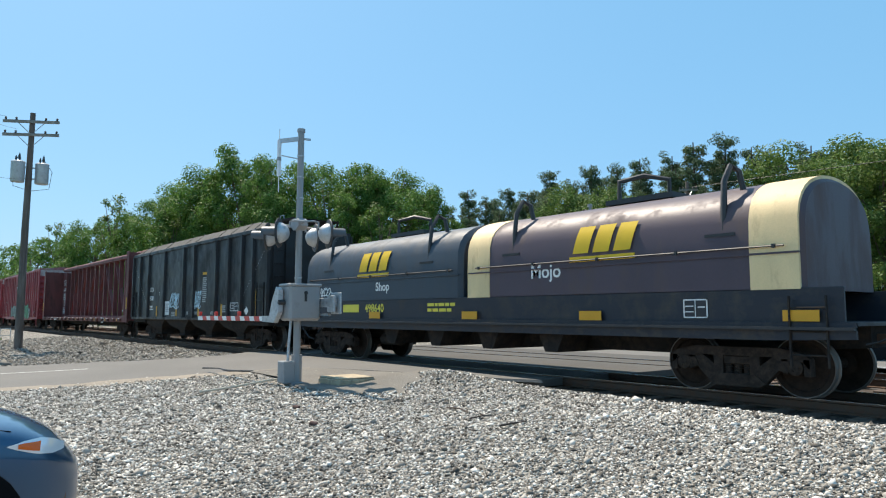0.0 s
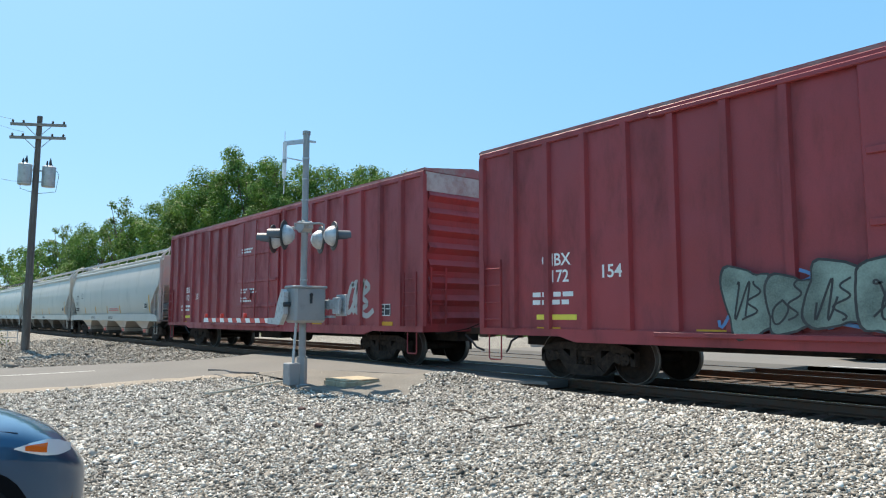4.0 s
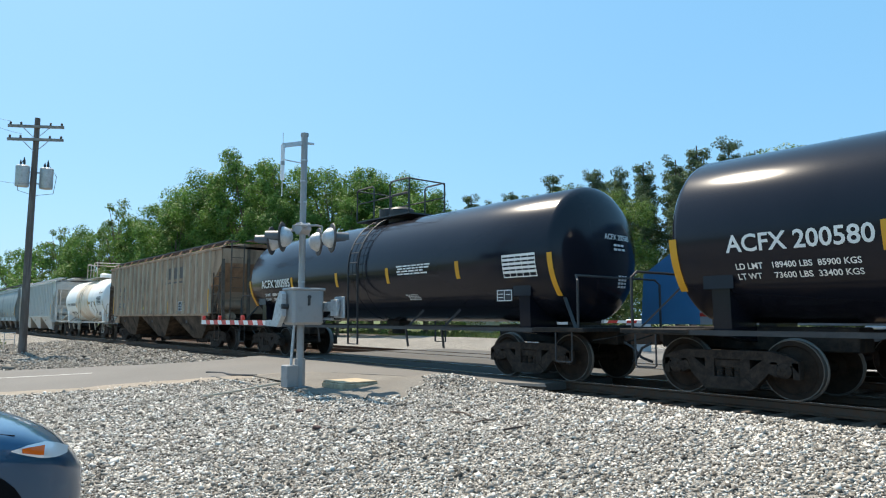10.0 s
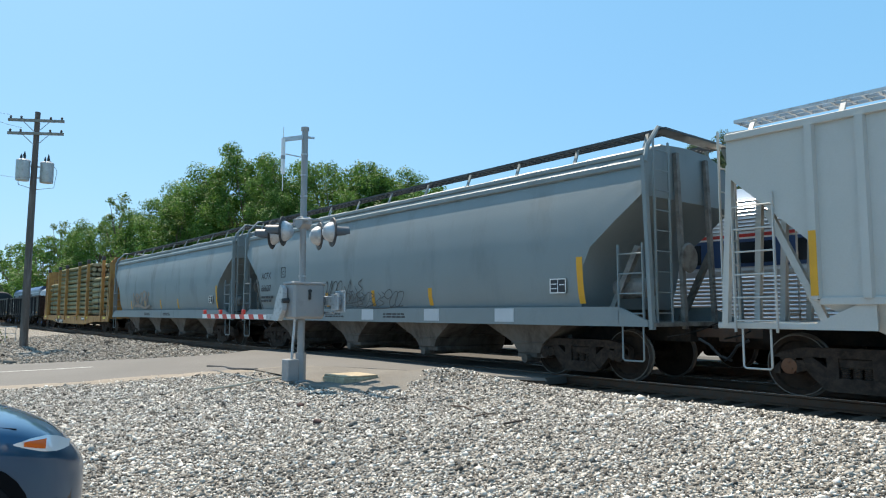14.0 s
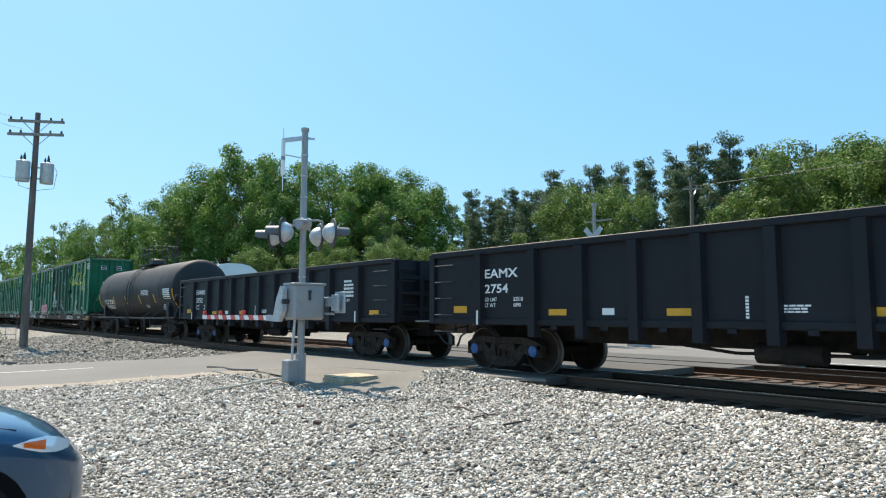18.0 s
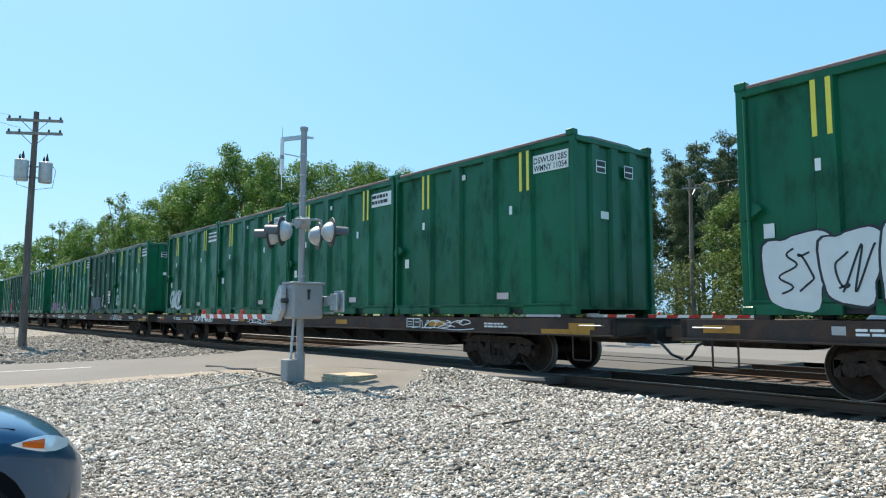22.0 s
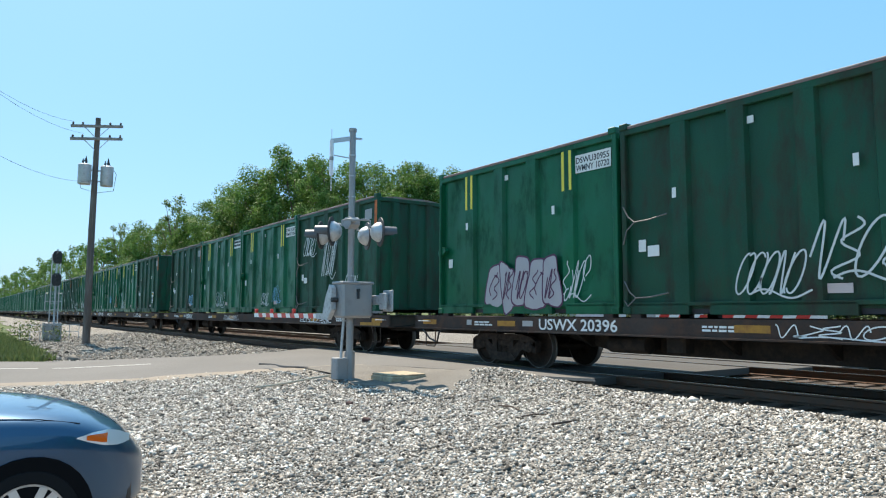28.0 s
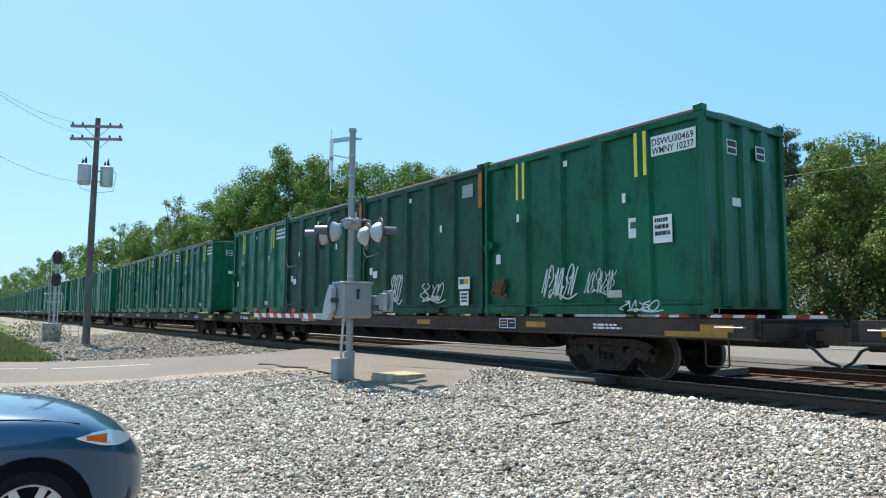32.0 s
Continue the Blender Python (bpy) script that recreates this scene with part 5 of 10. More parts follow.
    for k in range(bays):
        x0 = -hb + dx + 0.1 + span * k / bays
        x1 = x0 + span / bays
        m = (x0 + x1) / 2
        b = Build().rings([[(x0 + 0.06, -1.42, 1.32), (x1 - 0.06, -1.42, 1.32), (x1 - 0.06, 1.42, 1.32), (x0 + 0.06, 1.42, 1.32)],
                           [(m - 0.42, -1.16, 0.62), (m + 0.42, -1.16, 0.62), (m + 0.42, 1.16, 0.62), (m - 0.42, 1.16, 0.62)],
                           [(m - 0.30, -1.12, 0.42), (m + 0.30, -1.12, 0.42), (m + 0.30, 1.12, 0.42), (m - 0.30, 1.12, 0.42)]])
        o = part("hopper_bay", b, body if marks.get("gate_red") else m_bay, c, smooth=False)
        part("outlet_gate", Build().box(m - 0.46, m + 0.46, -1.18, 1.18, 0.605, 0.64, 0.01).box(m - 0.36, m + 0.36, -1.08, 1.08, 0.32, 0.42, 0.015), m_bay, o)
        part("gate_roller", Build().cyl((m - 0.05, -1.2, 0.30), (m - 0.05, 1.2, 0.30), 0.085), m_bay, o)
        if marks.get("gate_red"):
            plate("gate_sign", m - 0.22, m + 0.22, -1.155, 0.42, 0.58, m_red, o, "red gate plate")
    n = 11
    for k in range(n):
        x = -hb + 0.2 + k * (2 * hb - 0.4) / (n - 1)
        for s in (-1, 1):
            part("board_bracket", Build().bar((x, s * 1.12, top - 0.02), (x, s * 0.98, top + 0.33), 0.07, 0.03), body, c)
    for s in (-1, 1):
        b = Build()
        for k in range(int((2 * hb) / 0.22)):
            x = -hb + k * 0.22
            b.box(x, x + 0.03, s * 0.72, s * 0.72 + s * 0.36, top + 0.30, top + 0.34) if s > 0 else b.box(x, x + 0.03, -1.08, -0.72, top + 0.30, top + 0.34)
        for q in (0.72, 0.84, 0.96, 1.08):
            b.box(-hb, hb, s * q - 0.012, s * q + 0.012, top + 0.30, top + 0.345)
        part("running_board", b, board, c, "steel grating running board", smooth=False)
        part("board_end", Build().box(min(s * (hb - 0.1), s * (hb + 0.22)), max(s * (hb - 0.1), s * (hb + 0.22)), -1.08, 1.08, top + 0.31, top + 0.35), board, c)
    for k in range(6):
        x = -hb + 1.2 + k * (2 * hb - 2.4) / 5
        part("roof_hatch", Build().box(x - 0.9, x + 0.9, -0.4, 0.4, top + 0.12, top + 0.26, 0.03), body, c)
    rng = random.Random(int(h * 1000) % 97)
    mt = m_ink
    y = -1.572
    if "name" in marks:
        letter(marks["name"][0], -hm + 0.85, y - 0.006, 2.34, 0.22, mt, c, width=0.72)
        letter(marks["name"][1], -hm + 0.85, y - 0.006, 1.93, 0.22, mt, c)
        bars(-hm + 0.85, y, 1.78, 0.9, 0.25, 2, mt, c, rng)
        fb = Build()
        for a0, a1, b0, b1 in ((0, 0.3, 0, 0.025), (0, 0.3, 0.3, 0.325), (0, 0.025, 0, 0.325), (0.275, 0.3, 0, 0.325)):
            fb.box(-hm + 2.3 + a0, -hm + 2.3 + a1, y - 0.008, y, 2.35 + b0, 2.35 + b1)
        part("plate_mark", fb, mt, c, smooth=False)
        letter("C", -hm + 2.38, y - 0.006, 2.43, 0.13, mt, c)
    for x in (-5.49 * h / 9.45, -2.83 * h / 9.45, -0.11, 2.59 * h / 9.45, h - 1.6):
        tall = x > h - 2
        b = Build()
        for q in range(6):
            z0 = 1.40 + q * (0.86 if tall else 0.41) / 6
            z1 = 1.40 + (q + 1) * (0.86 if tall else 0.41) / 6
            b.add([(x, -lerp(z0, prof) - 0.006, z0), (x + 0.14, -lerp(z0, prof) - 0.006, z0), (x + 0.14, -lerp(z1, prof) - 0.006, z1), (x, -lerp(z1, prof) - 0.006, z1)], [(0, 1, 2, 3)])
        part("marker", b, m_yellow, c, "yellow reflective strip", smooth=False)
    chart(c, h - 2.25, y - 0.004, 1.6, 0.40, 0.28)
    for x in (-hm + 5.2, 0.5):
        bars(x, -1.588, 1.22, 1.0, 0.14, 2, mt, c, rng)
    if marks.get("red_print"):
        bars(0.55, y, 1.67, 1.93, 0.17, 2, m_red, c, rng)
    if marks.get("tag"):
        scrawl(-hm + 4.4, y - 0.004, 1.52, 3.0, 0.62, m_gunmetal, c, 77, 0.024, 11)
        scrawl(-hm + 5.2, y - 0.004, 1.36, 4.0, 0.42, m_gunmetal, c, 79, 0.02, 16)
    if marks.get("spray"):
        scrawl(-hm + 3.2, y - 0.004, 1.5, 3.0, 0.7, flat_paint("rusty_spray", (0.30, 0.22, 0.17)), c, 78, 0.10, 6)
    if marks.get("sill_patches"):
        for x in (-4.0, -0.5, 2.2, 4.6):
            plate("patch", x, x + 0.55, -1.587, 1.05, 1.32, flat_paint("pale_patch", (0.50, 0.53, 0.56)), c)
    trucks(c, (-h + 1.95, h - 1.95))
    couplers(c, h)
    return c


m_bay = paint("grimy_hopper_bay", (0.13, 0.12, 0.108), 0.8, vary=0.25, dirt=(0.05, 0.042, 0.034), amount=0.6, scale=1.2, streak=2)


# ---- covered hoppers with flat ribbed sides ----
def hopper_ribbed(right, left, body, label, kind):
    c, h = car_thing("ribbed_hopper_car", label, "freight car", right, left)
    w, hb = 1.50, h - 0.25
    fit = paint("sooty_fittings", (0.13, 0.095, 0.072), 0.85, vary=0.25, dirt=(0.05, 0.04, 0.033), amount=0.5, scale=3.0) if kind == "tan" else body
    z0, z1 = 1.43, 3.92
    cutx, cutz = (1.12, 2.35) if kind == "tan" else (1.27, 2.13)
    m_rib = paint("dusty_cream_rib", (0.48, 0.385, 0.285), 0.8, vary=0.15, dirt=(0.22, 0.15, 0.11), amount=0.35, scale=1.5, streak=4) if kind == "tan" else body
    for s in (-1, 1):
        pts = [(-hb, z1), (hb, z1), (hb, 3.32), (hb - cutx, cutz), (hb - cutx, z0), (-hb + cutx, z0), (-hb + cutx, cutz), (-hb, 3.32)]
        part("side_sheet", Build().slab(pts, "y", s * w - 0.03, s * w + 0.03), body, c)
        part("side_rail", Build().box(-hb + cutx, hb - cutx, s * w - 0.06, s * w + 0.06, z0 - 0.09, z0 + 0.02, 0.01), body, c)
        part("top_rail", Build().box(-hb, hb, s * (w + 0.03) - 0.05, s * (w + 0.03) + 0.05, z1 - 0.06, z1 + 0.05, 0.01), body, c)
        n = 20 if kind == "tan" else 22
        for k in range(n):
            x = -hb + cutx - 0.04 + k * (2 * hb - 2 * cutx + 0.08) / (n - 1)
            lo = z0
            part("rib", Build().slab([(x - 0.085, s * w), (x + 0.085, s * w), (x + 0.05, s * (w + 0.10)), (x - 0.05, s * (w + 0.10))], "z", lo, z1 - 0.05), m_rib, c)
    sl = Build()
    sl.rings([[(-hb, -w, 3.35), (-hb, w, 3.35), (-hb, w, z1 + 0.1), (-hb, -w, z1 + 0.1)], [(-hb + cutx + 0.4, -w + 0.05, 1.9), (-hb + cutx + 0.4, w - 0.05, 1.9), (-hb + cutx + 0.4, w - 0.05, z1), (-hb + cutx + 0.4, -w + 0.05, z1)]])
    part("end_slope", sl, body, c)
    sl = Build()
    sl.rings([[(hb, -w, 3.35), (hb, w, 3.35), (hb, w, z1 + 0.1), (hb, -w, z1 + 0.1)], [(hb - cutx - 0.4, -w + 0.05, 1.9), (hb - cutx - 0.4, w - 0.05, 1.9), (hb - cutx - 0.4, w - 0.05, z1), (hb - cutx - 0.4, -w + 0.05, z1)]])
    part("end_slope", sl, body, c)
    part("core", Build().box(-hb + cutx, hb - cutx, -w + 0.04, w - 0.04, z0, z1), body, c)
    part("roof", Build().slab([(-w - 0.02, z1), (-1.2, z1 + 0.14), (0, z1 + 0.24), (1.2, z1 + 0.14), (w + 0.02, z1)], "x", -hb, hb), body, c)
    nb = 3
    span = 2 * (hb - cutx) + 0.3
    for k in range(nb):
        x0 = -hb + cutx - 0.15 + span * k / nb
        x1 = x0 + span / nb
        m = (x0 + x1) / 2
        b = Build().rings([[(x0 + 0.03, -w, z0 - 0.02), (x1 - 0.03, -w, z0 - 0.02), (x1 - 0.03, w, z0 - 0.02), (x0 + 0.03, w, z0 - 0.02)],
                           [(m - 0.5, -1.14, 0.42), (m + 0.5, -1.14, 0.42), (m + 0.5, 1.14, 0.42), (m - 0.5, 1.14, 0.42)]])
        # tan bays: soot, with the shade under the body also put into their colour
        o = part("hopper_bay", b, body if kind != "tan" else paint("sooty_shaded_tan_bay", (0.12, 0.088, 0.065), 0.85, vary=0.2, dirt=(0.025, 0.021, 0.018), amount=0.75, scale=1.1, streak=1.5, spec=0.15), c, smooth=False)
        part("outlet_gate", Build().box(m - 0.6, m + 0.6, -0.98, 0.98, 0.27, 0.42, 0.015).cyl((m - 0.3, -1.05, 0.3), (m - 0.3, 1.05, 0.3), 0.07), m_truck, o)
        plate("access_hole", m - 0.75, m - 0.55, -1.4, 1.05, 1.25, m_ink, o)
    part("centre_sill", Build().box(-h + 0.1, h - 0.1, -0.28, 0.28, 0.75, 1.05), m_black, c)
    for s in (-1, 1):
        part("end_platform", Build().box(min(s * h, s * (h - 1.9)), max(s * h, s * (h - 1.9)), -1.5, 1.5, 1.0, 1.09, 0.01), fit, c)
        part("side_bracket", Build().slab([(s * (h - 2.2), 1.0), (s * (h - 2.2), 1.45), (s * (h - 1.5), 1.12), (s * (h - 1.3), 1.0)], "y", -1.52, -1.46), body, c)
        for yy in (-1.46, -0.45, 0.45, 1.46):
            part("end_post", Build().bar((s * (h - 0.12), yy, 1.05), (s * (hb - 0.02), yy, z1 if abs(yy) < 1 else 3.5), 0.11, 0.09), fit, c)
        ladder(c, s * (h - 0.62), -1.55, 0.95, 3.0, 6, fit, 0.62)
        ladder(c, s * (h + 0.03), -1.0, 1.05, z1 + 0.2, 8, fit, 0.5, "y")
        ladder(c, s * (h + 0.03), 1.2, 1.05, 3.2, 6, fit, 0.45, "y")
        for q in (-1.3, 1.3):
            part("slope_brace", Build().bar((s * (h - 1.5), q, 1.1), (s * (hb - 0.5), q, 2.75), 0.1), fit, c)
        stirrup(c, s * (h - 0.6), -1.5, fit, 1.0, 0.42, 0.42)
        part("end_board", Build().box(min(s * (hb - 0.1), s * (h + 0.3)), max(s * (hb - 0.1), s * (h + 0.3)), -0.55, 0.55, z1 + 0.30, z1 + 0.34), m_gunmetal, c)
    part("air_tank", Build().lathe([(-0.6, 0.03), (-0.55, 0.21), (0.55, 0.21), (0.6, 0.03)], "y", (h - 1.25, -0.7, 1.75), 14).lathe([(-0.3, 0.03), (-0.27, 0.15), (0.3, 0.15), (0.33, 0.03)], "x", (h - 0.9, -0.9, 1.3), 14), body, c)
    part("brake_wheel", Build().lathe([(0.0, 0.24), (0.03, 0.27), (0.06, 0.24)], "x", (h + 0.06, 0.1, 2.35), 18), body, c)
    m_board = m_gunmetal if kind == "tan" else m_galv
    for s in (-1, 1):
        b = Build()
        for k in range(int(2 * hb / 0.2)):
            x = -hb + k * 0.2
            b.box(x, x + 0.03, min(s * 0.85, s * 1.25), max(s * 0.85, s * 1.25), z1 + 0.29, z1 + 0.33)
        for q in (0.85, 1.05, 1.25):
            b.box(-hb, hb, s * q - 0.012, s * q + 0.012, z1 + 0.285, z1 + 0.335)
        part("running_board", b, m_board, c, "steel grating running board", smooth=False)
    for k in range(13):
        x = -hb + 0.3 + k * (2 * hb - 0.6) / 12
        for q in (-1, 1):
            part("board_bracket", Build().bar((x, q * 1.4, z1), (x, q * 1.2, z1 + 0.3), 0.07, 0.04), body, c)
    for k in range(4):
        x = -hb + 2 + k * (2 * hb - 4) / 3
        part("roof_hatch", Build().box(x - 0.7, x + 0.7, -0.35, 0.35, z1 + 0.2, z1 + 0.34, 0.03), body, c)
    y = -w - 0.031
    rng = random.Random(len(kind))
    if kind == "tan":
        mm = flat_paint("faded_dark_print", (0.10, 0.075, 0.065))
        for k, x in enumerate((1.55, 2.45, 3.3)):
            b = Build().box(x, x + 0.62, y - 0.004, y, 2.95, 3.45).box(x - 0.05, x + 0.66, y - 0.004, y, 2.76, 2.83)
            part("emblem", b, mm, c, "faded dark block emblem", smooth=False)
        for n2, x in (("25", -5.98), ("93", -5.23), ("24", -4.46)):
            letter(n2, x, y - 0.004, 2.20, 0.22, mm, c, width=0.43)
        for x in (-5.98, -5.77, -5.25, -5.04):
            part("road_mark", Build().box(x, x + 0.17, y - 0.004, y, 2.62, 2.85), mm, c, smooth=False)
        for x0, x1 in ((-6.03, -5.58), (-5.33, -4.82)):
            plate("faded_panel", x0, x1, y, 1.79, 2.02, flat_paint("faded_grey_panel", (0.12, 0.115, 0.11)), c)
        letter("61400", -5.28, y - 0.01, 1.85, 0.11, m_tanp, c, width=0.42)
        bars(-5.97, y - 0.007, 1.95, 0.33, 0.1, 1, m_tanp, c, rng)
        bars(-5.98, y, 1.74, 1.1, 0.12, 1, flat_paint("faded_red_print", (0.20, 0.11, 0.085)), c, rng)
        chart(c, 3.35, y - 0.004, 1.55, 0.75, 0.4)
        b = Build().slab([(-2.0, 1.72), (-1.83, 1.9), (-1.66, 1.72), (-1.83, 1.54)], "y", y - 0.006, y)
        part("placard", b, m_lemon, c, "yellow diamond placard")
    else:
        letter("INTX", -hb + 2.35, y - 0.004, 2.65, 0.24, m_ink, c, width=1.2)
        letter("4709", -hb + 2.35, y - 0.004, 2.2, 0.24, m_ink, c, width=1.25)
        bars(-hb + 2.3, y, 1.9, 1.3, 0.3, 2, m_ink, c, rng)
        chart(c, 2.9, y - 0.004, 1.55, 0.6, 0.35)
        bars(3.9, y, 2.7, 0.6, 0.3, 3, m_ink, c, rng)
        for x in (-3.5, -1.0, 1.2):
            bars(x, y, 1.75, 0.5, 0.2, 3, m_red if x < 0 else m_ink, c, rng)
    for x in (-3.6, -1.2, 1.8):
        plate("marker", x, x + 0.14, y, 1.47, 2.0, m_yellow, c, "yellow reflective strip")
    for x in (-hb + cutx - 0.09, hb - cutx - 0.01):
        plate("marker", x, x + 0.1, -w - 0.101, 1.47, 2.37, m_yellow, c, "yellow reflective strip")
    trucks(c, (-h + 1.75, h - 1.75), cap="rust" if kind != "tan" else "dark")
    couplers(c, h)
    return c


# ---- tank cars ----
def tank_car(right, left, r, zc, x0, x1, shell, label, name, gear, extra=""):
    """x0, x1: the ends of the shell along the train."""
    c, h = car_thing("tank_car", label, "tank car", right, left)
    mid = (right + left) / 2
    a, b = x0 - mid, x1 - mid
    head = 0.42
    bend = [math.pi / 2 * k / 8 for k in range(1, 9)]
    prof = [(a, 0.02)] + [(a + head * (1 - math.cos(th)), r * math.sin(th)) for th in bend]
    prof += [(a + head + (b - a - 2 * head) * k / 6, r) for k in range(1, 6)]
    prof += [(b - head * (1 - math.cos(th)), r * math.sin(th)) for th in reversed(bend)] + [(b, 0.02)]
    part("tank", Build().lathe(prof, "x", (0, 0, zc), 48), shell, c, "cylindrical steel tank with domed ends")
    cm = (a + b) / 2
    for q in (-0.25, 0.25):
        part("weld_seam", Build().lathe([(cm + q - 0.02, r), (cm + q - 0.015, r + 0.008), (cm + q + 0.015, r + 0.008), (cm + q + 0.02, r)], "x", (0, 0, zc), 48), shell, c)
    pw = 0.84 if extra == "white" else 0.62
    pl = Build().box(cm - 1.3, cm + 1.3, -pw - 0.01, pw + 0.01, zc + r + 0.06, zc + r + 0.10)
    part("platform", pl, gear, c)
    part("manway", Build().lathe([(zc + r - 0.05, 0.36), (zc + r + 0.34, 0.36), (zc + r + 0.40, 0.30), (zc + r + 0.42, 0.02)], "z", (cm + 0.1, 0, 0), 20).lathe([(zc + r - 0.05, 0.22), (zc + r + 0.45, 0.22), (zc + r + 0.5, 0.02)], "z", (cm - 0.65, 0, 0), 14), gear if extra != "white" else shell, c)
    for s in (-1, 1):
        zt = zc + r + 0.12
        rl = Build()
        for q in (-1, 1):
            x = cm + q * 0.85
            rl.tube([(x - 0.45, s * pw, zt), (x - 0.45, s * pw, zt + 0.85), (x - 0.38, s * pw, zt + 0.92), (x + 0.38, s * pw, zt + 0.92), (x + 0.45, s * pw, zt + 0.85), (x + 0.45, s * pw, zt)], 0.025, 6)
        rl.tube([(cm - 1.3, s * pw, zt + 0.5), (cm + 1.3, s * pw, zt + 0.5)], 0.018, 6)
        part("guard_rail", rl, gear, c)
        rl = Build()
        rl.tube([(cm + s * 1.3, -pw, zt), (cm + s * 1.3, -pw, zt + 0.9), (cm + s * 1.3, pw, zt + 0.9), (cm + s * 1.3, pw, zt)], 0.025, 6)
        part("guard_rail", rl, gear, c)
        lad = Build()
        zs = []
        for k in range(17):
            th = math.pi * (0.5 - 0.62 * k / 16)
            zs.append((s * (r + 0.13) * math.cos(th) if th > -0.3 else s * (r + 0.13), zc + (r + 0.13) * math.sin(th)))
        pts = [(y, z) for y, z in zs if z > zc - 0.15] + [(s * (r + 0.13), zc - 0.3), (s * (r + 0.11), 0.55)]
        for q in (-0.24, 0.24):
            for (ya, za), (yb, zb) in zip(pts, pts[1:]):
                lad.bar((cm + q, ya, za), (cm + q, yb, zb), 0.05, 0.02)
        for k in range(11):
            u = k / 10
            i = min(int(u * (len(pts) - 1)), len(pts) - 2)
            f = u * (len(pts) - 1) - i
            yy, zz = pts[i][0] + (pts[i + 1][0] - pts[i][0]) * f, pts[i][1] + (pts[i + 1][1] - pts[i][1]) * f
            lad.cyl((cm - 0.24, yy, zz), (cm + 0.24, yy, zz), 0.014, n=6)
        part("ladder", lad, gear, c)
        part("side_rail", Build().box(-h + 0.5, h - 0.5, s * 1.38 - 0.03, s * 1.38 + 0.03, 0.97, 1.05), gear, c)
        for q in (-1, 1):
            x = q * (h - 1.75)
            part("saddle", Build().slab([(s * 0.35, 0.85), (s * 1.15, 0.95), (s * 1.18, zc - r * 0.55), (s * 0.9, zc - r * 0.75), (s * 0.35, zc - r * 0.95)], "x", x - 0.15, x + 0.15), shell, c)
            part("saddle_pad", Build().box(x - 0.25, x + 0.25, s * (r * 0.86) - 0.03, s * (r * 0.86) + 0.03, zc - r * 0.62, zc - r * 0.3), shell, c)
        part("end_handrail", Build().tube([(s * (h - 0.2), -1.35, 1.0), (s * (h - 0.2), -1.35, 1.95), (s * (h - 0.28), -1.3, 2.05), (s * (h - 0.28), 1.3, 2.05), (s * (h - 0.2), 1.35, 1.95), (s * (h - 0.2), 1.35, 1.0)], 0.025, 6), gear, c)
        part("end_brace", Build().bar((s * (h - 0.3), -1.3, 1.05), (s * (h - 0.9), -0.95, 1.75), 0.06, 0.03), gear, c)
        part("end_deck", Build().box(min(s * h, s * (h - 1.3)), max(s * h, s * (h - 1.3)), -1.45, 1.45, 0.98, 1.06, 0.01), m_black if extra != "white" else gear, c)
        stirrup(c, s * (h - 0.5), -1.42, gear, 1.0, 0.42, 0.4)
        part("stub_sill", Build().box(min(s * (h - 0.1), s * (h - 3.4)), max(s * (h - 0.1), s * (h - 3.4)), -0.3, 0.3, 0.72, 1.1, 0.02), m_black, c)
    part("bottom_outlet", Build().cyl((cm, 0, zc - r - 0.35), (cm, 0, zc - r + 0.1), 0.18).box(cm - 0.3, cm + 0.3, -0.2, 0.2, zc - r - 0.1, zc - r + 0.05), m_black, c)
    for q in (-1, 1):
        for x in (cm + q * 2.2, cm + q * 3.6):
            part("rail_bracket", Build().bar((x, -1.36, 0.98), (x + 0.25, -1.0, zc - r * 0.8), 0.05).bar((x, -1.36, 0.98), (x, -1.3, 0.55), 0.04), gear, c)

    def on(x, z):
        return -math.sqrt(max(0.01, r * r - (z - zc) ** 2)) - 0.006

    def round_side(p):
        return (p[0], on(p[0], p[2]) - 0.008, p[2])

    def round_head(p):
        rho = min(0.98, math.hypot(p[1], p[2] - zc) / r)
        return (b - head * (1 - math.sqrt(1 - rho * rho)) + 0.010, p[1], p[2])

    def sheet(bb, xa, xb, za, zb, off=0.004):
        """A thin flat mark that follows the shell."""
        ya, yb = on(0, za) - off, on(0, zb) - off
        bb.add([(xa, ya, za), (xb, ya, za), (xb, yb, zb), (xa, yb, zb)], [(0, 1, 2, 3)])

    def print_rows(x, z, wd, ht, rows):
        """Print too small to read, as plain bars on the shell."""
        bb = Build()
        for k in range(rows):
            xx, zz = x + 0.1 * rng.random(), z - k * ht / rows
            while xx < x + wd * (0.8 + 0.2 * rng.random()):
                ww = rng.uniform(0.07, 0.2) * wd
                sheet(bb, xx, xx + ww, zz - ht / rows * 0.55, zz)
                xx += ww + 0.035
        part("small_print", bb, ink, c, smooth=False)

    rng = random.Random(len(name))

    def strip(x, za, zb, wd=0.13, mat=m_yellow, nm="marker"):
        bb = Build()
        n = 8
        for k in range(n):
            p, q = za + (zb - za) * k / n, za + (zb - za) * (k + 1) / n
            bb.add([(x, on(x, p), p), (x + wd, on(x, p), p), (x + wd, on(x, q), q), (x, on(x, q), q)], [(0, 1, 2, 3)])
        part(nm, bb, mat, c, "yellow reflective strip", smooth=False)

    ink = m_ink if extra == "white" else m_white
    for x in (a + 0.26, b - 0.4):
        strip(x, zc - 0.9, zc - 0.05, *((0.09, paint("aged_strip", (0.40, 0.27, 0.10), 0.7, vary=0.3, scale=6)) if extra == "white" else ()))
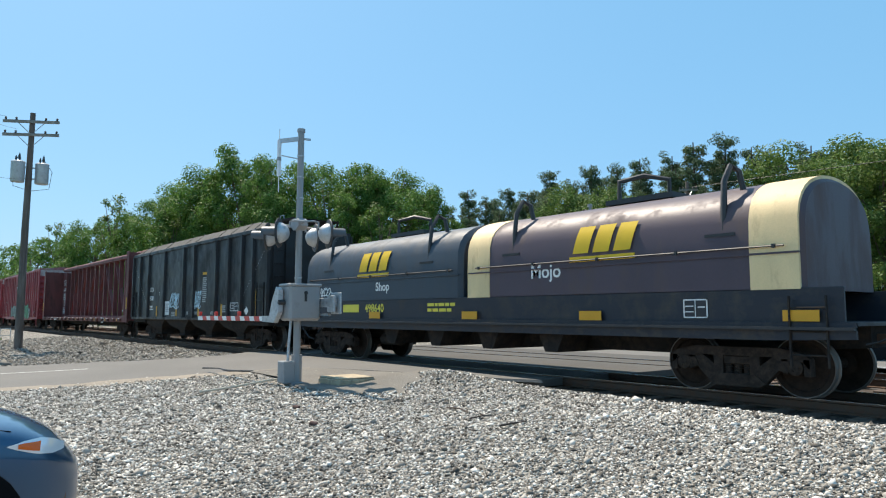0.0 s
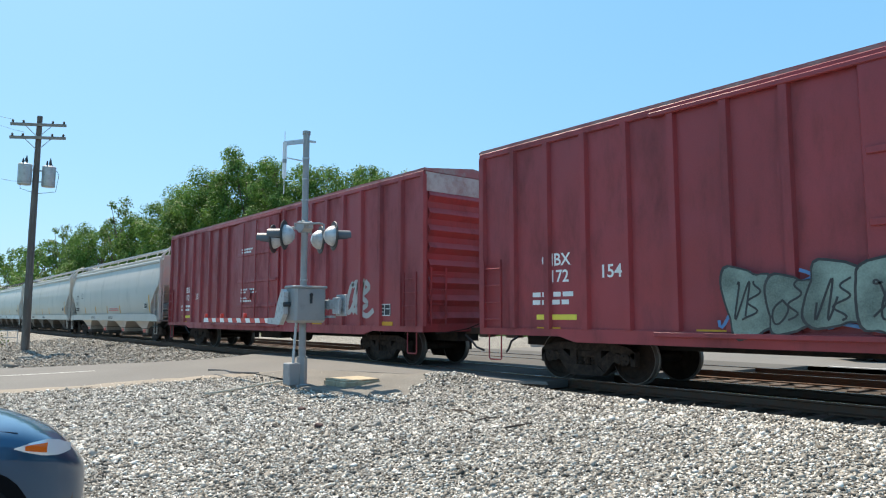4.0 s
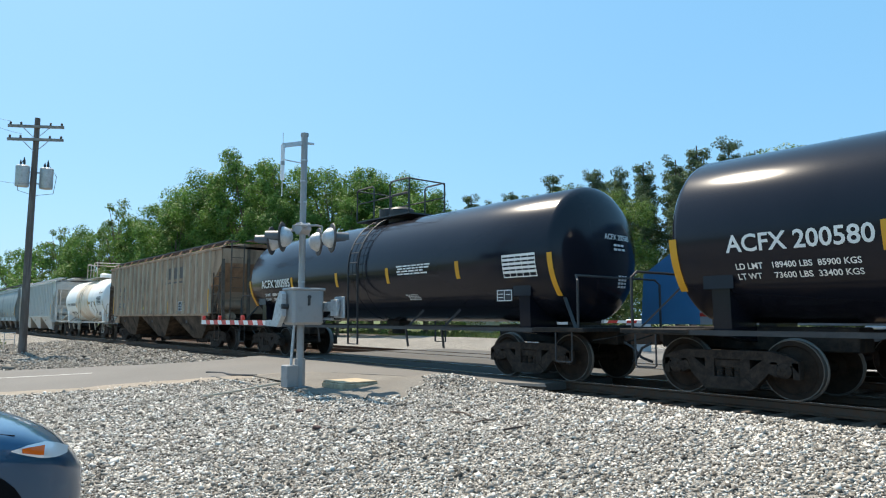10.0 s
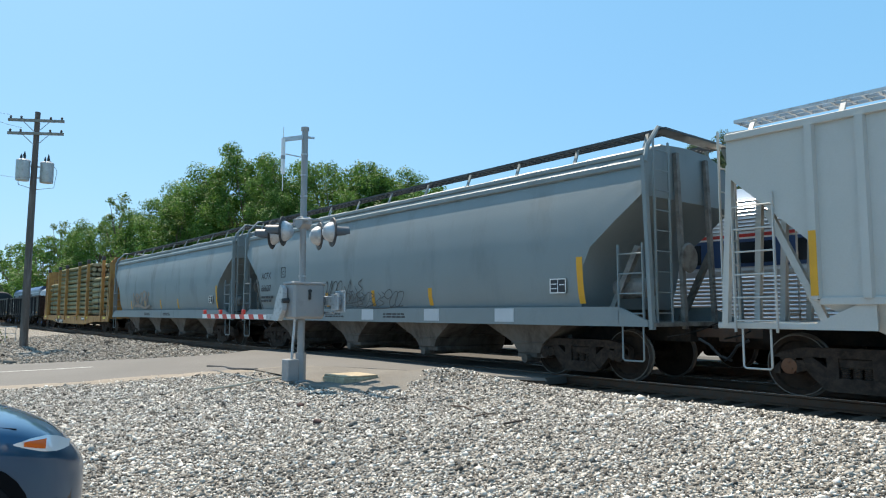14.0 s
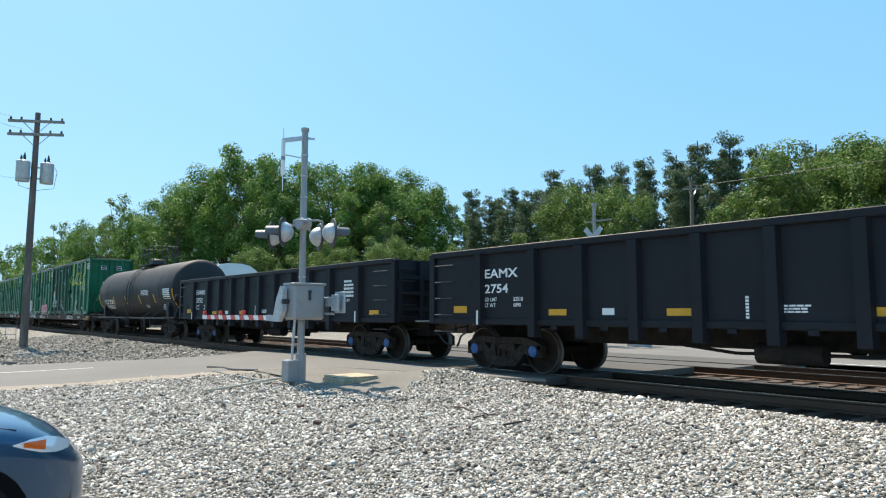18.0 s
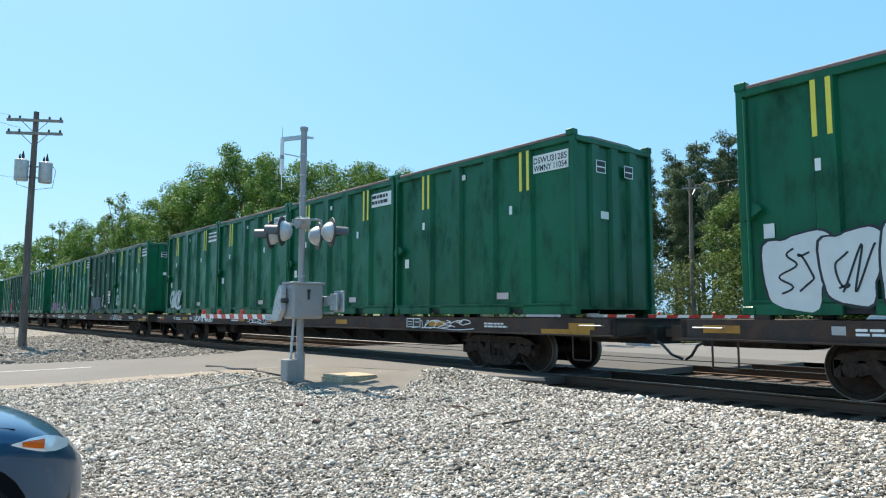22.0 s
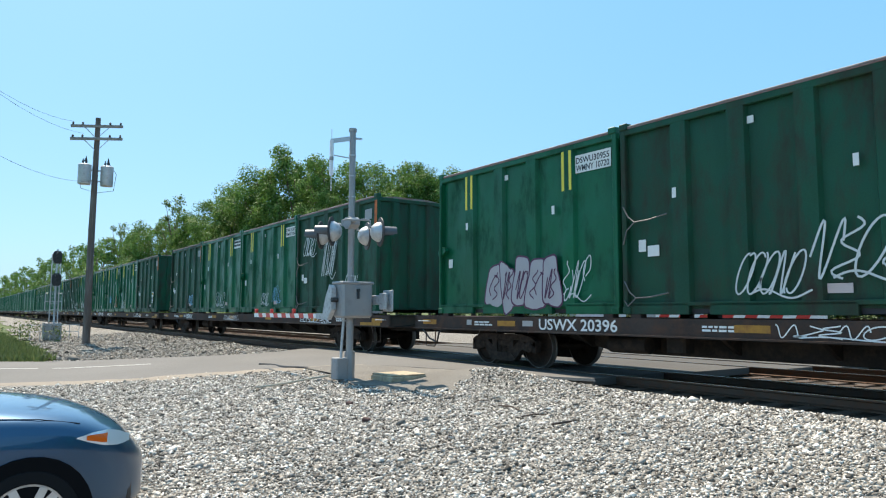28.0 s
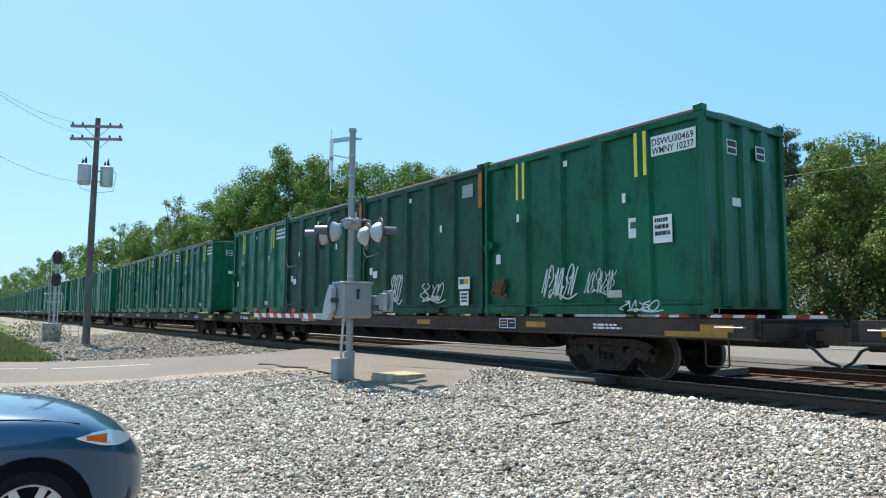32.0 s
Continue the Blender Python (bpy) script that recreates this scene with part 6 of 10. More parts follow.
    for x in (a + 3.38, cm - 1.2, cm + 1.35, b - 3.2) if extra != "white" else (-1.84, 1.41, 3.15):
        strip(x, zc - (0.67 if "PLCX" in name else 0.45), zc - (0.23 if "PLCX" in name else 0.05))
    z = zc - 0.05
    if extra == "white":
        part("painted_band", Build().lathe([(-1.79, r - 0.01), (-1.79, r + 0.004), (1.54, r + 0.004), (1.54, r - 0.01)], "x", (0, 0, zc), 48), paint("beige_band", (0.74, 0.64, 0.52), 0.5, vary=0.06, dirt=(0.60, 0.47, 0.34), amount=0.4, scale=0.6, streak=3), c, "beige painted band")
        letter(name, -4.5, 0, 2.06, 0.18, ink, c, width=2.55, wrap=round_side)
    else:
        z = zc - 0.34 if "ACFX" in name else zc - 0.65
        letter(name, a + (1.23 if "ACFX" in name else 1.45), 0, z, 0.27, ink, c, width=2.08 if "ACFX" in name else 1.84, wrap=round_side)
    if "ACFX" in name:
        one = name.endswith("580")
        for k, (p, q) in enumerate((("LD LMT", "189400 LBS  85900 KGS" if one else "188600 LBS  85550 KGS"), ("LT WT", "73600 LBS  33400 KGS" if one else "74200 LBS  33650 KGS"))):
            zz = zc - 0.60 - 0.15 * k
            letter(p, a + 1.34, 0, zz, 0.09, ink, c, wrap=round_side)
            letter(q, a + 1.9, 0, zz, 0.09, ink, c, width=1.2, wrap=round_side)
    else:
        print_rows(a + 1.5, zc - 0.72, 1.4, 0.22, 2)
    if extra != "white":
        print_rows(cm + 1.8, zc - 0.03, 1.3, 0.26, 4)
        print_rows(cm + 1.98, zc - 0.75, 0.56, 0.15, 4)
    bb = Build()
    x, zz = (b - 1.66, zc - 0.5) if extra != "white" else (3.78, 2.06)
    for k in range(6):
        sheet(bb, x, x + 0.95, zz + k * 0.085, zz + k * 0.085 + (0.05 if k else 0.02), 0.008)
    for k in range(6):
        for q in range(4):
            sheet(bb, x + k * 0.186, x + k * 0.186 + 0.02, zz + q * 0.115, zz + q * 0.115 + 0.115, 0.011)
    part("test_table", bb, ink, c, "printed test record table", smooth=False)
    chart(c, b - 2.0 if extra != "white" else 3.7, on(0, zc - 0.74) - 0.01, zc - 0.98, 0.45, 0.24)
    if "PLCX" not in name:
        up = zc + 0.28
        letter(name, 0, -0.1, up, 0.12, ink, c, end=True, width=0.92, name="end_lettering", wrap=round_head)
        bb = Build()
        for k, (ya, wd, zz) in enumerate(((0.2, 0.4, up - 0.13), (0.2, 0.45, up - 0.22), (0.38, 0.36, zc - 0.5), (0.38, 0.36, zc - 0.57), (0.38, 0.36, zc - 0.64), (0.38, 0.36, zc - 0.71))):
            for q in range(3):
                p0, p1 = ya + wd * q / 3, ya + wd * (q + 0.8) / 3
                bb.add([round_head((0, p0, zz)), round_head((0, p1, zz)), round_head((0, p1, zz + 0.045)), round_head((0, p0, zz + 0.045))], [(0, 1, 2, 3)])
        part("small_print", bb, ink, c, smooth=False)
    if extra == "white":
        letter("NITRIC ACID", 4.2, 0, 2.72, 0.10, ink, c, wrap=round_side)
        bb = Build()
        n = 26
        pr = []
        for k in range(n + 1):
            t = 2 * math.pi * k / n
            pr.append((2.84 + 0.48 * math.cos(t), 1.92 + 0.36 * math.sin(t)))
        for (xa, za), (xb, zb) in zip(pr, pr[1:]):
            bb.bar((xa, on(0, za) - 0.004, za), (xb, on(0, zb) - 0.004, zb), 0.035, 0.006)
        part("graffiti", bb, m_ink, c, "black spray-painted oval")
        plate("stain", 1.55, 2.1, on(0, 2.2), 2.12, 2.24, paint("brown_stain", (0.36, 0.24, 0.12), 0.8, vary=0.4, scale=9), c, "brown rubbed stain")
        part("placard", Build().slab([(b - 1.75, 1.5), (b - 1.6, 1.68), (b - 1.45, 1.5), (b - 1.6, 1.32)], "y", -1.40, -1.39), m_white, c, "white diamond placard")
    trucks(c, (-h + 1.75, h - 1.75))
    couplers(c, h)
    return c


# ---- gondolas ----
def gondola(right, left, number):
    c, h = car_thing("gondola_car", "black open-top steel gondola with heavy ribs", "freight car", right, left)
    mt = paint("gondola_black", (0.013, 0.014, 0.018), 0.55, vary=0.2, dirt=(0.025, 0.024, 0.026), amount=0.25, scale=0.8, spec=0.22)
    w = 1.48
    b = Build()
    for s in (-1, 1):
        part("side", Build().box(-h + 0.1, h - 0.1, s * w - 0.03, s * w + 0.03, 1.05, 2.56), mt, c)
        part("top_chord", Build().box(-h + 0.05, h - 0.05, s * (w + 0.02) - 0.09, s * (w + 0.02) + 0.09, 2.50, 2.63, 0.015), mt, c)
        part("bottom_chord", Build().box(-h + 0.1, h - 0.1, s * (w + 0.03) - 0.05, s * (w + 0.03) + 0.05, 1.0, 1.12, 0.01), mt, c)
        part("end_wall", Build().box(min(s * (h - 0.15), s * (h - 0.05)), max(s * (h - 0.15), s * (h - 0.05)), -w, w, 1.05, 2.6), mt, c)
        e = Build()
        for z in (1.35, 1.75, 2.15):
            e.box(min(s * (h - 0.05), s * (h + 0.07)), max(s * (h - 0.05), s * (h + 0.07)), -w, w, z - 0.05, z + 0.05)
        for yy in (-1.42, -0.75, 0.75, 1.42):
            e.box(min(s * (h - 0.05), s * (h + 0.08)), max(s * (h - 0.05), s * (h + 0.08)), yy - 0.06, yy + 0.06, 1.05, 2.58)
        part("end_ribs", e, mt, c)
        part("end_platform", Build().box(min(s * h, s * (h + 0.3)), max(s * h, s * (h + 0.3)), -0.9, 1.4, 1.02, 1.06), m_galv, c)
        ladder(c, s * (h - 0.55), -w - 0.13, 0.65, 2.5, 5, m_gunmetal, 0.62, rail=False)
        ladder(c, s * (h + 0.12), -1.2, 1.0, 2.5, 5, m_black, 0.45, "y", rail=False)
        part("corner_post", Build().box(min(s * (h - 0.16), s * (h + 0.02)), max(s * (h - 0.16), s * (h + 0.02)), -w - 0.1, -w + 0.05, 1.0, 2.6, 0.015), mt, c)
    part("floor", Build().box(-h + 0.1, h - 0.1, -w, w, 1.02, 1.08), mt, c)
    n = 11
    for k, x in enumerate((-6.25, -4.69, -3.5, -2.33, -1.15, 0.02, 1.2, 2.37, 3.54, 4.73, 6.25)):
        for s in (-1, 1):
            lo = 0.78 if 0 < k < n - 1 else 0.98
            part("rib", Build().slab([(x - 0.13, s * w), (x + 0.13, s * w), (x + 0.09, s * (w + 0.15)), (x - 0.09, s * (w + 0.15))], "z", lo, 2.5), mt, c)
            if 0 < k < n - 1:
                part("lading_loop", Build().box(x + 0.45, x + 0.6, s * (w + 0.05) - 0.03, s * (w + 0.05) + 0.03, 0.93, 1.02), mt, c)
    part("centre_sill", Build().box(-h + 0.2, h - 0.2, -0.3, 0.3, 0.65, 1.02), m_black, c)
    part("brake_gear", Build().cyl((-0.6, -0.8, 0.62), (0.4, -0.8, 0.62), 0.16).box(1.3, 1.9, -0.95, -0.6, 0.5, 0.8, 0.03).tube([(-2, -0.7, 0.7), (-1, -0.75, 0.6), (2.5, -0.7, 0.65)], 0.03), m_black, c)
    part("brake_wheel", Build().lathe([(0.0, 0.24), (0.03, 0.27), (0.06, 0.24)], "x", (h + 0.12, -0.1, 1.95), 18), m_gunmetal, c)
    y = -w - 0.031
    xs = -h + 1.7
    xs += 0.12
    letter("EAMX", xs, y, 1.98, 0.19, m_white, c, width=0.98)
    letter(number, xs, y, 1.66, 0.19, m_white, c, width=0.7)
    for k, (p, q) in enumerate((("LD LMT", "22510"), ("LT WT", "6090"))):
        letter(p, xs, y, 1.49 - 0.12 * k, 0.08, m_white, c)
        letter(q, xs + 0.85, y, 1.49 - 0.12 * k, 0.08, m_white, c)
    rng = random.Random(3)
    bars(h - 2.5, y, 2.15, 0.5, 0.5, 5, m_white, c, rng)
    letter("CU FT", h - 2.5, y, 1.55, 0.08, m_white, c)
    for x in (-h + 0.8, -h + 3.63, -h + 6.2, 1.12, 3.9, h - 1.2):
        plate("marker", x, x + 0.44, y, 1.2 if x > -7 else 1.25, 1.32 if x > -7 else 1.4, m_yellow, c, "yellow reflective strip")
    plate("notice", -h + 4.9, -h + 5.16, y, 1.21, 1.33, m_white, c)
    for k in range(7):
        plate("stencil_mark", -0.42, -0.37, y, 1.16 + 0.05 * k, 1.195 + 0.05 * k, m_white, c)
    bars(0.12, y, 1.36, 0.4, 0.13, 3, m_white, c, rng)
    for x in (-h + 1.68, h - 1.74):
        plate("jacking_label", x, x + 0.05, -w - 0.155, 1.0, 1.3, m_white, c, "white vertical jacking label")
    trucks(c, (-h + 1.9, h - 1.9), cap="blue")
    couplers(c, h)
    return c


# ---- bulkhead flat with poles ----
m_tan = paint("mustard_paint", (0.42, 0.22, 0.055), 0.6, vary=0.15, dirt=(0.22, 0.10, 0.045), amount=0.5, scale=1.5, streak=3)


def log_flat(right, left):
    c, h = car_thing("bulkhead_flat_car", "mustard yellow bulkhead flat car with side stakes", "freight car", right, left)
    part("deck", Build().box(-h, h, -1.38, 1.38, 0.88, 1.0), m_tan, c)
    for s in (-1, 1):
        part("side_sill", Build().slab([(-h, 0.72), (-h, 1.03), (h, 1.03), (h, 0.72), (h - 3.6, 0.66), (h - 6.0, 0.48), (-h + 6.0, 0.48), (-h + 3.6, 0.66)], "y", s * 1.38 - 0.03, s * 1.38 + 0.03), m_tan, c)
        x = s * (h - 0.3)
        bk = Build()
        pts = [(-1.38, 1.0), (1.38, 1.0), (1.38, 4.05), (1.05, 4.42), (-1.05, 4.42), (-1.38, 4.05)]
        bk.slab(pts, "x", x - 0.05, x + 0.05)
        for q in (-1.34, 1.34):
            bk.slab([(x - 0.05, 4.1), (x + 0.05, 4.1), (x + s * 0.3, 1.0), (x - s * 0.35, 1.0)], "y", q - 0.04, q + 0.04)
        for yy in (-0.7, 0, 0.7):
            bk.box(min(x, x + s * 0.2), max(x, x + s * 0.2), yy - 0.06, yy + 0.06, 1.0, 4.3)
        o = part("bulkhead", bk, m_tan, c, "mustard yellow end bulkhead")
        scrawl(x - 0.28, -1.39, 1.3, 0.5, 0.3, m_ink, c, 50, 0.02, 3)
    part("centre_sill", Build().slab([(-h + 0.3, 0.7), (-h + 0.3, 0.95), (h - 0.3, 0.95), (h - 0.3, 0.7), (h - 4, 0.45), (-h + 4, 0.45)], "y", -0.3, 0.3), m_black, c)
    for x in (-8.4, -4.4, -1.95, 1.9, 4.4, 8.2):
        for s in (-1, 1):
            o = part("stake", Build().slab([(x - 0.12, 0.72), (x - 0.09, 4.3), (x + 0.09, 4.3), (x + 0.12, 0.72)], "y", min(s * 1.30, s * 1.46), max(s * 1.30, s * 1.46)), m_tan, c, "mustard yellow side stake")
            part("stake_cap", Build().box(x - 0.1, x + 0.1, min(s * 1.29, s * 1.47), max(s * 1.29, s * 1.47), 4.3, 4.56, 0.02), m_gunmetal, o, "black stake top")
    for x in (-h + 0.6, -h + 5.6, -1.0, 1.6, h - 6.2, h - 1.2, 4.3):
        plate("marker", x, x + 0.5, -1.412, 0.86, 0.97, m_lemon, c, "yellow reflective strip")
    part("number_panel", Build().slab([(-5.15, 0.62), (-3.9, 0.50), (-2.45, 0.50), (-2.45, 0.74), (-5.15, 0.80)], "y", -1.418, -1.412), m_ink, c, "black number panel", smooth=False)
    letter("TTKX", -4.95, -1.422, 0.63, 0.14, m_white, c, width=0.56)
    letter("82507", -3.6, -1.422, 0.52, 0.21, m_white, c, width=1.08)
    letter("TH71L", 1.2, -1.412, 0.78, 0.12, m_ink, c)
    plate("emblem_panel", 3.2, 4.1, -1.412, 0.74, 0.95, m_ink, c, "black emblem panel")
    for q in (3.3, 3.55, 3.8):
        plate("emblem_bar", q, q + 0.2, -1.42, 0.79, 0.90, m_white, c)
    bars(-h + 6.2, -1.412, 0.95, 0.7, 0.18, 2, m_ink, c, random.Random(1))
    trucks(c, (-h + 2.1, h - 2.1))
    couplers(c, h)
    return c


def pole_bundle(u0, u1, ends, rows, per, seed, label, stagger=0.5):
    """Treated timber poles, lying in rows; u0..u1 along the train."""
    mid = (u0 + u1) / 2
    t = thing("pole_bundle", label, "timber poles", (mid, 0, 0), "bundles of poles on the flat car")
    MOVERS.append((t, mid))
    rng = random.Random(seed)
    mats = [paint("treated_pole", (0.20, 0.185, 0.095), 0.8, vary=0.25, dirt=(0.11, 0.11, 0.06), amount=0.5, scale=1.5), paint("pale_pole", (0.30, 0.27, 0.15), 0.8, vary=0.2, dirt=(0.16, 0.15, 0.08), amount=0.45, scale=1.5)]
    m_cut = paint("cut_pole_end", (0.34, 0.28, 0.17), 0.85, vary=0.2, scale=8.0)
    for r in range(rows):
        for k in range(per):
            rad = 0.5 * 2.50 / per * rng.uniform(0.9, 1.0)
            y = -1.25 + 2.5 * (k + 0.5) / per + (0.06 if r % 2 else -0.06) * (1 if 0 < k < per - 1 else 0)
            z = 1.10 + rad + r * ends
            a, b = u0 - mid + rng.uniform(0, stagger), u1 - mid - rng.uniform(0, stagger)
            if y > 0.9 and r > 0 and r < rows - 1 and k not in (0, 1, per - 1):
                continue
            rr = (rad, rad * rng.uniform(0.86, 0.95))
            wob = rng.uniform(-0.04, 0.04)
            n = 12
            rings = []
            for i in range(6):
                u = i / 5
                x = a + (b - a) * u
                R = rr[0] + (rr[1] - rr[0]) * u
                dz = wob * math.sin(3.14 * u)
                rings.append([(x, y + R * math.cos(2 * math.pi * q / n), z + dz + R * math.sin(2 * math.pi * q / n)) for q in range(n)])
            o = part("pole", Build().rings(rings, cap=False), mats[rng.randrange(2)], t)
            e = Build()
            for ring_i, dx in ((0, -0.002), (5, 0.002)):
                rg = [(p[0] + dx, p[1], p[2]) for p in rings[ring_i]]
                e.add(rg, [tuple(range(n))])
            part("cut_end", e, m_cut, o)
    top = 1.16 + rad + rows * ends
    for u in (0.3, 0.7) if u1 - u0 > 6 else (0.5,):
        x = u0 - mid + (u1 - u0) * u
        part("strap", Build().tube([(x, -1.31, 1.1), (x, -1.33, (1.1 + top) / 2), (x, -1.27, top), (x, 0, top + 0.08), (x, 1.27, top), (x, 1.31, 1.1)], 0.012, 5), m_gunmetal, t)
    part("dunnage", Build().box(u0 - mid + 0.8, u0 - mid + 1.0, -1.25, 1.25, 1.0, 1.10).box(u1 - mid - 1.0, u1 - mid - 0.8, -1.25, 1.25, 1.0, 1.10), m_tie, t)
    return t


# ---- container flats ----
m_flat = paint("flat_car_brown", (0.060, 0.046, 0.040), 0.8, vary=0.3, spec=0.2, dirt=(0.105, 0.058, 0.04), amount=0.5, scale=1.2)


def container_flat(right, seed):
    """Built once, and copied; the reporting marks are added afterwards."""
    left = right - 25.85
    c, h = car_thing("container_flat_car", "long brown-black flat car carrying green containers", "freight car", right, left, "container flat cars")
    for s in (-1, 1):
        part("side_sill", Build().slab([(-h, 0.80), (-h, 1.13), (h, 1.13), (h, 0.80)], "y", s * 1.33 - 0.03, s * 1.33 + 0.03), m_flat, c)
        part("sill_flange", Build().box(-h, h, min(s * 1.36, s * 1.44), max(s * 1.36, s * 1.44), 0.80, 0.83), m_flat, c)
    part("deck", Build().box(-h, h, -1.33, 1.33, 1.06, 1.12), m_flat, c)
    part("centre_sill", Build().slab([(-h + 0.2, 0.72), (-h + 0.2, 1.06), (h - 0.2, 1.06), (h - 0.2, 0.72), (h - 4.6, 0.70), (h - 6.0, 0.42), (-h + 6.0, 0.42), (-h + 4.6, 0.70)], "y", -0.32, 0.32), m_black, c)
    for k in range(10):
        x = -h + 5.4 + k * (2 * h - 10.8) / 9
        part("cross_bearer", Build().slab([(-1.3, 1.05), (1.3, 1.05), (0.35, 0.5), (-0.35, 0.5)], "x", x - 0.04, x + 0.04), m_black, c)
    for k in range(4):
        for q in (0.25, 5.6):
            for s in (-1, 1):
                part("pedestal", Build().box(h - 0.95 - 6.0 * k - q - 0.12, h - 0.95 - 6.0 * k - q + 0.12, s * 1.2 - 0.09, s * 1.2 + 0.09, 1.12, 1.2, 0.01), m_flat, c)
    for s in (-1, 1):
        part("end_sill", Build().box(min(s * (h - 0.12), s * h), max(s * (h - 0.12), s * h), -1.36, 1.36, 0.78, 1.13, 0.01), m_flat, c)
        stirrup(c, s * (h - 0.75), -1.36, m_flat, 0.8, 0.36, 0.42)
        part("grab_iron", Build().tube([(s * (h - 0.5) - 0.25, -1.36, 1.0), (s * (h - 0.5) - 0.25, -1.42, 1.0), (s * (h - 0.5) + 0.25, -1.42, 1.0), (s * (h - 0.5) + 0.25, -1.36, 1.0)], 0.012, 5), m_galv, c)
        part("draft_pocket", Build().box(min(s * (h - 1.6), s * (h + 0.2)), max(s * (h - 1.6), s * (h + 0.2)), -0.4, 0.4, 0.66, 1.0, 0.03), m_black, c)
    rng = random.Random(seed)
    m_or = paint("orange_strip", (0.45, 0.22, 0.03), 0.7, dirt=(0.2, 0.09, 0.04), amount=0.4)
    for x in (-h + 0.7, -h + 3.75, -h + 9.6, -0.8, 3.6, 7.9, h - 0.75):
        plate("marker", x - 0.3, x + 0.3, -1.362, 0.92, 1.04, m_or, c, "worn orange reflective strip")
    plate("edge_strip", h - 1.75, h - 0.55, -1.366, 0.81, 0.92, m_or, c, "worn yellow edge strip")
    for x, ww in ((-h + 2.3, 0.18), (-h + 4.3, 0.32)):
        plate("label_plate", x, x + ww, -1.362, 0.93, 1.05, flat_paint("worn_grey_label", (0.42, 0.41, 0.40)), c)
    chart(c, h - 6.2, -1.368, 0.88, 0.55, 0.22)
    for x in (-h + 2.6, h - 3.4, -4.2):
        bars(x, -1.362, 1.02, 0.7, 0.12, 2, m_white, c, rng)
    part("air_tank", Build().cyl((-6.6, -0.8, 0.62), (-5.7, -0.8, 0.62), 0.17), m_black, c)
    part("brake_valve", Build().box(-5.2, -4.8, -1.0, -0.7, 0.5, 0.8, 0.03), m_black, c)
    trucks(c, (-h + 3.3, h - 3.3))
    couplers(c, h, 0.86)
    return c


m_green = paint("container_green", (0.006, 0.112, 0.052), 0.32, vary=0.25, dirt=(0.006, 0.045, 0.025), amount=0.4, scale=0.8, streak=2.5, spec=0.28, dent=1.1)
m_green2 = paint("older_green", (0.009, 0.07, 0.038), 0.48, vary=0.3, spec=0.28, dent=1.3, dirt=(0.042, 0.033, 0.026), amount=0.45, scale=0.9, streak=3)
m_cover = paint("faded_red_cover", (0.28, 0.14, 0.12), 0.8, dirt=(0.3, 0.27, 0.25), amount=0.5, scale=2.0)
LONG, CH = 5.84, 3.50


RIBS = (-1.68, -0.59, 0.53, 1.64)


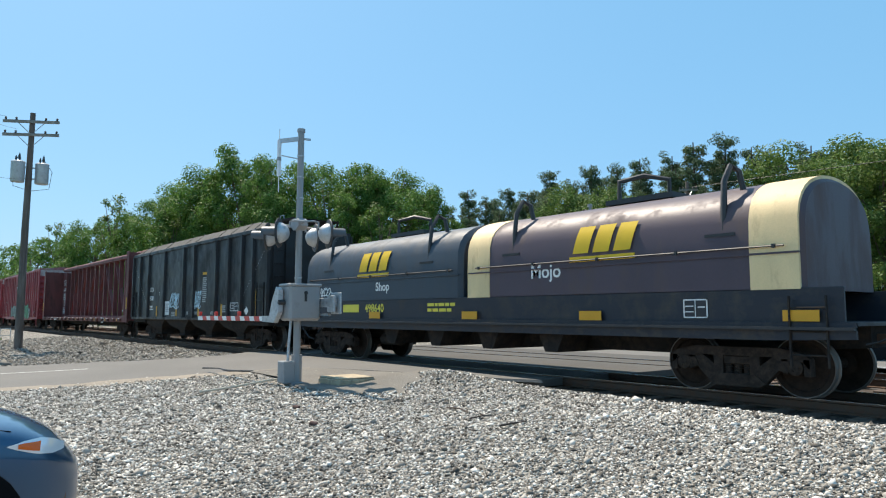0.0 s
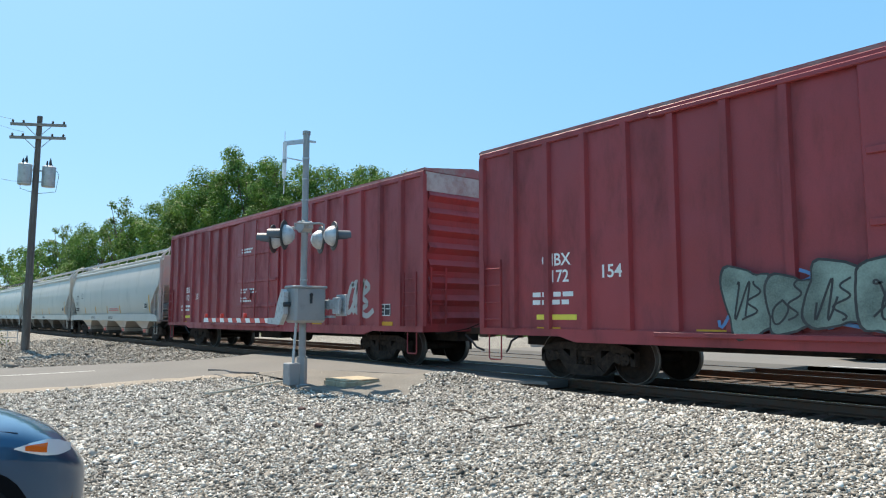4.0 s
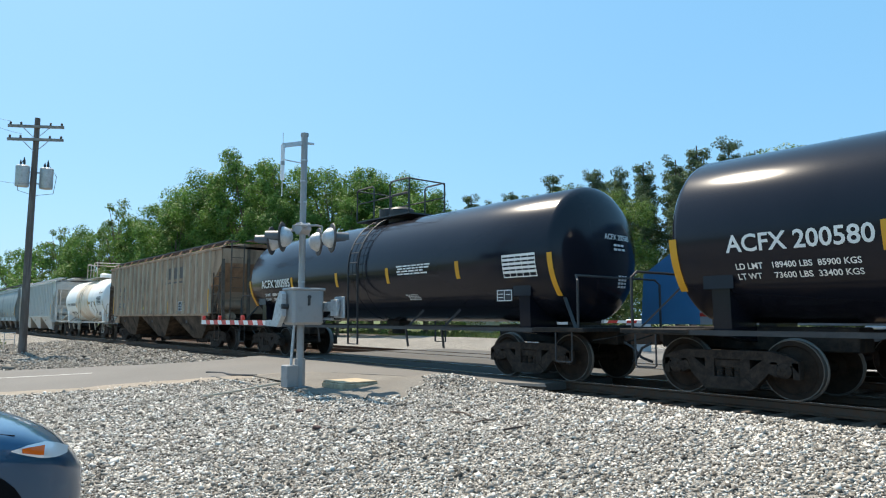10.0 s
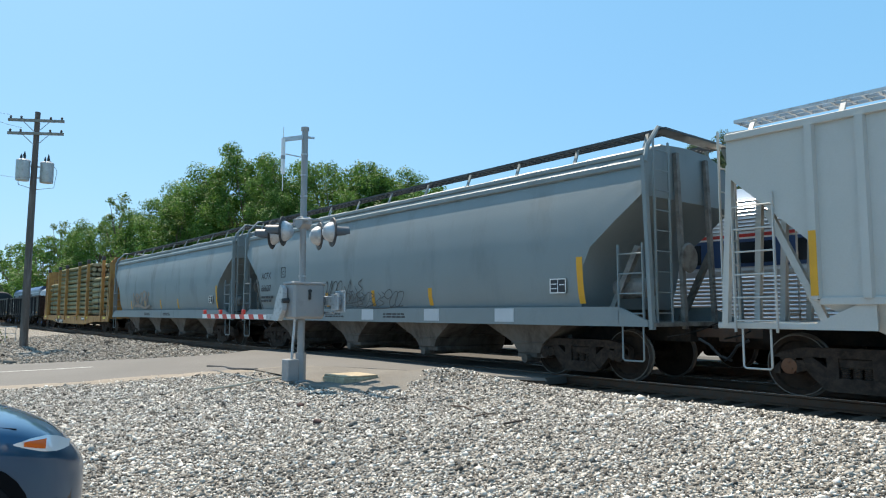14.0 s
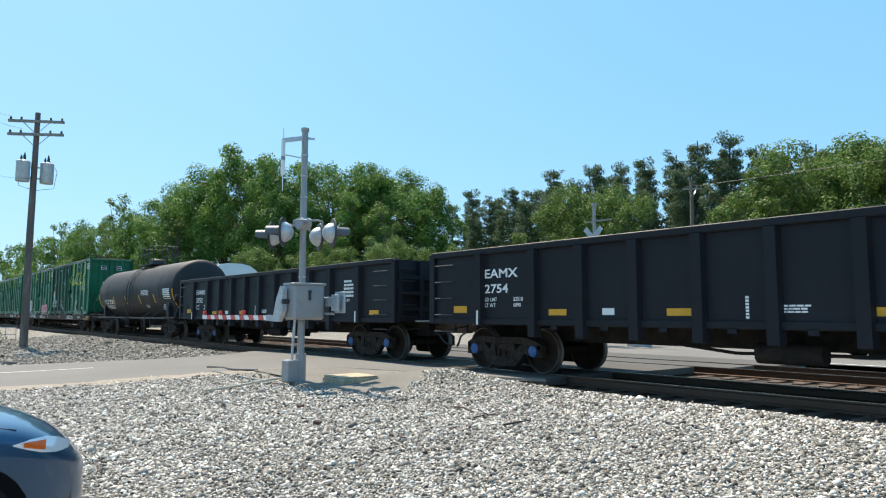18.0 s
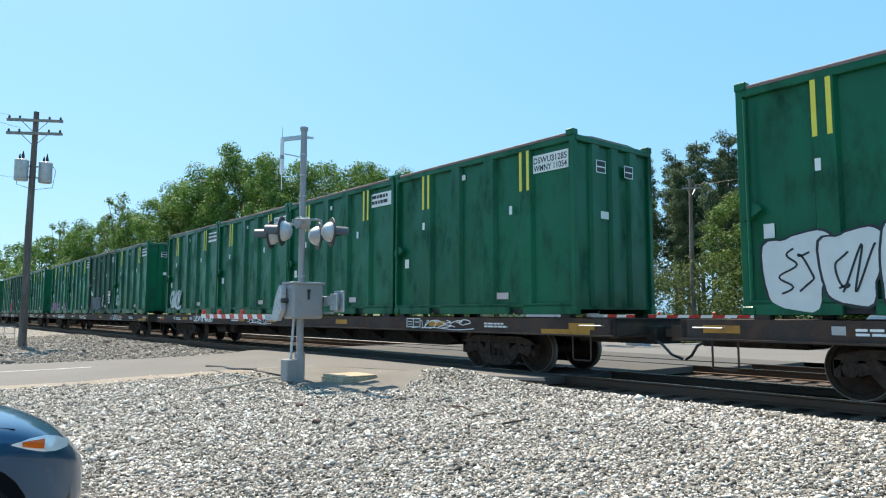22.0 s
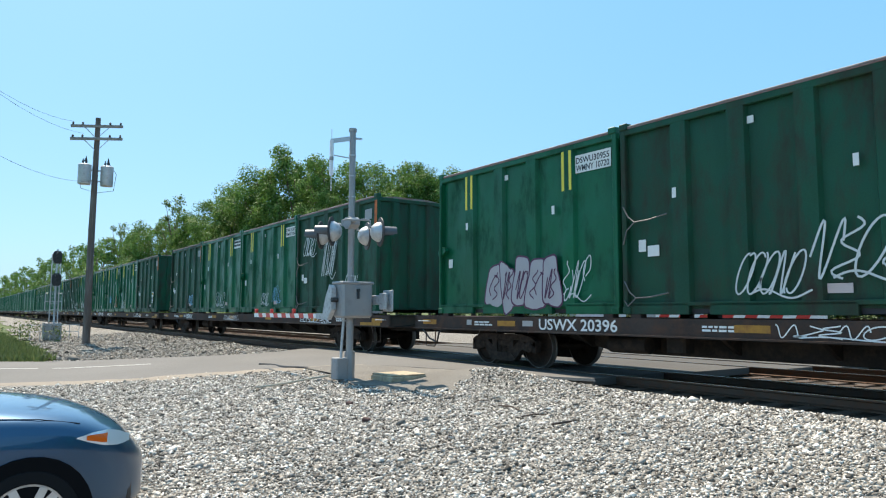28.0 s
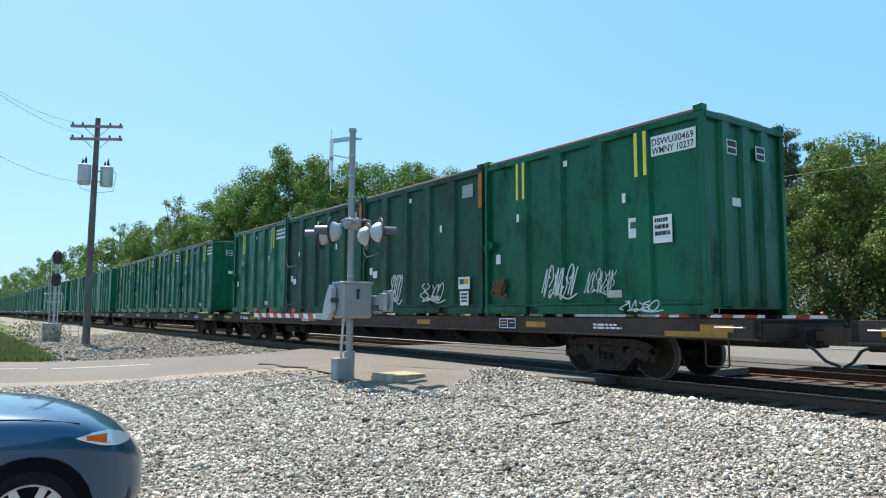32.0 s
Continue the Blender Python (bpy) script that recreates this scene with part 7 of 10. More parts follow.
def container(kind):
    """Green waste container; its origin is at the middle of its floor."""
    t = thing("waste_container", "tall ribbed green steel waste container on a flat car" if kind == "a" else "older scuffed green waste container with orange corner stripe", "container", (0, 0, 0), "green containers on the train")
    g = m_green if kind == "a" else m_green2
    l, w = LONG / 2, 1.24
    for s in (-1, 1):
        part("side_wall", Build().box(-l + 0.05, l - 0.05, s * (w - 0.06) - 0.02, s * (w - 0.06) + 0.02, 0.1, CH - 0.1), g, t)
        part("end_wall", Build().box(s * (l - 0.06) - 0.02, s * (l - 0.06) + 0.02, -w + 0.05, w - 0.05, 0.1, CH - 0.1), g, t)
        part("top_rail", Build().box(-l, l, s * w - 0.05, s * w + 0.05, CH - 0.12, CH, 0.012), g, t)
        part("end_top_rail", Build().box(s * l - 0.05, s * l + 0.05, -w, w, CH - 0.12, CH, 0.012), g, t)
        br = Build()
        x = -l
        for a, b in ((-l, -1.55), (-1.15, 1.15), (1.55, l)):
            br.box(a, b, s * w - 0.05, s * w + 0.05, 0.0, 0.2, 0.008)
        br.box(-l, l, s * w - 0.05, s * w + 0.05, 0.15, 0.22, 0.008)
        part("bottom_rail", br, g, t)
        part("fork_pocket", Build().box(-1.55, -1.15, s * (w - 0.06) - 0.01, s * (w - 0.06) + 0.01, 0.02, 0.16).box(1.15, 1.55, s * (w - 0.06) - 0.01, s * (w - 0.06) + 0.01, 0.02, 0.16), m_ink, t)
        for x in RIBS:
            part("rib", Build().slab([(x - 0.20, s * (w - 0.06)), (x + 0.20, s * (w - 0.06)), (x + 0.15, s * (w + 0.047)), (x - 0.15, s * (w + 0.047))], "z", 0.18, CH - 0.1), g, t)
        for k in range(3):
            y = -w + 2 * w * (k + 1) / 4
            part("end_rib", Build().slab([(s * (l - 0.05), y - 0.16), (s * (l - 0.05), y + 0.16), (s * (l + 0.035), y + 0.11), (s * (l + 0.035), y - 0.11)], "z", 0.15, CH - 0.1), g, t)
        for q in (-1, 1):
            part("corner_post", Build().box(s * l - 0.08 if s > 0 else -l - 0.03, s * l + 0.03 if s > 0 else -l + 0.08, q * w - 0.06, q * w + 0.06, 0.0, CH, 0.012), g, t)
            for z in (0.0, CH - 0.02):
                part("corner_fitting", Build().box(s * l - 0.15 if s > 0 else -l - 0.035, s * l + 0.035 if s > 0 else -l + 0.15, q * w - 0.085, q * w + 0.085, z, z + 0.13, 0.015), g, t)
    part("cover", Build().slab([(-w, CH), (-0.6, CH + 0.07), (0.6, CH + 0.07), (w, CH)], "x", -l + 0.06, l - 0.06), m_cover, t, "faded red roof cover")
    part("cover_edge", Build().box(-l + 0.1, l - 0.1, -w - 0.055, -w + 0.02, CH - 0.005, CH + 0.028), m_cover, t)
    y = -w + 0.048 - 0.13
    if kind == "a":
        for x in (RIBS[0], RIBS[3]):
            for q in (-0.155, 0.05):
                plate("stripe", x + q, x + q + 0.07, -w - 0.048, CH - 0.95, CH - 0.12, m_lemon, t, "yellow vertical stripe")
        b = Build().slab([(-l + 0.0, 1.55), (-l + 0.12, 1.70), (-l + 0.3, 1.66), (-l + 0.34, 1.58), (-l + 0.16, 1.46), (-l + 0.06, 1.42)], "y", -w - 0.12, -w - 0.03)
        b.cyl((-l + 0.15, -w - 0.14, 0.22), (-l + 0.15, -w - 0.14, CH - 0.2), 0.028, n=8)
        part("door_latch", b, g, t, "green cam latch and locking bar")
        plate("id_plate", l - 1.12, l - 0.16, -w + 0.02, CH - 0.62, CH - 0.25, m_white, t, "white identity plate")
        for yy in (-0.62, 0.3):
            e = part("end_plate", Build().box(l + 0.036, l + 0.042, yy, yy + 0.30, CH - 0.68, CH - 0.42), m_white, t, "white plate on the container end", smooth=False)
            part("small_print", Build().box(l + 0.042, l + 0.045, yy + 0.02, yy + 0.28, CH - 0.54, CH - 0.44).box(l + 0.042, l + 0.045, yy + 0.02, yy + 0.27, CH - 0.66, CH - 0.57), m_ink, e, smooth=False)
        part("end_label", Build().box(l + 0.036, l + 0.042, -0.5, -0.25, 1.9, 2.05), m_white, t, smooth=False)
    else:
        plate("stripe", l - 0.12, l + 0.02, -w - 0.058, CH - 0.95, CH - 0.1, paint("orange_corner", (0.55, 0.13, 0.03), 0.7, dirt=(0.3, 0.1, 0.05), amount=0.4), t, "orange corner stripe")
        plate("id_plate", l - 0.85, l - 0.42, -w + 0.02, CH - 0.62, CH - 0.30, flat_paint("grey_plate", (0.35, 0.36, 0.36)), t, "small worn identity plate")
        ch = Build()
        for z in (1.65, 0.25):
            ch.tube([(-l + 0.03, -w - 0.08, z + 0.36), (-l + 0.16, -w - 0.1, z + 0.16), (-l + 0.3, -w - 0.1, z + 0.05), (-l + 0.6, -w - 0.1, z + 0.06), (-l + 1.0, -w - 0.08, z + 0.13)], 0.014, 5)
            ch.tube([(-l + 0.3, -w - 0.1, z + 0.05), (-l + 0.12, -w - 0.1, z - 0.1), (-l + 0.02, -w - 0.08, z - 0.35 if z > 1 else z)], 0.014, 5)
        part("chain", ch, paint("dull_chain", (0.16, 0.155, 0.15), 0.6, 0.3), t, "steel chain holding the door")
        plate("notice", -l + 0.5, -l + 0.75, -w + 0.02, 1.05, 1.25, m_white, t)
    part("cover_edge", Build().box(-l + 0.12, l - 0.12, -w - 0.055, -w + 0.03, CH + 0.002, CH + 0.052, 0.008), paint("weathered_cover_edge", (0.40, 0.34, 0.31), 0.8, vary=0.2, dirt=(0.24, 0.12, 0.08), amount=0.4, scale=2.0), t, "pale worn edge of the cover")
    for x, z, ww, hh in ((-l + 0.3, 1.15, 0.16, 0.22), (-l + 1.1, 2.05, 0.08, 0.18), (-l + 4.1, 2.1, 0.08, 0.18), (-l + 2.4, CH - 0.42, 0.22, 0.12)):
        plate("sticker", x, x + ww, -w - 0.046 if abs(z - 2) < 0.2 else -w + 0.02, z, z + hh, m_white, t, "small white sticker")
    plate("sticker", l - 2.2, l - 1.85, -w + 0.02, 0.32, 0.46, flat_paint("pink_white_label", (0.62, 0.5, 0.48)), t)
    return t


# ---- passenger train on the far track ----
PASSENGER = []
m_steel = paint("fluted_stainless", (0.58, 0.59, 0.60), 0.28, 0.85, vary=0.08, scale=1.0, bump=0.0)
m_blue = paint("dark_blue_band", (0.03, 0.06, 0.14), 0.35, vary=0.1)
m_glass = paint("tinted_window", (0.015, 0.018, 0.022), 0.08, vary=0.1, bump=0.0)
m_whitep = paint("white_stripe", (0.7, 0.71, 0.73), 0.4)
m_silver = paint("silver_grey_loco", (0.36, 0.39, 0.43), 0.4, 0.2)


def coach(x):
    c = thing("passenger_coach", "fluted stainless steel passenger coach with dark windows", "railway coach", (x, 4.3, 0), "coaches of the passenger train")
    PASSENGER.append((c, x))
    h, w = 12.7, 1.5
    prof = [(-w, 0.95), (-w, 3.35), (-w + 0.12, 3.7), (-0.95, 4.0), (-0.4, 4.12), (0.4, 4.12), (0.95, 4.0), (w - 0.12, 3.7), (w, 3.35), (w, 0.95)]
    part("body", Build().slab(prof, "x", -h, h), m_steel, c)
    fl = Build()
    for k in range(12):
        z = 1.02 + k * 0.085
        fl.slab([(-w - 0.022, z + 0.03), (-w, z), (-w, z + 0.06)], "x", -h, h)
    for k in range(9):
        z = 2.98 + k * 0.08
        y = -lerp(z, ((3.35, w), (3.7, w - 0.12), (4.0, 0.95)))
        fl.slab([(y - 0.022, z + 0.03), (y, z), (y, z + 0.06)], "x", -h, h)
    tagged(part("fluting", fl, m_steel, c, smooth=False), kind="stuff")
    part("window_band", Build().box(-h, h, -w - 0.012, -w + 0.01, 2.22, 2.82), m_blue, c, "dark blue window band")
    for k in range(14):
        x0 = -h + 1.9 + k * 1.62
        part("window", Build().box(x0, x0 + 1.15, -w - 0.022, -w - 0.005, 2.30, 2.75, 0.006), m_glass, c)
    part("red_stripe", Build().box(-h, h, -w - 0.014, -w + 0.01, 2.86, 2.93), m_red, c)
    part("white_stripe", Build().box(-h, h, -w - 0.014, -w + 0.01, 2.14, 2.19), m_whitep, c)
    part("underframe", Build().box(-h + 4.5, h - 4.5, -1.2, 1.2, 0.45, 0.95, 0.03).box(-h + 0.3, h - 0.3, -0.4, 0.4, 0.7, 0.95), m_black, c)
    for s in (-1, 1):
        part("vestibule_end", Build().box(min(s * h, s * (h + 0.3)), max(s * h, s * (h + 0.3)), -0.6, 0.6, 0.95, 3.3, 0.03), m_gunmetal, c)
    trucks(c, (-9.0, 9.0), 2.6)
    return c


def locomotive(x):
    c = thing("locomotive", "silver and blue passenger diesel locomotive with a sloped nose", "locomotive", (x, 4.3, 0))
    PASSENGER.append((c, x))
    h, w = 10.5, 1.5
    part("body", Build().slab([(-h + 1.6, 1.1), (-h + 1.6, 3.9), (h, 3.9), (h, 1.1)], "y", -w, w), m_silver, c)
    part("roof", Build().slab([(-w, 3.9), (-1.1, 4.3), (1.1, 4.3), (w, 3.9)], "x", -h + 3.2, h), m_blue, c, "blue roof band")
    part("nose", Build().slab([(-h, 1.1), (-h + 0.1, 2.3), (-h + 0.9, 2.8), (-h + 1.9, 3.95), (-h + 3.2, 4.25), (-h + 3.2, 1.1)], "y", -w + 0.08, w - 0.08), paint("sky_blue_nose", (0.05, 0.20, 0.42), 0.35), c, "bright blue sloped nose")
    part("stripe", Build().box(-h + 1.6, h, -w - 0.012, -w, 3.5, 3.62), m_whitep, c)
    part("side_stripe", Build().box(-h + 1.6, h, -w - 0.012, -w, 1.28, 1.36), m_red, c)
    for x0 in (-4.5, -2.8, 3.0, 4.7):
        part("louvre", Build().box(x0, x0 + 1.3, -w - 0.02, -w, 3.0, 3.45, 0.01), m_gunmetal, c)
    part("cab_window", Build().box(-h + 2.1, -h + 3.0, -w - 0.015, -w + 0.01, 2.95, 3.5, 0.01), m_glass, c)
    part("tank", Build().box(-3.0, 3.0, -1.3, 1.3, 0.3, 1.1, 0.08), m_black, c)
    trucks(c, (-6.6, 6.6), 2.7)
    return c


# ---- the train, from the front ----
m_grey_a = paint("pale_grey_hopper", (0.51, 0.48, 0.435), 0.45, vary=0.07, dirt=(0.42, 0.42, 0.40), amount=0.18, scale=0.5, streak=3)
m_grey_b = paint("grey_hopper", (0.555, 0.53, 0.485), 0.42, vary=0.06, dirt=(0.46, 0.47, 0.47), amount=0.15, scale=0.5, streak=3)
m_grey_c = paint("blue_grey_hopper", (0.20, 0.235, 0.245), 0.48, vary=0.08, dirt=(0.18, 0.205, 0.21), amount=0.25, scale=0.5, streak=3)
m_grey_d = paint("light_steel_hopper", (0.47, 0.465, 0.44), 0.5, vary=0.08, dirt=(0.52, 0.515, 0.50), amount=0.35, scale=0.5, streak=2)
m_tanp = paint("dusty_tan_hopper", (0.41, 0.275, 0.185), 0.8, vary=0.2, dirt=(0.15, 0.10, 0.07), amount=0.42, scale=0.9, streak=4, spec=0.2)
m_tankb = paint("gloss_black_tank", (0.011, 0.012, 0.019), 0.17, vary=0.2, scale=0.6, streak=3, bump=0.0, spec=0.3)
m_tankm = paint("matt_black_tank", (0.023, 0.0225, 0.0235), 0.62, vary=0.2, dirt=(0.029, 0.0285, 0.029), amount=0.25, scale=0.6, streak=3, bump=0.02, spec=0.35)
m_tankw = paint("dusty_white_tank", (0.84, 0.83, 0.80), 0.45, vary=0.04, dirt=(0.66, 0.59, 0.50), amount=0.2, scale=0.5, streak=4)

coil_car(-3.55, -19.45)
chip_hopper(-20.94, -36.15)
centre_beam(-37.5, -60.2)
boxcar(-61.6, -80.0, 1)
boxcar(-82.0, -100.5, 2)
hopper_round(-102.1, -121.0, m_grey_a, "pale grey covered hopper car with a dented side", {"name": ("ELTX", "7541"), "gate_red": 1, "red_print": 1})
hopper_round(-121.8, -142.0, m_grey_a, "pale grey covered hopper car with curved sides", {})
hopper_round(-142.92, -162.3, m_grey_b, "clean light grey covered hopper car", {"name": ("EQUX", "620326")}, board=m_gunmetal, sill_mat=paint("white_sill", (0.56, 0.58, 0.57), 0.5, dirt=(0.35, 0.35, 0.34), amount=0.35))
tank_car(-163.4, -179.3, 1.42, 2.58, -178.55, -163.95, m_tankb, "glossy black tank car with white lettering", "ACFX 200580", m_gunmetal)
tank_car(-180.1, -196.0, 1.42, 2.58, -195.25, -180.6, m_tankb, "glossy black tank car with white lettering", "ACFX 200585", m_gunmetal)
hopper_ribbed(-197.1, -213.6, m_tanp, "rust-streaked tan covered hopper with ribbed sides", "tan")
tank_car(-214.6, -227.5, 1.35, 2.40, -226.4, -215.6, m_tankw, "dusty white acid tank car with a beige band", "TILX 200090", paint("cream_rails", (0.55, 0.50, 0.42), 0.6, dirt=(0.3, 0.2, 0.13), amount=0.4), "white")
hopper_ribbed(-228.5, -245.1, m_grey_d, "light grey covered hopper with ribbed sides", "grey")
hopper_round(-246.2, -262.95, m_grey_c, "blue-grey covered hopper car with black graffiti", {"name": ("ACFX", "66637"), "tag": 1, "sill_patches": 1}, board=m_gunmetal)
hopper_round(-263.85, -280.4, m_grey_c, "blue-grey covered hopper car with rusty spray marks", {"spray": 1}, board=m_gunmetal)
log_flat(-281.9, -301.7)
pole_bundle(-300.5, -297.05, 0.335, 7, 8, 61, "strapped stack of greenish treated timber poles")
pole_bundle(-297.0, -286.9, 0.302, 11, 9, 62, "tall strapped stack of greenish treated timber poles", 0.3)
pole_bundle(-286.8, -282.6, 0.335, 7, 8, 63, "strapped stack of greenish treated timber poles")
gondola(-303.3, -319.2, "2754")
gondola(-320.65, -336.5, "2752")
tank_car(-337.6, -352.6, 1.33, 2.40, -351.9, -338.0, m_tankm, "matt black tank car with yellow strips", "PLCX 220284", m_gunmetal)

R1, PITCH = -354.52, 27.15
flat_one = container_flat(R1 + 0.95, 5)
FLATS = [flat_one]
for i in range(1, 16):
    u = R1 + 0.95 - 25.85 / 2 - PITCH * i
    f = copy_thing(flat_one, Matrix.Translation((u, 0, 0)))
    MOVERS.append((f, u))
    FLATS.append(f)
    for o in f.children:
        if o.name.startswith("wheelset"):
            WHEELSETS.append(o)
for i, w in enumerate(("USWX 2026", "USWX 40067", "USWX638351", "USWX 40048", "USWX 20396", "USWX", "USWX 2028")):
    letter(w, -8.11 if i != 2 else -8.47, -1.366, 0.86 if i != 2 else 0.84, 0.24, m_white, FLATS[i], width=2.12 if i not in (0, 5) else 1.9 if i == 0 else 1.1)
    scrawl(-25.85 / 2 + 9 + i % 3, -1.364, 0.86, 2.2, 0.2, m_white, FLATS[i], 300 + i, 0.02, 7)
    scrawl(25.85 / 2 - 7 + i % 2, -1.364, 0.86, 2.4, 0.2, m_white, FLATS[i], 330 + i, 0.02, 8)

OLD = {(0, 1), (2, 1), (3, 2), (4, 2), (5, 0), (5, 3), (6, 0), (7, 1), (7, 2), (9, 1), (10, 3), (12, 0), (13, 2)}

def far_container():
    """The same container with its small parts joined, for the far end of the train."""
    t = thing("waste_container", "green steel waste container far back on the train", "container", (0, 0, 0), "green containers on the train")
    l, w = LONG / 2, 1.24
    for s in (-1, 1):
        pts = [(-l, s * (w - 0.12)), (-l, s * (w - 0.04))]
        for x in RIBS:
            pts += [(x - 0.20, s * (w - 0.04)), (x - 0.15, s * (w + 0.047)), (x + 0.15, s * (w + 0.047)), (x + 0.20, s * (w - 0.04))]
        pts += [(l, s * (w - 0.04)), (l, s * (w - 0.12))]
        part("side_wall", Build().slab(pts, "z", 0.05, CH - 0.1), m_green, t, smooth=False)
        part("top_rail", Build().box(-l, l, s * w - 0.05, s * w + 0.05, CH - 0.1, CH), m_green, t, smooth=False)
        e = Build().box(s * (l - 0.06) - 0.02, s * (l - 0.06) + 0.02, -w + 0.05, w - 0.05, 0.1, CH - 0.1)
        part("end_wall", e, m_green, t)
    part("cover", Build().slab([(-w, CH), (-0.6, CH + 0.07), (0.6, CH + 0.07), (w, CH)], "x", -l + 0.06, l - 0.06), m_cover, t, "faded red roof cover")
    return t


box_a, box_b, box_c = container("a"), container("b"), far_container()
BOXES = {}
used = set()
for i in range(16):
    for j in range(4):
        k = "c" if i > 8 else "b" if (i, j) in OLD else "a"
        u = R1 - PITCH * i - 6.0 * j - LONG / 2
        proto = {"a": box_a, "b": box_b, "c": box_c}[k]
        m = Matrix.Translation((u, 0, 1.2))
        if k in used:
            ob = copy_thing(proto, m)
        else:
            ob = proto
            ob.matrix_basis = m
            used.add(k)
        BOXES[(i, j)] = ob
        MOVERS.append((ob, u))
IDS = {(0, 0): ("DSWU30402", "WMNY 10170"), (1, 0): ("DSWU31285", "WMNY 11054"), (1, 2): ("DSWU31290", "WMNY 11059"), (2, 3): ("DSWU30963", "WMNY 10731"), (3, 0): ("DSWU31407", "WMNY 11176"),
       (4, 1): ("DSWU30803", "WMNY 10571"), (4, 3): ("DSWU30955", "WMNY 10720"), (5, 1): ("DSWU30072", "WMNY 9840"), (6, 2): ("DSWU31148", "WMNY 10917"), (7, 0): ("DSWU30469", "WMNY 10237")}
rng = random.Random(99)
for (i, j), ob in BOXES.items():
    x, z = LONG / 2 - 1.08, CH - 0.43
    if (i, j) in IDS:
        letter(IDS[i, j][0], x, -1.24 + 0.012, z, 0.13, m_ink, ob, width=0.88)
        letter(IDS[i, j][1], x, -1.24 + 0.012, z - 0.16, 0.13, m_ink, ob, width=0.88)
    elif i < 9 and (i, j) not in OLD:
        bars(x, -1.24 + 0.014, z + 0.13, 0.88, 0.3, 2, m_ink, ob, rng)
m_spray = flat_paint("white_spray", (0.62, 0.64, 0.63))
m_pink = flat_paint("pink_spray", (0.45, 0.18, 0.36))
m_ysp = flat_paint("yellow_spray", (0.60, 0.58, 0.06))
m_redsp = flat_paint("red_white_spray", (0.60, 0.10, 0.14))
m_bsp = flat_paint("light_blue_spray", (0.18, 0.42, 0.60))
m_dksp = flat_paint("black_spray", (0.02, 0.025, 0.03))
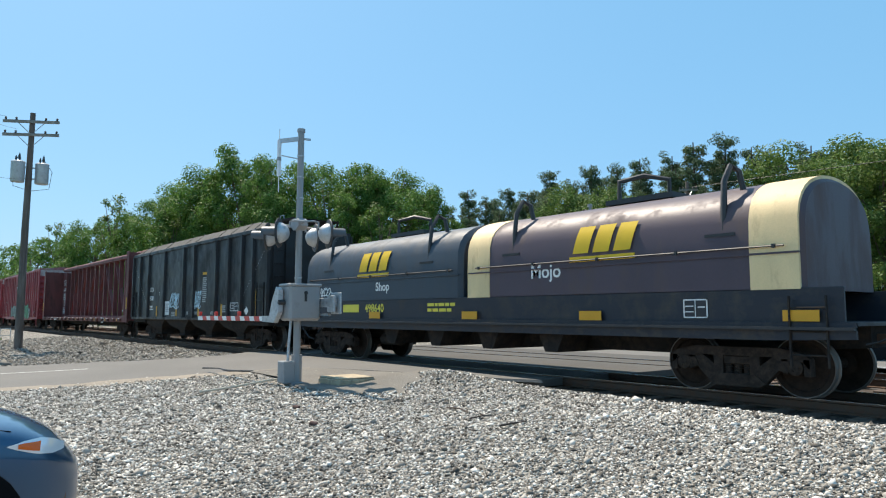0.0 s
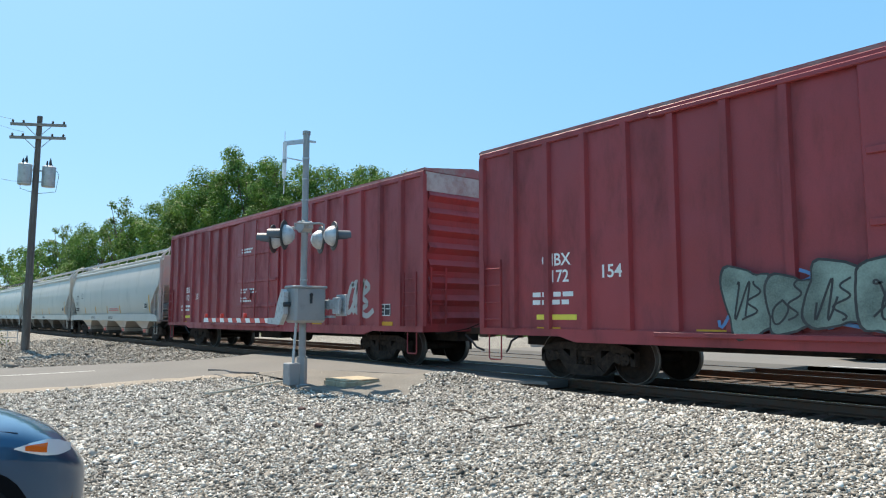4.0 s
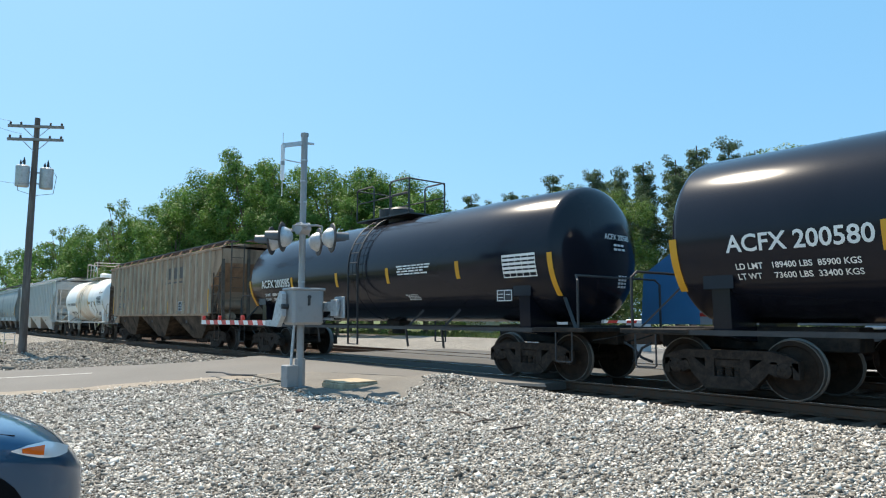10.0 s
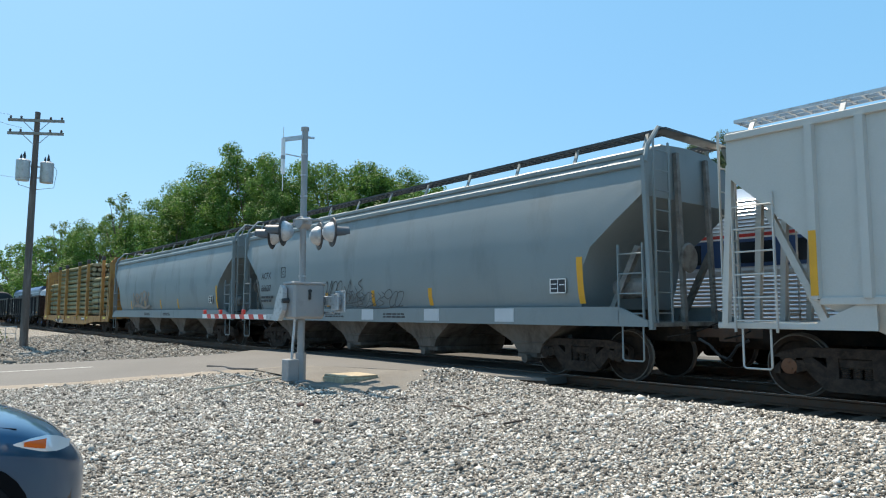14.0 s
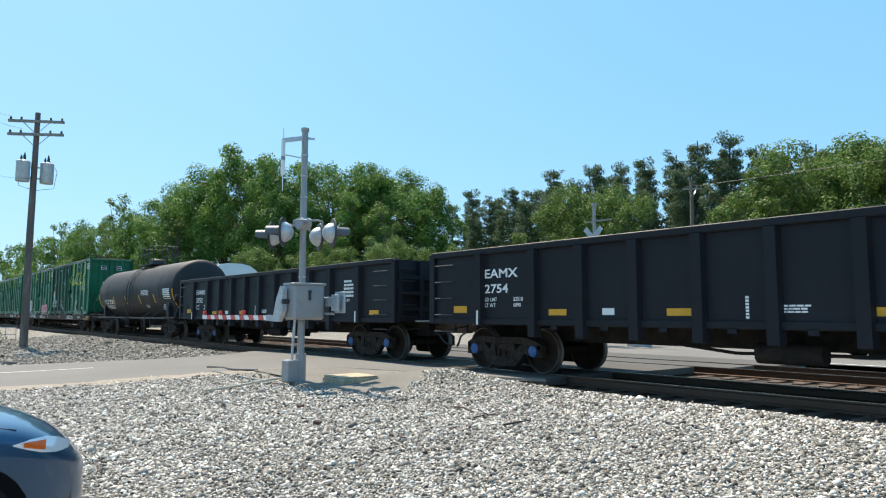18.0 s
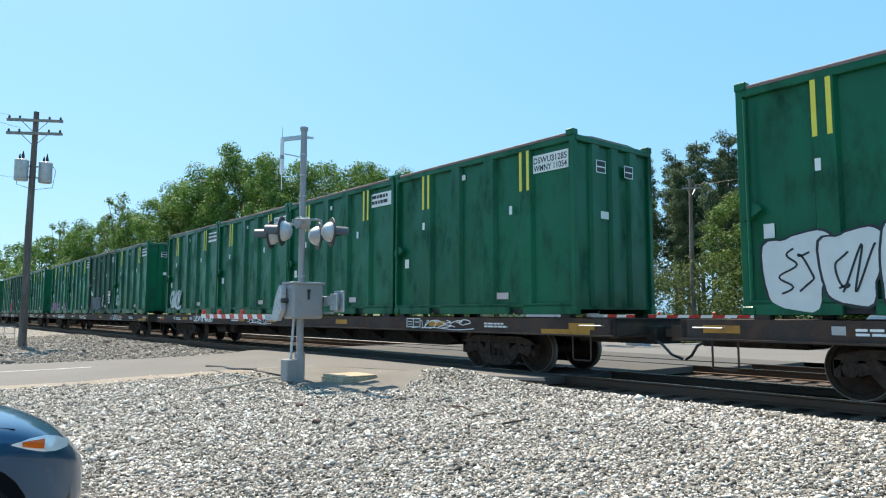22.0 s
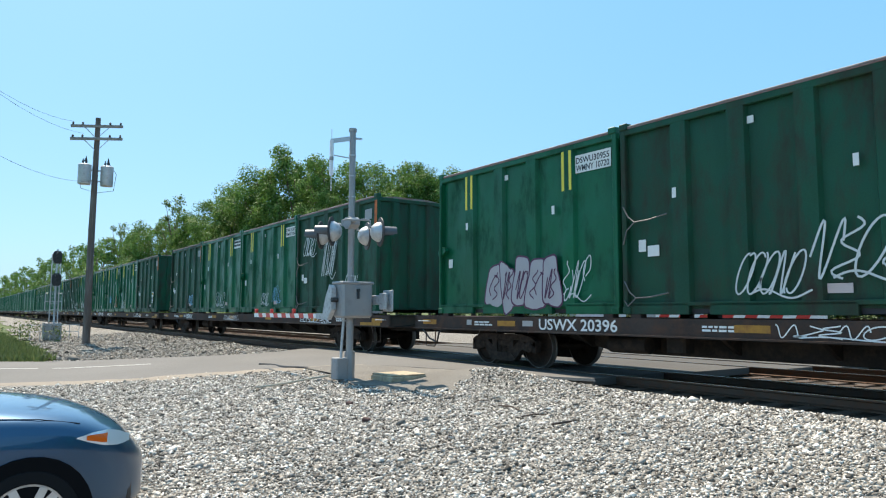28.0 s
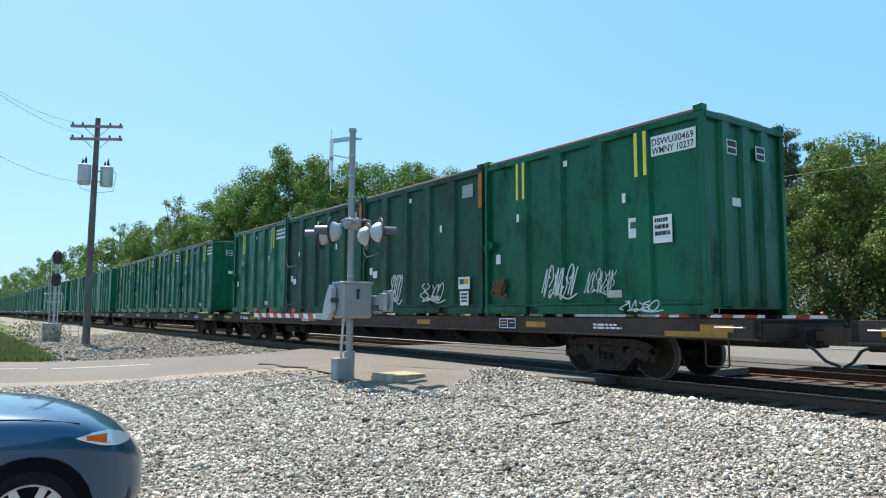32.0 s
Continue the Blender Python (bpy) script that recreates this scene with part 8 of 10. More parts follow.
GRAFFITI = [  # flat, container, left edge, foot, width, height, paint, thickness, strokes
    (0, 0, -2.6, 2.0, 3.9, 0.75, m_ysp, 0.07, 5), (0, 0, 0.9, 1.5, 1.1, 1.2, m_ysp, 0.06, 3), (0, 0, -1.0, 0.25, 0.9, 0.7, m_spray, 0.04, 3),
    (0, 1, -2.6, 0.5, 0.7, 0.5, m_spray, 0.035, 3), (0, 1, -1.7, 0.5, 0.7, 0.5, m_spray, 0.035, 3), (0, 1, 0.5, 0.5, 0.8, 0.6, m_spray, 0.035, 3),
    (0, 2, -0.2, 0.8, 0.8, 0.5, m_spray, 0.03, 3),
    (1, 3, -2.4, 0.25, 1.5, 0.75, m_spray, 0.14, 4), (2, 0, -2.5, 0.45, 0.8, 0.55, m_spray, 0.06, 4), (2, 1, 0.4, 0.4, 0.5, 0.7, m_spray, 0.03, 3),
    (2, 3, -2.7, 0.25, 1.0, 0.6, m_pink, 0.06, 4), (2, 3, -1.6, 0.25, 0.8, 0.5, m_pink, 0.06, 3), (2, 3, -0.6, 0.25, 1.1, 0.5, m_pink, 0.06, 4), (2, 3, 1.8, 0.25, 0.9, 0.5, m_pink, 0.05, 4),
    (3, 1, -1.4, 0.45, 2.8, 0.5, m_spray, 0.05, 7), (3, 1, 1.2, 0.5, 0.7, 0.7, m_bsp, 0.12, 3), (3, 2, -2.5, 0.2, 1.4, 0.9, m_redsp, 0.10, 4), (3, 0, 1.4, 0.4, 1.2, 0.8, m_dksp, 0.06, 4),
    (4, 1, -2.6, 0.2, 0.6, 0.8, m_spray, 0.05, 3), (4, 1, -0.9, 0.2, 0.7, 0.7, m_spray, 0.06, 3), (4, 1, 0.1, 0.2, 0.9, 0.7, m_spray, 0.06, 3), (4, 1, 1.4, 0.2, 1.2, 0.8, m_spray, 0.06, 4),
    (4, 2, -0.6, 0.3, 1.2, 0.7, m_spray, 0.04, 4), (4, 3, 1.5, 0.3, 0.8, 0.8, m_spray, 0.03, 4), (4, 2, 0.6, 0.5, 1.6, 0.9, m_spray, 0.045, 3),
    (5, 0, -2.3, 2.0, 1.1, 0.7, m_spray, 0.04, 4), (5, 0, -0.7, 1.2, 1.0, 1.4, m_spray, 0.035, 5), (5, 0, 0.9, 0.4, 0.9, 0.8, m_spray, 0.035, 4), (5, 1, -0.4, 0.3, 0.8, 0.5, m_spray, 0.04, 3), (5, 1, 0.8, 0.4, 0.9, 0.6, m_bsp, 0.03, 4),
    (5, 2, -0.5, 0.25, 1.6, 0.7, m_spray, 0.03, 4), (5, 3, 0.9, 0.4, 0.8, 0.5, m_bsp, 0.05, 4), (6, 2, -0.9, 0.7, 0.9, 0.5, m_bsp, 0.08, 3), (6, 2, 1.3, 0.4, 1.0, 0.8, paint("brown_spray", (0.28, 0.12, 0.06), 0.7), 0.08, 3),
    (6, 1, -2.2, 0.25, 1.6, 0.6, m_spray, 0.03, 6), (7, 0, -0.95, 0.35, 1.0, 0.62, m_spray, 0.04, 7), (7, 0, 0.25, 0.4, 0.8, 0.45, m_spray, 0.022, 8), (7, 0, 1.1, 0.06, 1.0, 0.2, m_spray, 0.03, 4), (7, 0, -2.7, 0.4, 0.55, 0.4, paint("rust_spray", (0.16, 0.06, 0.03), 0.8), 0.08, 4), (7, 1, -1.3, 0.3, 0.7, 0.8, m_spray, 0.05, 4), (7, 1, 0.3, 0.3, 1.2, 0.5, m_spray, 0.04, 4)]

m_grape = flat_paint("dark_grape_spray", (0.10, 0.03, 0.08))
m_palegrey = flat_paint("pale_grey_spray", (0.42, 0.40, 0.42))
bubbles(BOXES[4, 3], -1.286, -0.95, 0.12, 2.35, 1.05, 5, m_palegrey, m_grape, 3)
bubbles(BOXES[0, 3], -1.286, -2.5, 0.1, 2.9, 1.1, 4, m_spray, m_dksp, 5)
bubbles(BOXES[0, 2], -1.286, -1.1, 0.12, 2.4, 0.62, 6, flat_paint("pink_white_spray", (0.60, 0.32, 0.34)), m_redsp, 7)
bubbles(BOXES[2, 1], -1.286, -1.8, 0.2, 1.9, 0.8, 4, flat_paint("dull_lilac_spray", (0.10, 0.12, 0.16)), m_dksp, 9)
for i, j, x, z in ((2, 1, 1.75, 0.95), (0, 1, -2.35, 1.35), (6, 0, 1.5, 0.95), (7, 1, 2.0, 0.6), (3, 2, 2.2, 0.9)):
    ob = BOXES[i, j]
    plate("label_plate", x, x + 0.45, -1.288, z, z + 0.3, m_white, ob, "white company label")
    plate("label_mark", x + 0.05, x + 0.22, -1.295, z + 0.12, z + 0.25, m_green, ob)
    plate("label_mark", x + 0.22, x + 0.4, -1.295, z + 0.12, z + 0.25, m_yellow, ob)
    plate("label_plate", x + 0.06, x + 0.4, -1.288, z - 0.4, z - 0.05, m_white, ob, "white number label")
    bars(x + 0.1, -1.295, z - 0.1, 0.26, 0.25, 3, m_ink, ob, rng)
ob = BOXES[7, 0]  # its two labels hang side by side
plate("label_plate", 1.28, 1.78, -1.238, 1.42, 1.80, m_white, ob, "white company label")
plate("label_mark", 1.33, 1.52, -1.245, 1.60, 1.72, flat_paint("dark_label_mark", (0.08, 0.10, 0.07)), ob)
plate("label_mark", 1.52, 1.72, -1.245, 1.60, 1.72, m_yellow, ob)
plate("label_plate", 1.84, 2.24, -1.238, 1.28, 1.78, m_white, ob, "white number label")
bars(1.88, -1.245, 1.73, 0.32, 0.36, 3, m_ink, ob, rng)
for q, (i, j, x, z, w, hh, mt, th, n) in enumerate(GRAFFITI):
    scrawl(x, -1.286, z, w, hh, mt, BOXES[i, j], 500 + q, th * 0.75, n + 2)

NOSE0, V_PASS = -9.9 + 25.7 * 10.0, -25.7
locomotive(NOSE0 + 10.5)
for k in range(6):
    coach(NOSE0 + 21.6 + 12.9 + 26.0 * k)


# ---- trees ----
def leaves(centres, radii, per, size, rng, droop=0.0, flat=1.0, slim=0.55):
    """Leaf clumps: many small bent quads scattered over each clump, facing outwards and up."""
    out = []
    total = 0
    for c, r in zip(centres, radii):
        n = max(6, int(per * r * r))
        d = rng.normal(size=(n, 3))
        d /= np.linalg.norm(d, axis=1, keepdims=True)
        rad = r * rng.uniform(0.3, 1.08, (n, 1)) ** 0.6
        p = np.asarray(c) + d * rad * np.array([1, 1, flat])
        nrm = d + rng.normal(scale=0.45, size=(n, 3)) + np.array([0, 0, 0.4])
        nrm /= np.linalg.norm(nrm, axis=1, keepdims=True)
        t = np.cross(nrm, rng.normal(size=(n, 3)))
        t /= np.linalg.norm(t, axis=1, keepdims=True) + 1e-9
        b = np.cross(nrm, t)
        s = size * rng.uniform(0.6, 1.35, (n, 1))
        q = np.stack([p - t * s, p - b * s * slim - np.array([0, 0, droop]) * s, p + t * s, p + b * s * slim + nrm * s * 0.25], 1)
        out.append(q.reshape(-1, 3))
        total += n
    return np.concatenate(out), np.arange(total * 4).reshape(-1, 4)


def leaf_mesh(name, v, f, mat):
    me = bpy.data.meshes.new(name)
    me.vertices.add(len(v))
    me.vertices.foreach_set("co", v.astype(np.float32).ravel())
    me.loops.add(f.size)
    me.loops.foreach_set("vertex_index", f.astype(np.int32).ravel())
    me.polygons.add(len(f))
    me.polygons.foreach_set("loop_start", np.arange(0, f.size, 4, dtype=np.int32))
    me.update(calc_edges=True)
    me.materials.append(mat)
    return me


def broadleaf(seed, h, spread, mat, label, low=0.18, lobes=24, knots=11, per=250, size=0.10):
    """A broad-leaved tree, h metres high: forked trunk, limbs, and on each limb a rounded bough of small leaf clumps."""
    rng = np.random.default_rng(seed)
    t = thing("broadleaf_tree", label, "tree", (0, 0, 0), "broad-leaved trees beyond the railway")
    b = Build()
    lean = rng.uniform(-0.3, 0.3, 2)
    spine = [(lean[0] * u * u, lean[1] * u * u, h * 0.8 * u) for u in np.linspace(0, 1, 7)]
    b.tube(spine, [h * 0.018 * (1 - 0.85 * u) + 0.03 for u in np.linspace(0, 1, 7)], 8)
    cs, rs = [], []
    for k in range(lobes):
        u = low + (1 - low) * (k + 0.5) / lobes
        ang = k * 2.4 + rng.uniform(-0.5, 0.5)
        env = math.sqrt(max(0.05, 1 - (((u - low) / (1 - low) - 0.42) / 0.62) ** 2))
        out = spread * env * rng.uniform(0.5, 0.88)
        base_u = max(0.1, u * 0.72)
        p0 = Vector((lean[0] * base_u ** 2, lean[1] * base_u ** 2, h * 0.8 * base_u))
        tip = Vector((math.cos(ang) * out, math.sin(ang) * out, h * u * 0.93 + rng.uniform(-0.3, 0.3)))
        b.tube([p0, p0.lerp(tip, 0.5) + Vector((0, 0, -0.05 * out)), tip], [0.06 + 0.02 * out, 0.05, 0.02], 5)
        big = spread * rng.uniform(0.24, 0.36)
        for q in range(knots):
            d = rng.normal(size=3) + np.array([0.35 * math.cos(ang), 0.35 * math.sin(ang), 0.45])
            d /= np.linalg.norm(d)
            c = np.array(tip) + d * big * np.array([1, 1, 0.8]) * rng.uniform(0.45, 0.88)
            cs.append(tuple(c))
            rs.append(big * rng.uniform(0.34, 0.56))
            if q % 4 == 0:
                b.tube([tip, tuple(c)], [0.03, 0.012], 4)
    v, f = leaves(cs, rs, per, size, rng)
    grow = h / np.percentile(v[:, 2], 99.9)
    v[:, 2] *= grow
    b.v = [(x, y, z * grow) for x, y, z in b.v]
    part("trunk", b, m_bark, t)
    part("crown", leaf_mesh("crown", v, f, mat), mat, t)
    return t


def pine(seed, h, label):
    """A tall pine: straight bare trunk, dead stubs, and flat tufts of needles on short upper boughs."""
    rng = np.random.default_rng(seed)
    t = thing("pine_tree", label, "tree", (0, 0, 0), "pines behind the crossing")
    b = Build()
    lean = rng.uniform(-0.4, 0.4, 2)
    b.tube([(lean[0] * u, lean[1] * u, h * 0.97 * u) for u in np.linspace(0, 1, 6)], [0.20 * (1 - 0.8 * u) + 0.02 for u in np.linspace(0, 1, 6)], 7)
    cs, rs = [], []
    for k in range(52):
        u = 0.36 + 0.62 * (k + 0.5) / 52
        ang = k * 2.4 + rng.uniform(-0.6, 0.6)
        out = (2.9 * (1 - (u - 0.40) / 0.68) ** 0.65 * rng.uniform(0.4, 1.0) if u > 0.5 else rng.uniform(0.5, 1.7)) + 0.2
        p0 = Vector((lean[0] * u, lean[1] * u, h * 0.96 * u))
        tip = p0 + Vector((math.cos(ang) * out, math.sin(ang) * out, rng.uniform(-0.1, 0.7)))
        b.tube([p0, p0.lerp(tip, 0.5) + Vector((0, 0, -0.1)), tip], [0.05, 0.035, 0.015], 4)
        for q in range(3):
            c = p0.lerp(tip, rng.uniform(0.3, 1.05)) + Vector(rng.normal(scale=0.24, size=3))
            cs.append(tuple(c))
            rs.append(rng.uniform(0.3, 0.72) * (1.0 if u > 0.5 else 0.8))
    v, f = leaves(cs, rs, 215, 0.14, rng, flat=0.7, slim=0.34)
    grow = h / np.percentile(v[:, 2], 99.9)
    v[:, 2] *= grow
    b.v = [(x, y, z * grow) for x, y, z in b.v]
    part("trunk", b, m_pinebark, t)
    part("crown", leaf_mesh("crown", v, f, m_needle), m_needle, t)
    return t


FIRST = {}  # the built trees themselves are set in place last


def planted(protos, rows, seed):
    rng = random.Random(seed)
    for k, (x, y, h) in enumerate(rows):
        ob, h0 = protos[k % len(protos)]
        s = h / h0
        wide = s * rng.uniform(0.92, 1.12)
        m = Matrix.Translation((x, y, -0.22)) @ Matrix.Rotation(rng.uniform(0, 6.28), 4, "Z") @ Matrix.Diagonal((wide, wide, s, 1))
        if ob in FIRST:
            copy_thing(ob, m)
        else:
            FIRST[ob] = m


dark = [(broadleaf(101 + k, 15.0, sp, m_leaf, "tall dark green broad-leaved tree in full leaf"), 15.0) for k, sp in enumerate((4.6, 5.2, 4.0, 5.6))]
light = [(broadleaf(121 + k, 11.0, sp, m_leaf2, "bright green broad-leaved tree in fresh leaf", 0.1, 22, 11, 300, 0.085), 11.0) for k, sp in enumerate((4.4, 3.9))]
thin = [(broadleaf(141, 15.0, 2.5, m_leaf2, "slender light green young tree", 0.2, 22, 8, 150, 0.12), 15.0)]
beyond = [(broadleaf(151 + k, 15.0, sp, m_leaf, "distant green broad-leaved tree beside the line", 0.15, 20, 7, 60, 0.2), 15.0) for k, sp in enumerate((4.8, 5.4))]
planted(dark, [(-66.4, 17, 18.6), (-71.6, 17, 18.2), (-61.6, 19, 16.6), (-57.6, 22, 16.2), (-54.6, 24.5, 15.5), (-52.6, 26, 15.2), (-50.6, 28, 13.2), (-78.5, 17, 17.0), (-82.0, 16, 15.4), (-87.4, 15, 15.4),
               (-91.5, 14, 14.2), (-109, 13, 15.2), (-115, 12, 14.4), (-64, 25, 16), (-72, 21, 16), (-58, 30, 15), (-100, 14, 13.0), (-59.5, 17.5, 13.0), (-53.5, 21.5, 12.0), (-75, 14, 13.5)], 1)
planted(beyond, [(-132, 12, 15.0), (-147, 12, 15.6), (-160, 12.5, 16.6), (-176, 12, 16.5), (-191, 12, 17.2), (-226, 12, 18), (-255, 12, 18.5), (-293, 12, 19), (-350, 13, 20), (-420, 14, 22), (-500, 15, 24), (-600, 18, 27)], 2)
planted(light, [(-38.2, 36, 13.0), (-20.4, 34, 11.3), (-17.9, 34, 12.6), (-15.6, 34, 12.0), (-13.6, 32, 11.2), (-41.5, 36, 11.4), (-35.3, 36, 11.6), (-22.4, 34.5, 10.6), (-41.5, 17.6, 7.0), (-45.7, 15.6, 7.0),
                (-10.6, 32, 11.2), (-8.3, 31.3, 10.8), (-39.2, 20.6, 6.5), (-49, 14.5, 6.5), (-55, 13.0, 7.0), (-90, 10.5, 8), (-110, 10, 9), (-135, 10.5, 9)], 3)
planted(thin, [(-95.6, 12, 17.0), (-131, 11.5, 17.0), (-72, 12.0, 11.5), (-46, 20, 10.5)], 4)
pines = [(pine(161 + k, 20.0, "tall dark green pine with a bare lower trunk"), 20.0) for k in range(4)]
planted(pines, [(-82.5, 58, 18.7), (-79.5, 60, 20.9), (-75.5, 60, 19.6), (-71.2, 60, 19.9), (-67.2, 60, 19.3), (-62.4, 60, 21.2), (-59.4, 60, 19.5), (-56.2, 60, 20.8), (-51.6, 60, 20.4), (-47.9, 60, 20.4),
                (-44.4, 60, 20.6), (-40.8, 60, 20.8), (-38.3, 62, 21.9), (-35.3, 62.5, 19.9), (-33.4, 64, 18.9), (-31.6, 66, 18.7), (-28, 67, 18.7), (-24, 68, 18.5), (-19, 69, 19)], 5)
planted(pines, [(-86, 66, 19.0), (-81, 67, 20.5), (-76, 67, 20.5), (-72.8, 68.3, 20.6), (-69, 66, 20.2), (-66, 69, 21.0), (-63.1, 71.1, 21.5), (-58, 67, 20.8), (-54.4, 69, 21.5), (-50, 70, 21.2), (-47.2, 70, 21.6), (-42.7, 70, 21.0), (-38, 71, 21.4),
                (-33, 74, 20.5), (-28, 75, 20.3), (-66, 57.5, 17), (-54, 57, 16.5), (-46.5, 57, 16), (-38, 57, 15.5), (-61, 57, 17), (-70, 57, 16.5), (-76, 57, 16), (-50, 57.5, 17), (-42, 57.5, 17.5), (-34, 58, 15), (-29, 60, 15)], 6)
planted(pines, [(-84 + 5.4 * k, 63.5 + (k * 37 % 5) * 0.6, 18.2 + (k * 53 % 7) * 0.28) for k in range(11)], 7)


for ob, m in FIRST.items():
    ob.matrix_basis = m


def thicket(name, mat, rows, seed, label, category, per=75, size=0.10):
    """Low growth as one mass of leaf clumps."""
    rng = np.random.default_rng(seed)
    cs, rs = [], []
    for x0, x1, y0, y1, h, n in rows:
        for k in range(n):
            z = h * rng.uniform(0.05, 1.0) ** 0.8
            cs.append((rng.uniform(x0, x1), rng.uniform(y0, y1), z - 0.2))
            rs.append(rng.uniform(0.35, 0.8) * (0.6 + 0.12 * h))
    v, f = leaves(cs, rs, per, size, rng)
    return tagged(new(name, leaf_mesh(name, v, f, mat)), label, category, kind="stuff")


thicket("young_pines", m_shrub, [(-36, -16, 29, 34, 5.0, 330), (-60, -36, 30, 36, 3.5, 160)], 201, "dense young pines and scrub beyond the road", "bushes")
thicket("roadside_bushes", m_leaf2, [(-33.5, -31, 21, 24, 3.6, 46), (-16, 10, 29, 33, 5.5, 200), (-110, -42, 8.4, 11.5, 2.6, 220), (-240, -110, 8.8, 12, 2.8, 190)], 202, "green bushes along the far side of the railway", "bushes")
thicket("wood_undergrowth", m_needle, [(-88, -15, 60, 66, 9.0, 560), (-90, -12, 68, 76, 15.0, 700)], 203, "dark undergrowth below the pines", "bushes", 26, 0.2)
thicket("lineside_weeds", m_shrub, [(-41, -39, -9.0, -8.2, 1.0, 30), (-56, -34, -14, -9.4, 0.35, 130), (-40.6, -38.2, -7.6, -6.6, 0.55, 14)], 204, "green weeds beside the gravel", "weeds", 60, 0.06)


thicket("dry_bush", paint("dry_twigs", (0.20, 0.15, 0.10), 0.9, vary=0.3), [(-41.6, -40.4, -8.2, -7.3, 0.8, 12)], 205, "dry brown bush beside the signal", "bush", 70, 0.05)


# ---- grass tufts on the near verge ----
def tufts(name, n, xr, yr, hgt, seed, label, mat):
    rng = np.random.default_rng(seed)
    p = np.stack([rng.uniform(*xr, n), rng.uniform(*yr, n)], 1)
    z = np.array([ground_z(y) - 0.03 for y in p[:, 1]])
    a = rng.uniform(0, 6.28, n)
    hh = hgt * rng.uniform(0.4, 1.2, n)
    w = 0.02 + 0.02 * rng.random(n)
    d = np.stack([np.cos(a), np.sin(a)], 1)
    lean = rng.normal(scale=0.4, size=(n, 2)) * hh[:, None]
    v = np.zeros((n, 3, 3))
    v[:, 0, :2], v[:, 1, :2], v[:, 2, :2] = p - d * w[:, None], p + d * w[:, None], p + lean
    v[:, 0, 2] = v[:, 1, 2] = z
    v[:, 2, 2] = z + hh
    f = np.arange(3 * n).reshape(-1, 3)
    me = bpy.data.meshes.new(name)
    me.vertices.add(3 * n)
    me.vertices.foreach_set("co", v.astype(np.float32).ravel())
    me.loops.add(3 * n)
    me.loops.foreach_set("vertex_index", f.astype(np.int32).ravel())
    me.polygons.add(n)
    me.polygons.foreach_set("loop_start", np.arange(0, 3 * n, 3, dtype=np.int32))
    me.update(calc_edges=True)
    me.materials.append(mat)
    return tagged(new(name, me), label, "grass", kind="stuff")


tufts("verge_grass", 26000, (-58, -26.5), (-16, -8.6), 0.28, 301, "green verge grass beside the road", m_shrub)
tufts("far_grass", 16000, (-60, 20), (17.5, 30), 0.4, 302, "rough grass beyond the far road", m_shrub)


# ---- crossing signals ----
def lamp_head(parent, x, y, z, turn):
    """Flashing lamp: black background disc, rounded silver housing behind it, long hood before it; turn: its heading in degrees."""
    m = pose(x, y, z, 0, 0, turn)
    o = part("lamp_background", Build().lathe([(-0.012, 0.02), (-0.012, 0.305), (0.0, 0.312), (0.012, 0.305), (0.012, 0.02)], "y", (0, 0, 0), 28), m_gunmetal, parent, "round black background disc", at=m)
    part("lamp_housing", Build().lathe([(-0.21, 0.02), (-0.20, 0.08), (-0.16, 0.145), (-0.09, 0.195), (-0.03, 0.215), (-0.012, 0.215), (-0.012, 0.02)], "y", (0, 0, 0), 20), m_alu, o, "rounded silver lamp housing")
    hood = Build()
    n = 20
    for r0 in (0.13, 0.122):
        hood.rings([[(r0 * math.cos(math.pi * (1.15 - 1.3 * k / n)), d if 0 < k < n else min(d, 0.14), r0 * math.sin(math.pi * (1.15 - 1.3 * k / n))) for k in range(n + 1)] for d in (0.012, 0.34)], cap=False, closed=False)
    part("lamp_hood", hood, m_hood, o, "grey tunnel hood")
    part("lens", Build().lathe([(0.012, 0.11), (0.027, 0.06), (0.03, 0.01)], "y", (0, 0, 0), 18), paint("red_lens", (0.25, 0.01, 0.01), 0.15), o, "dark red lens")


m_hood = paint("grey_lamp_hood", (0.11, 0.115, 0.125), 0.5, 0.1)


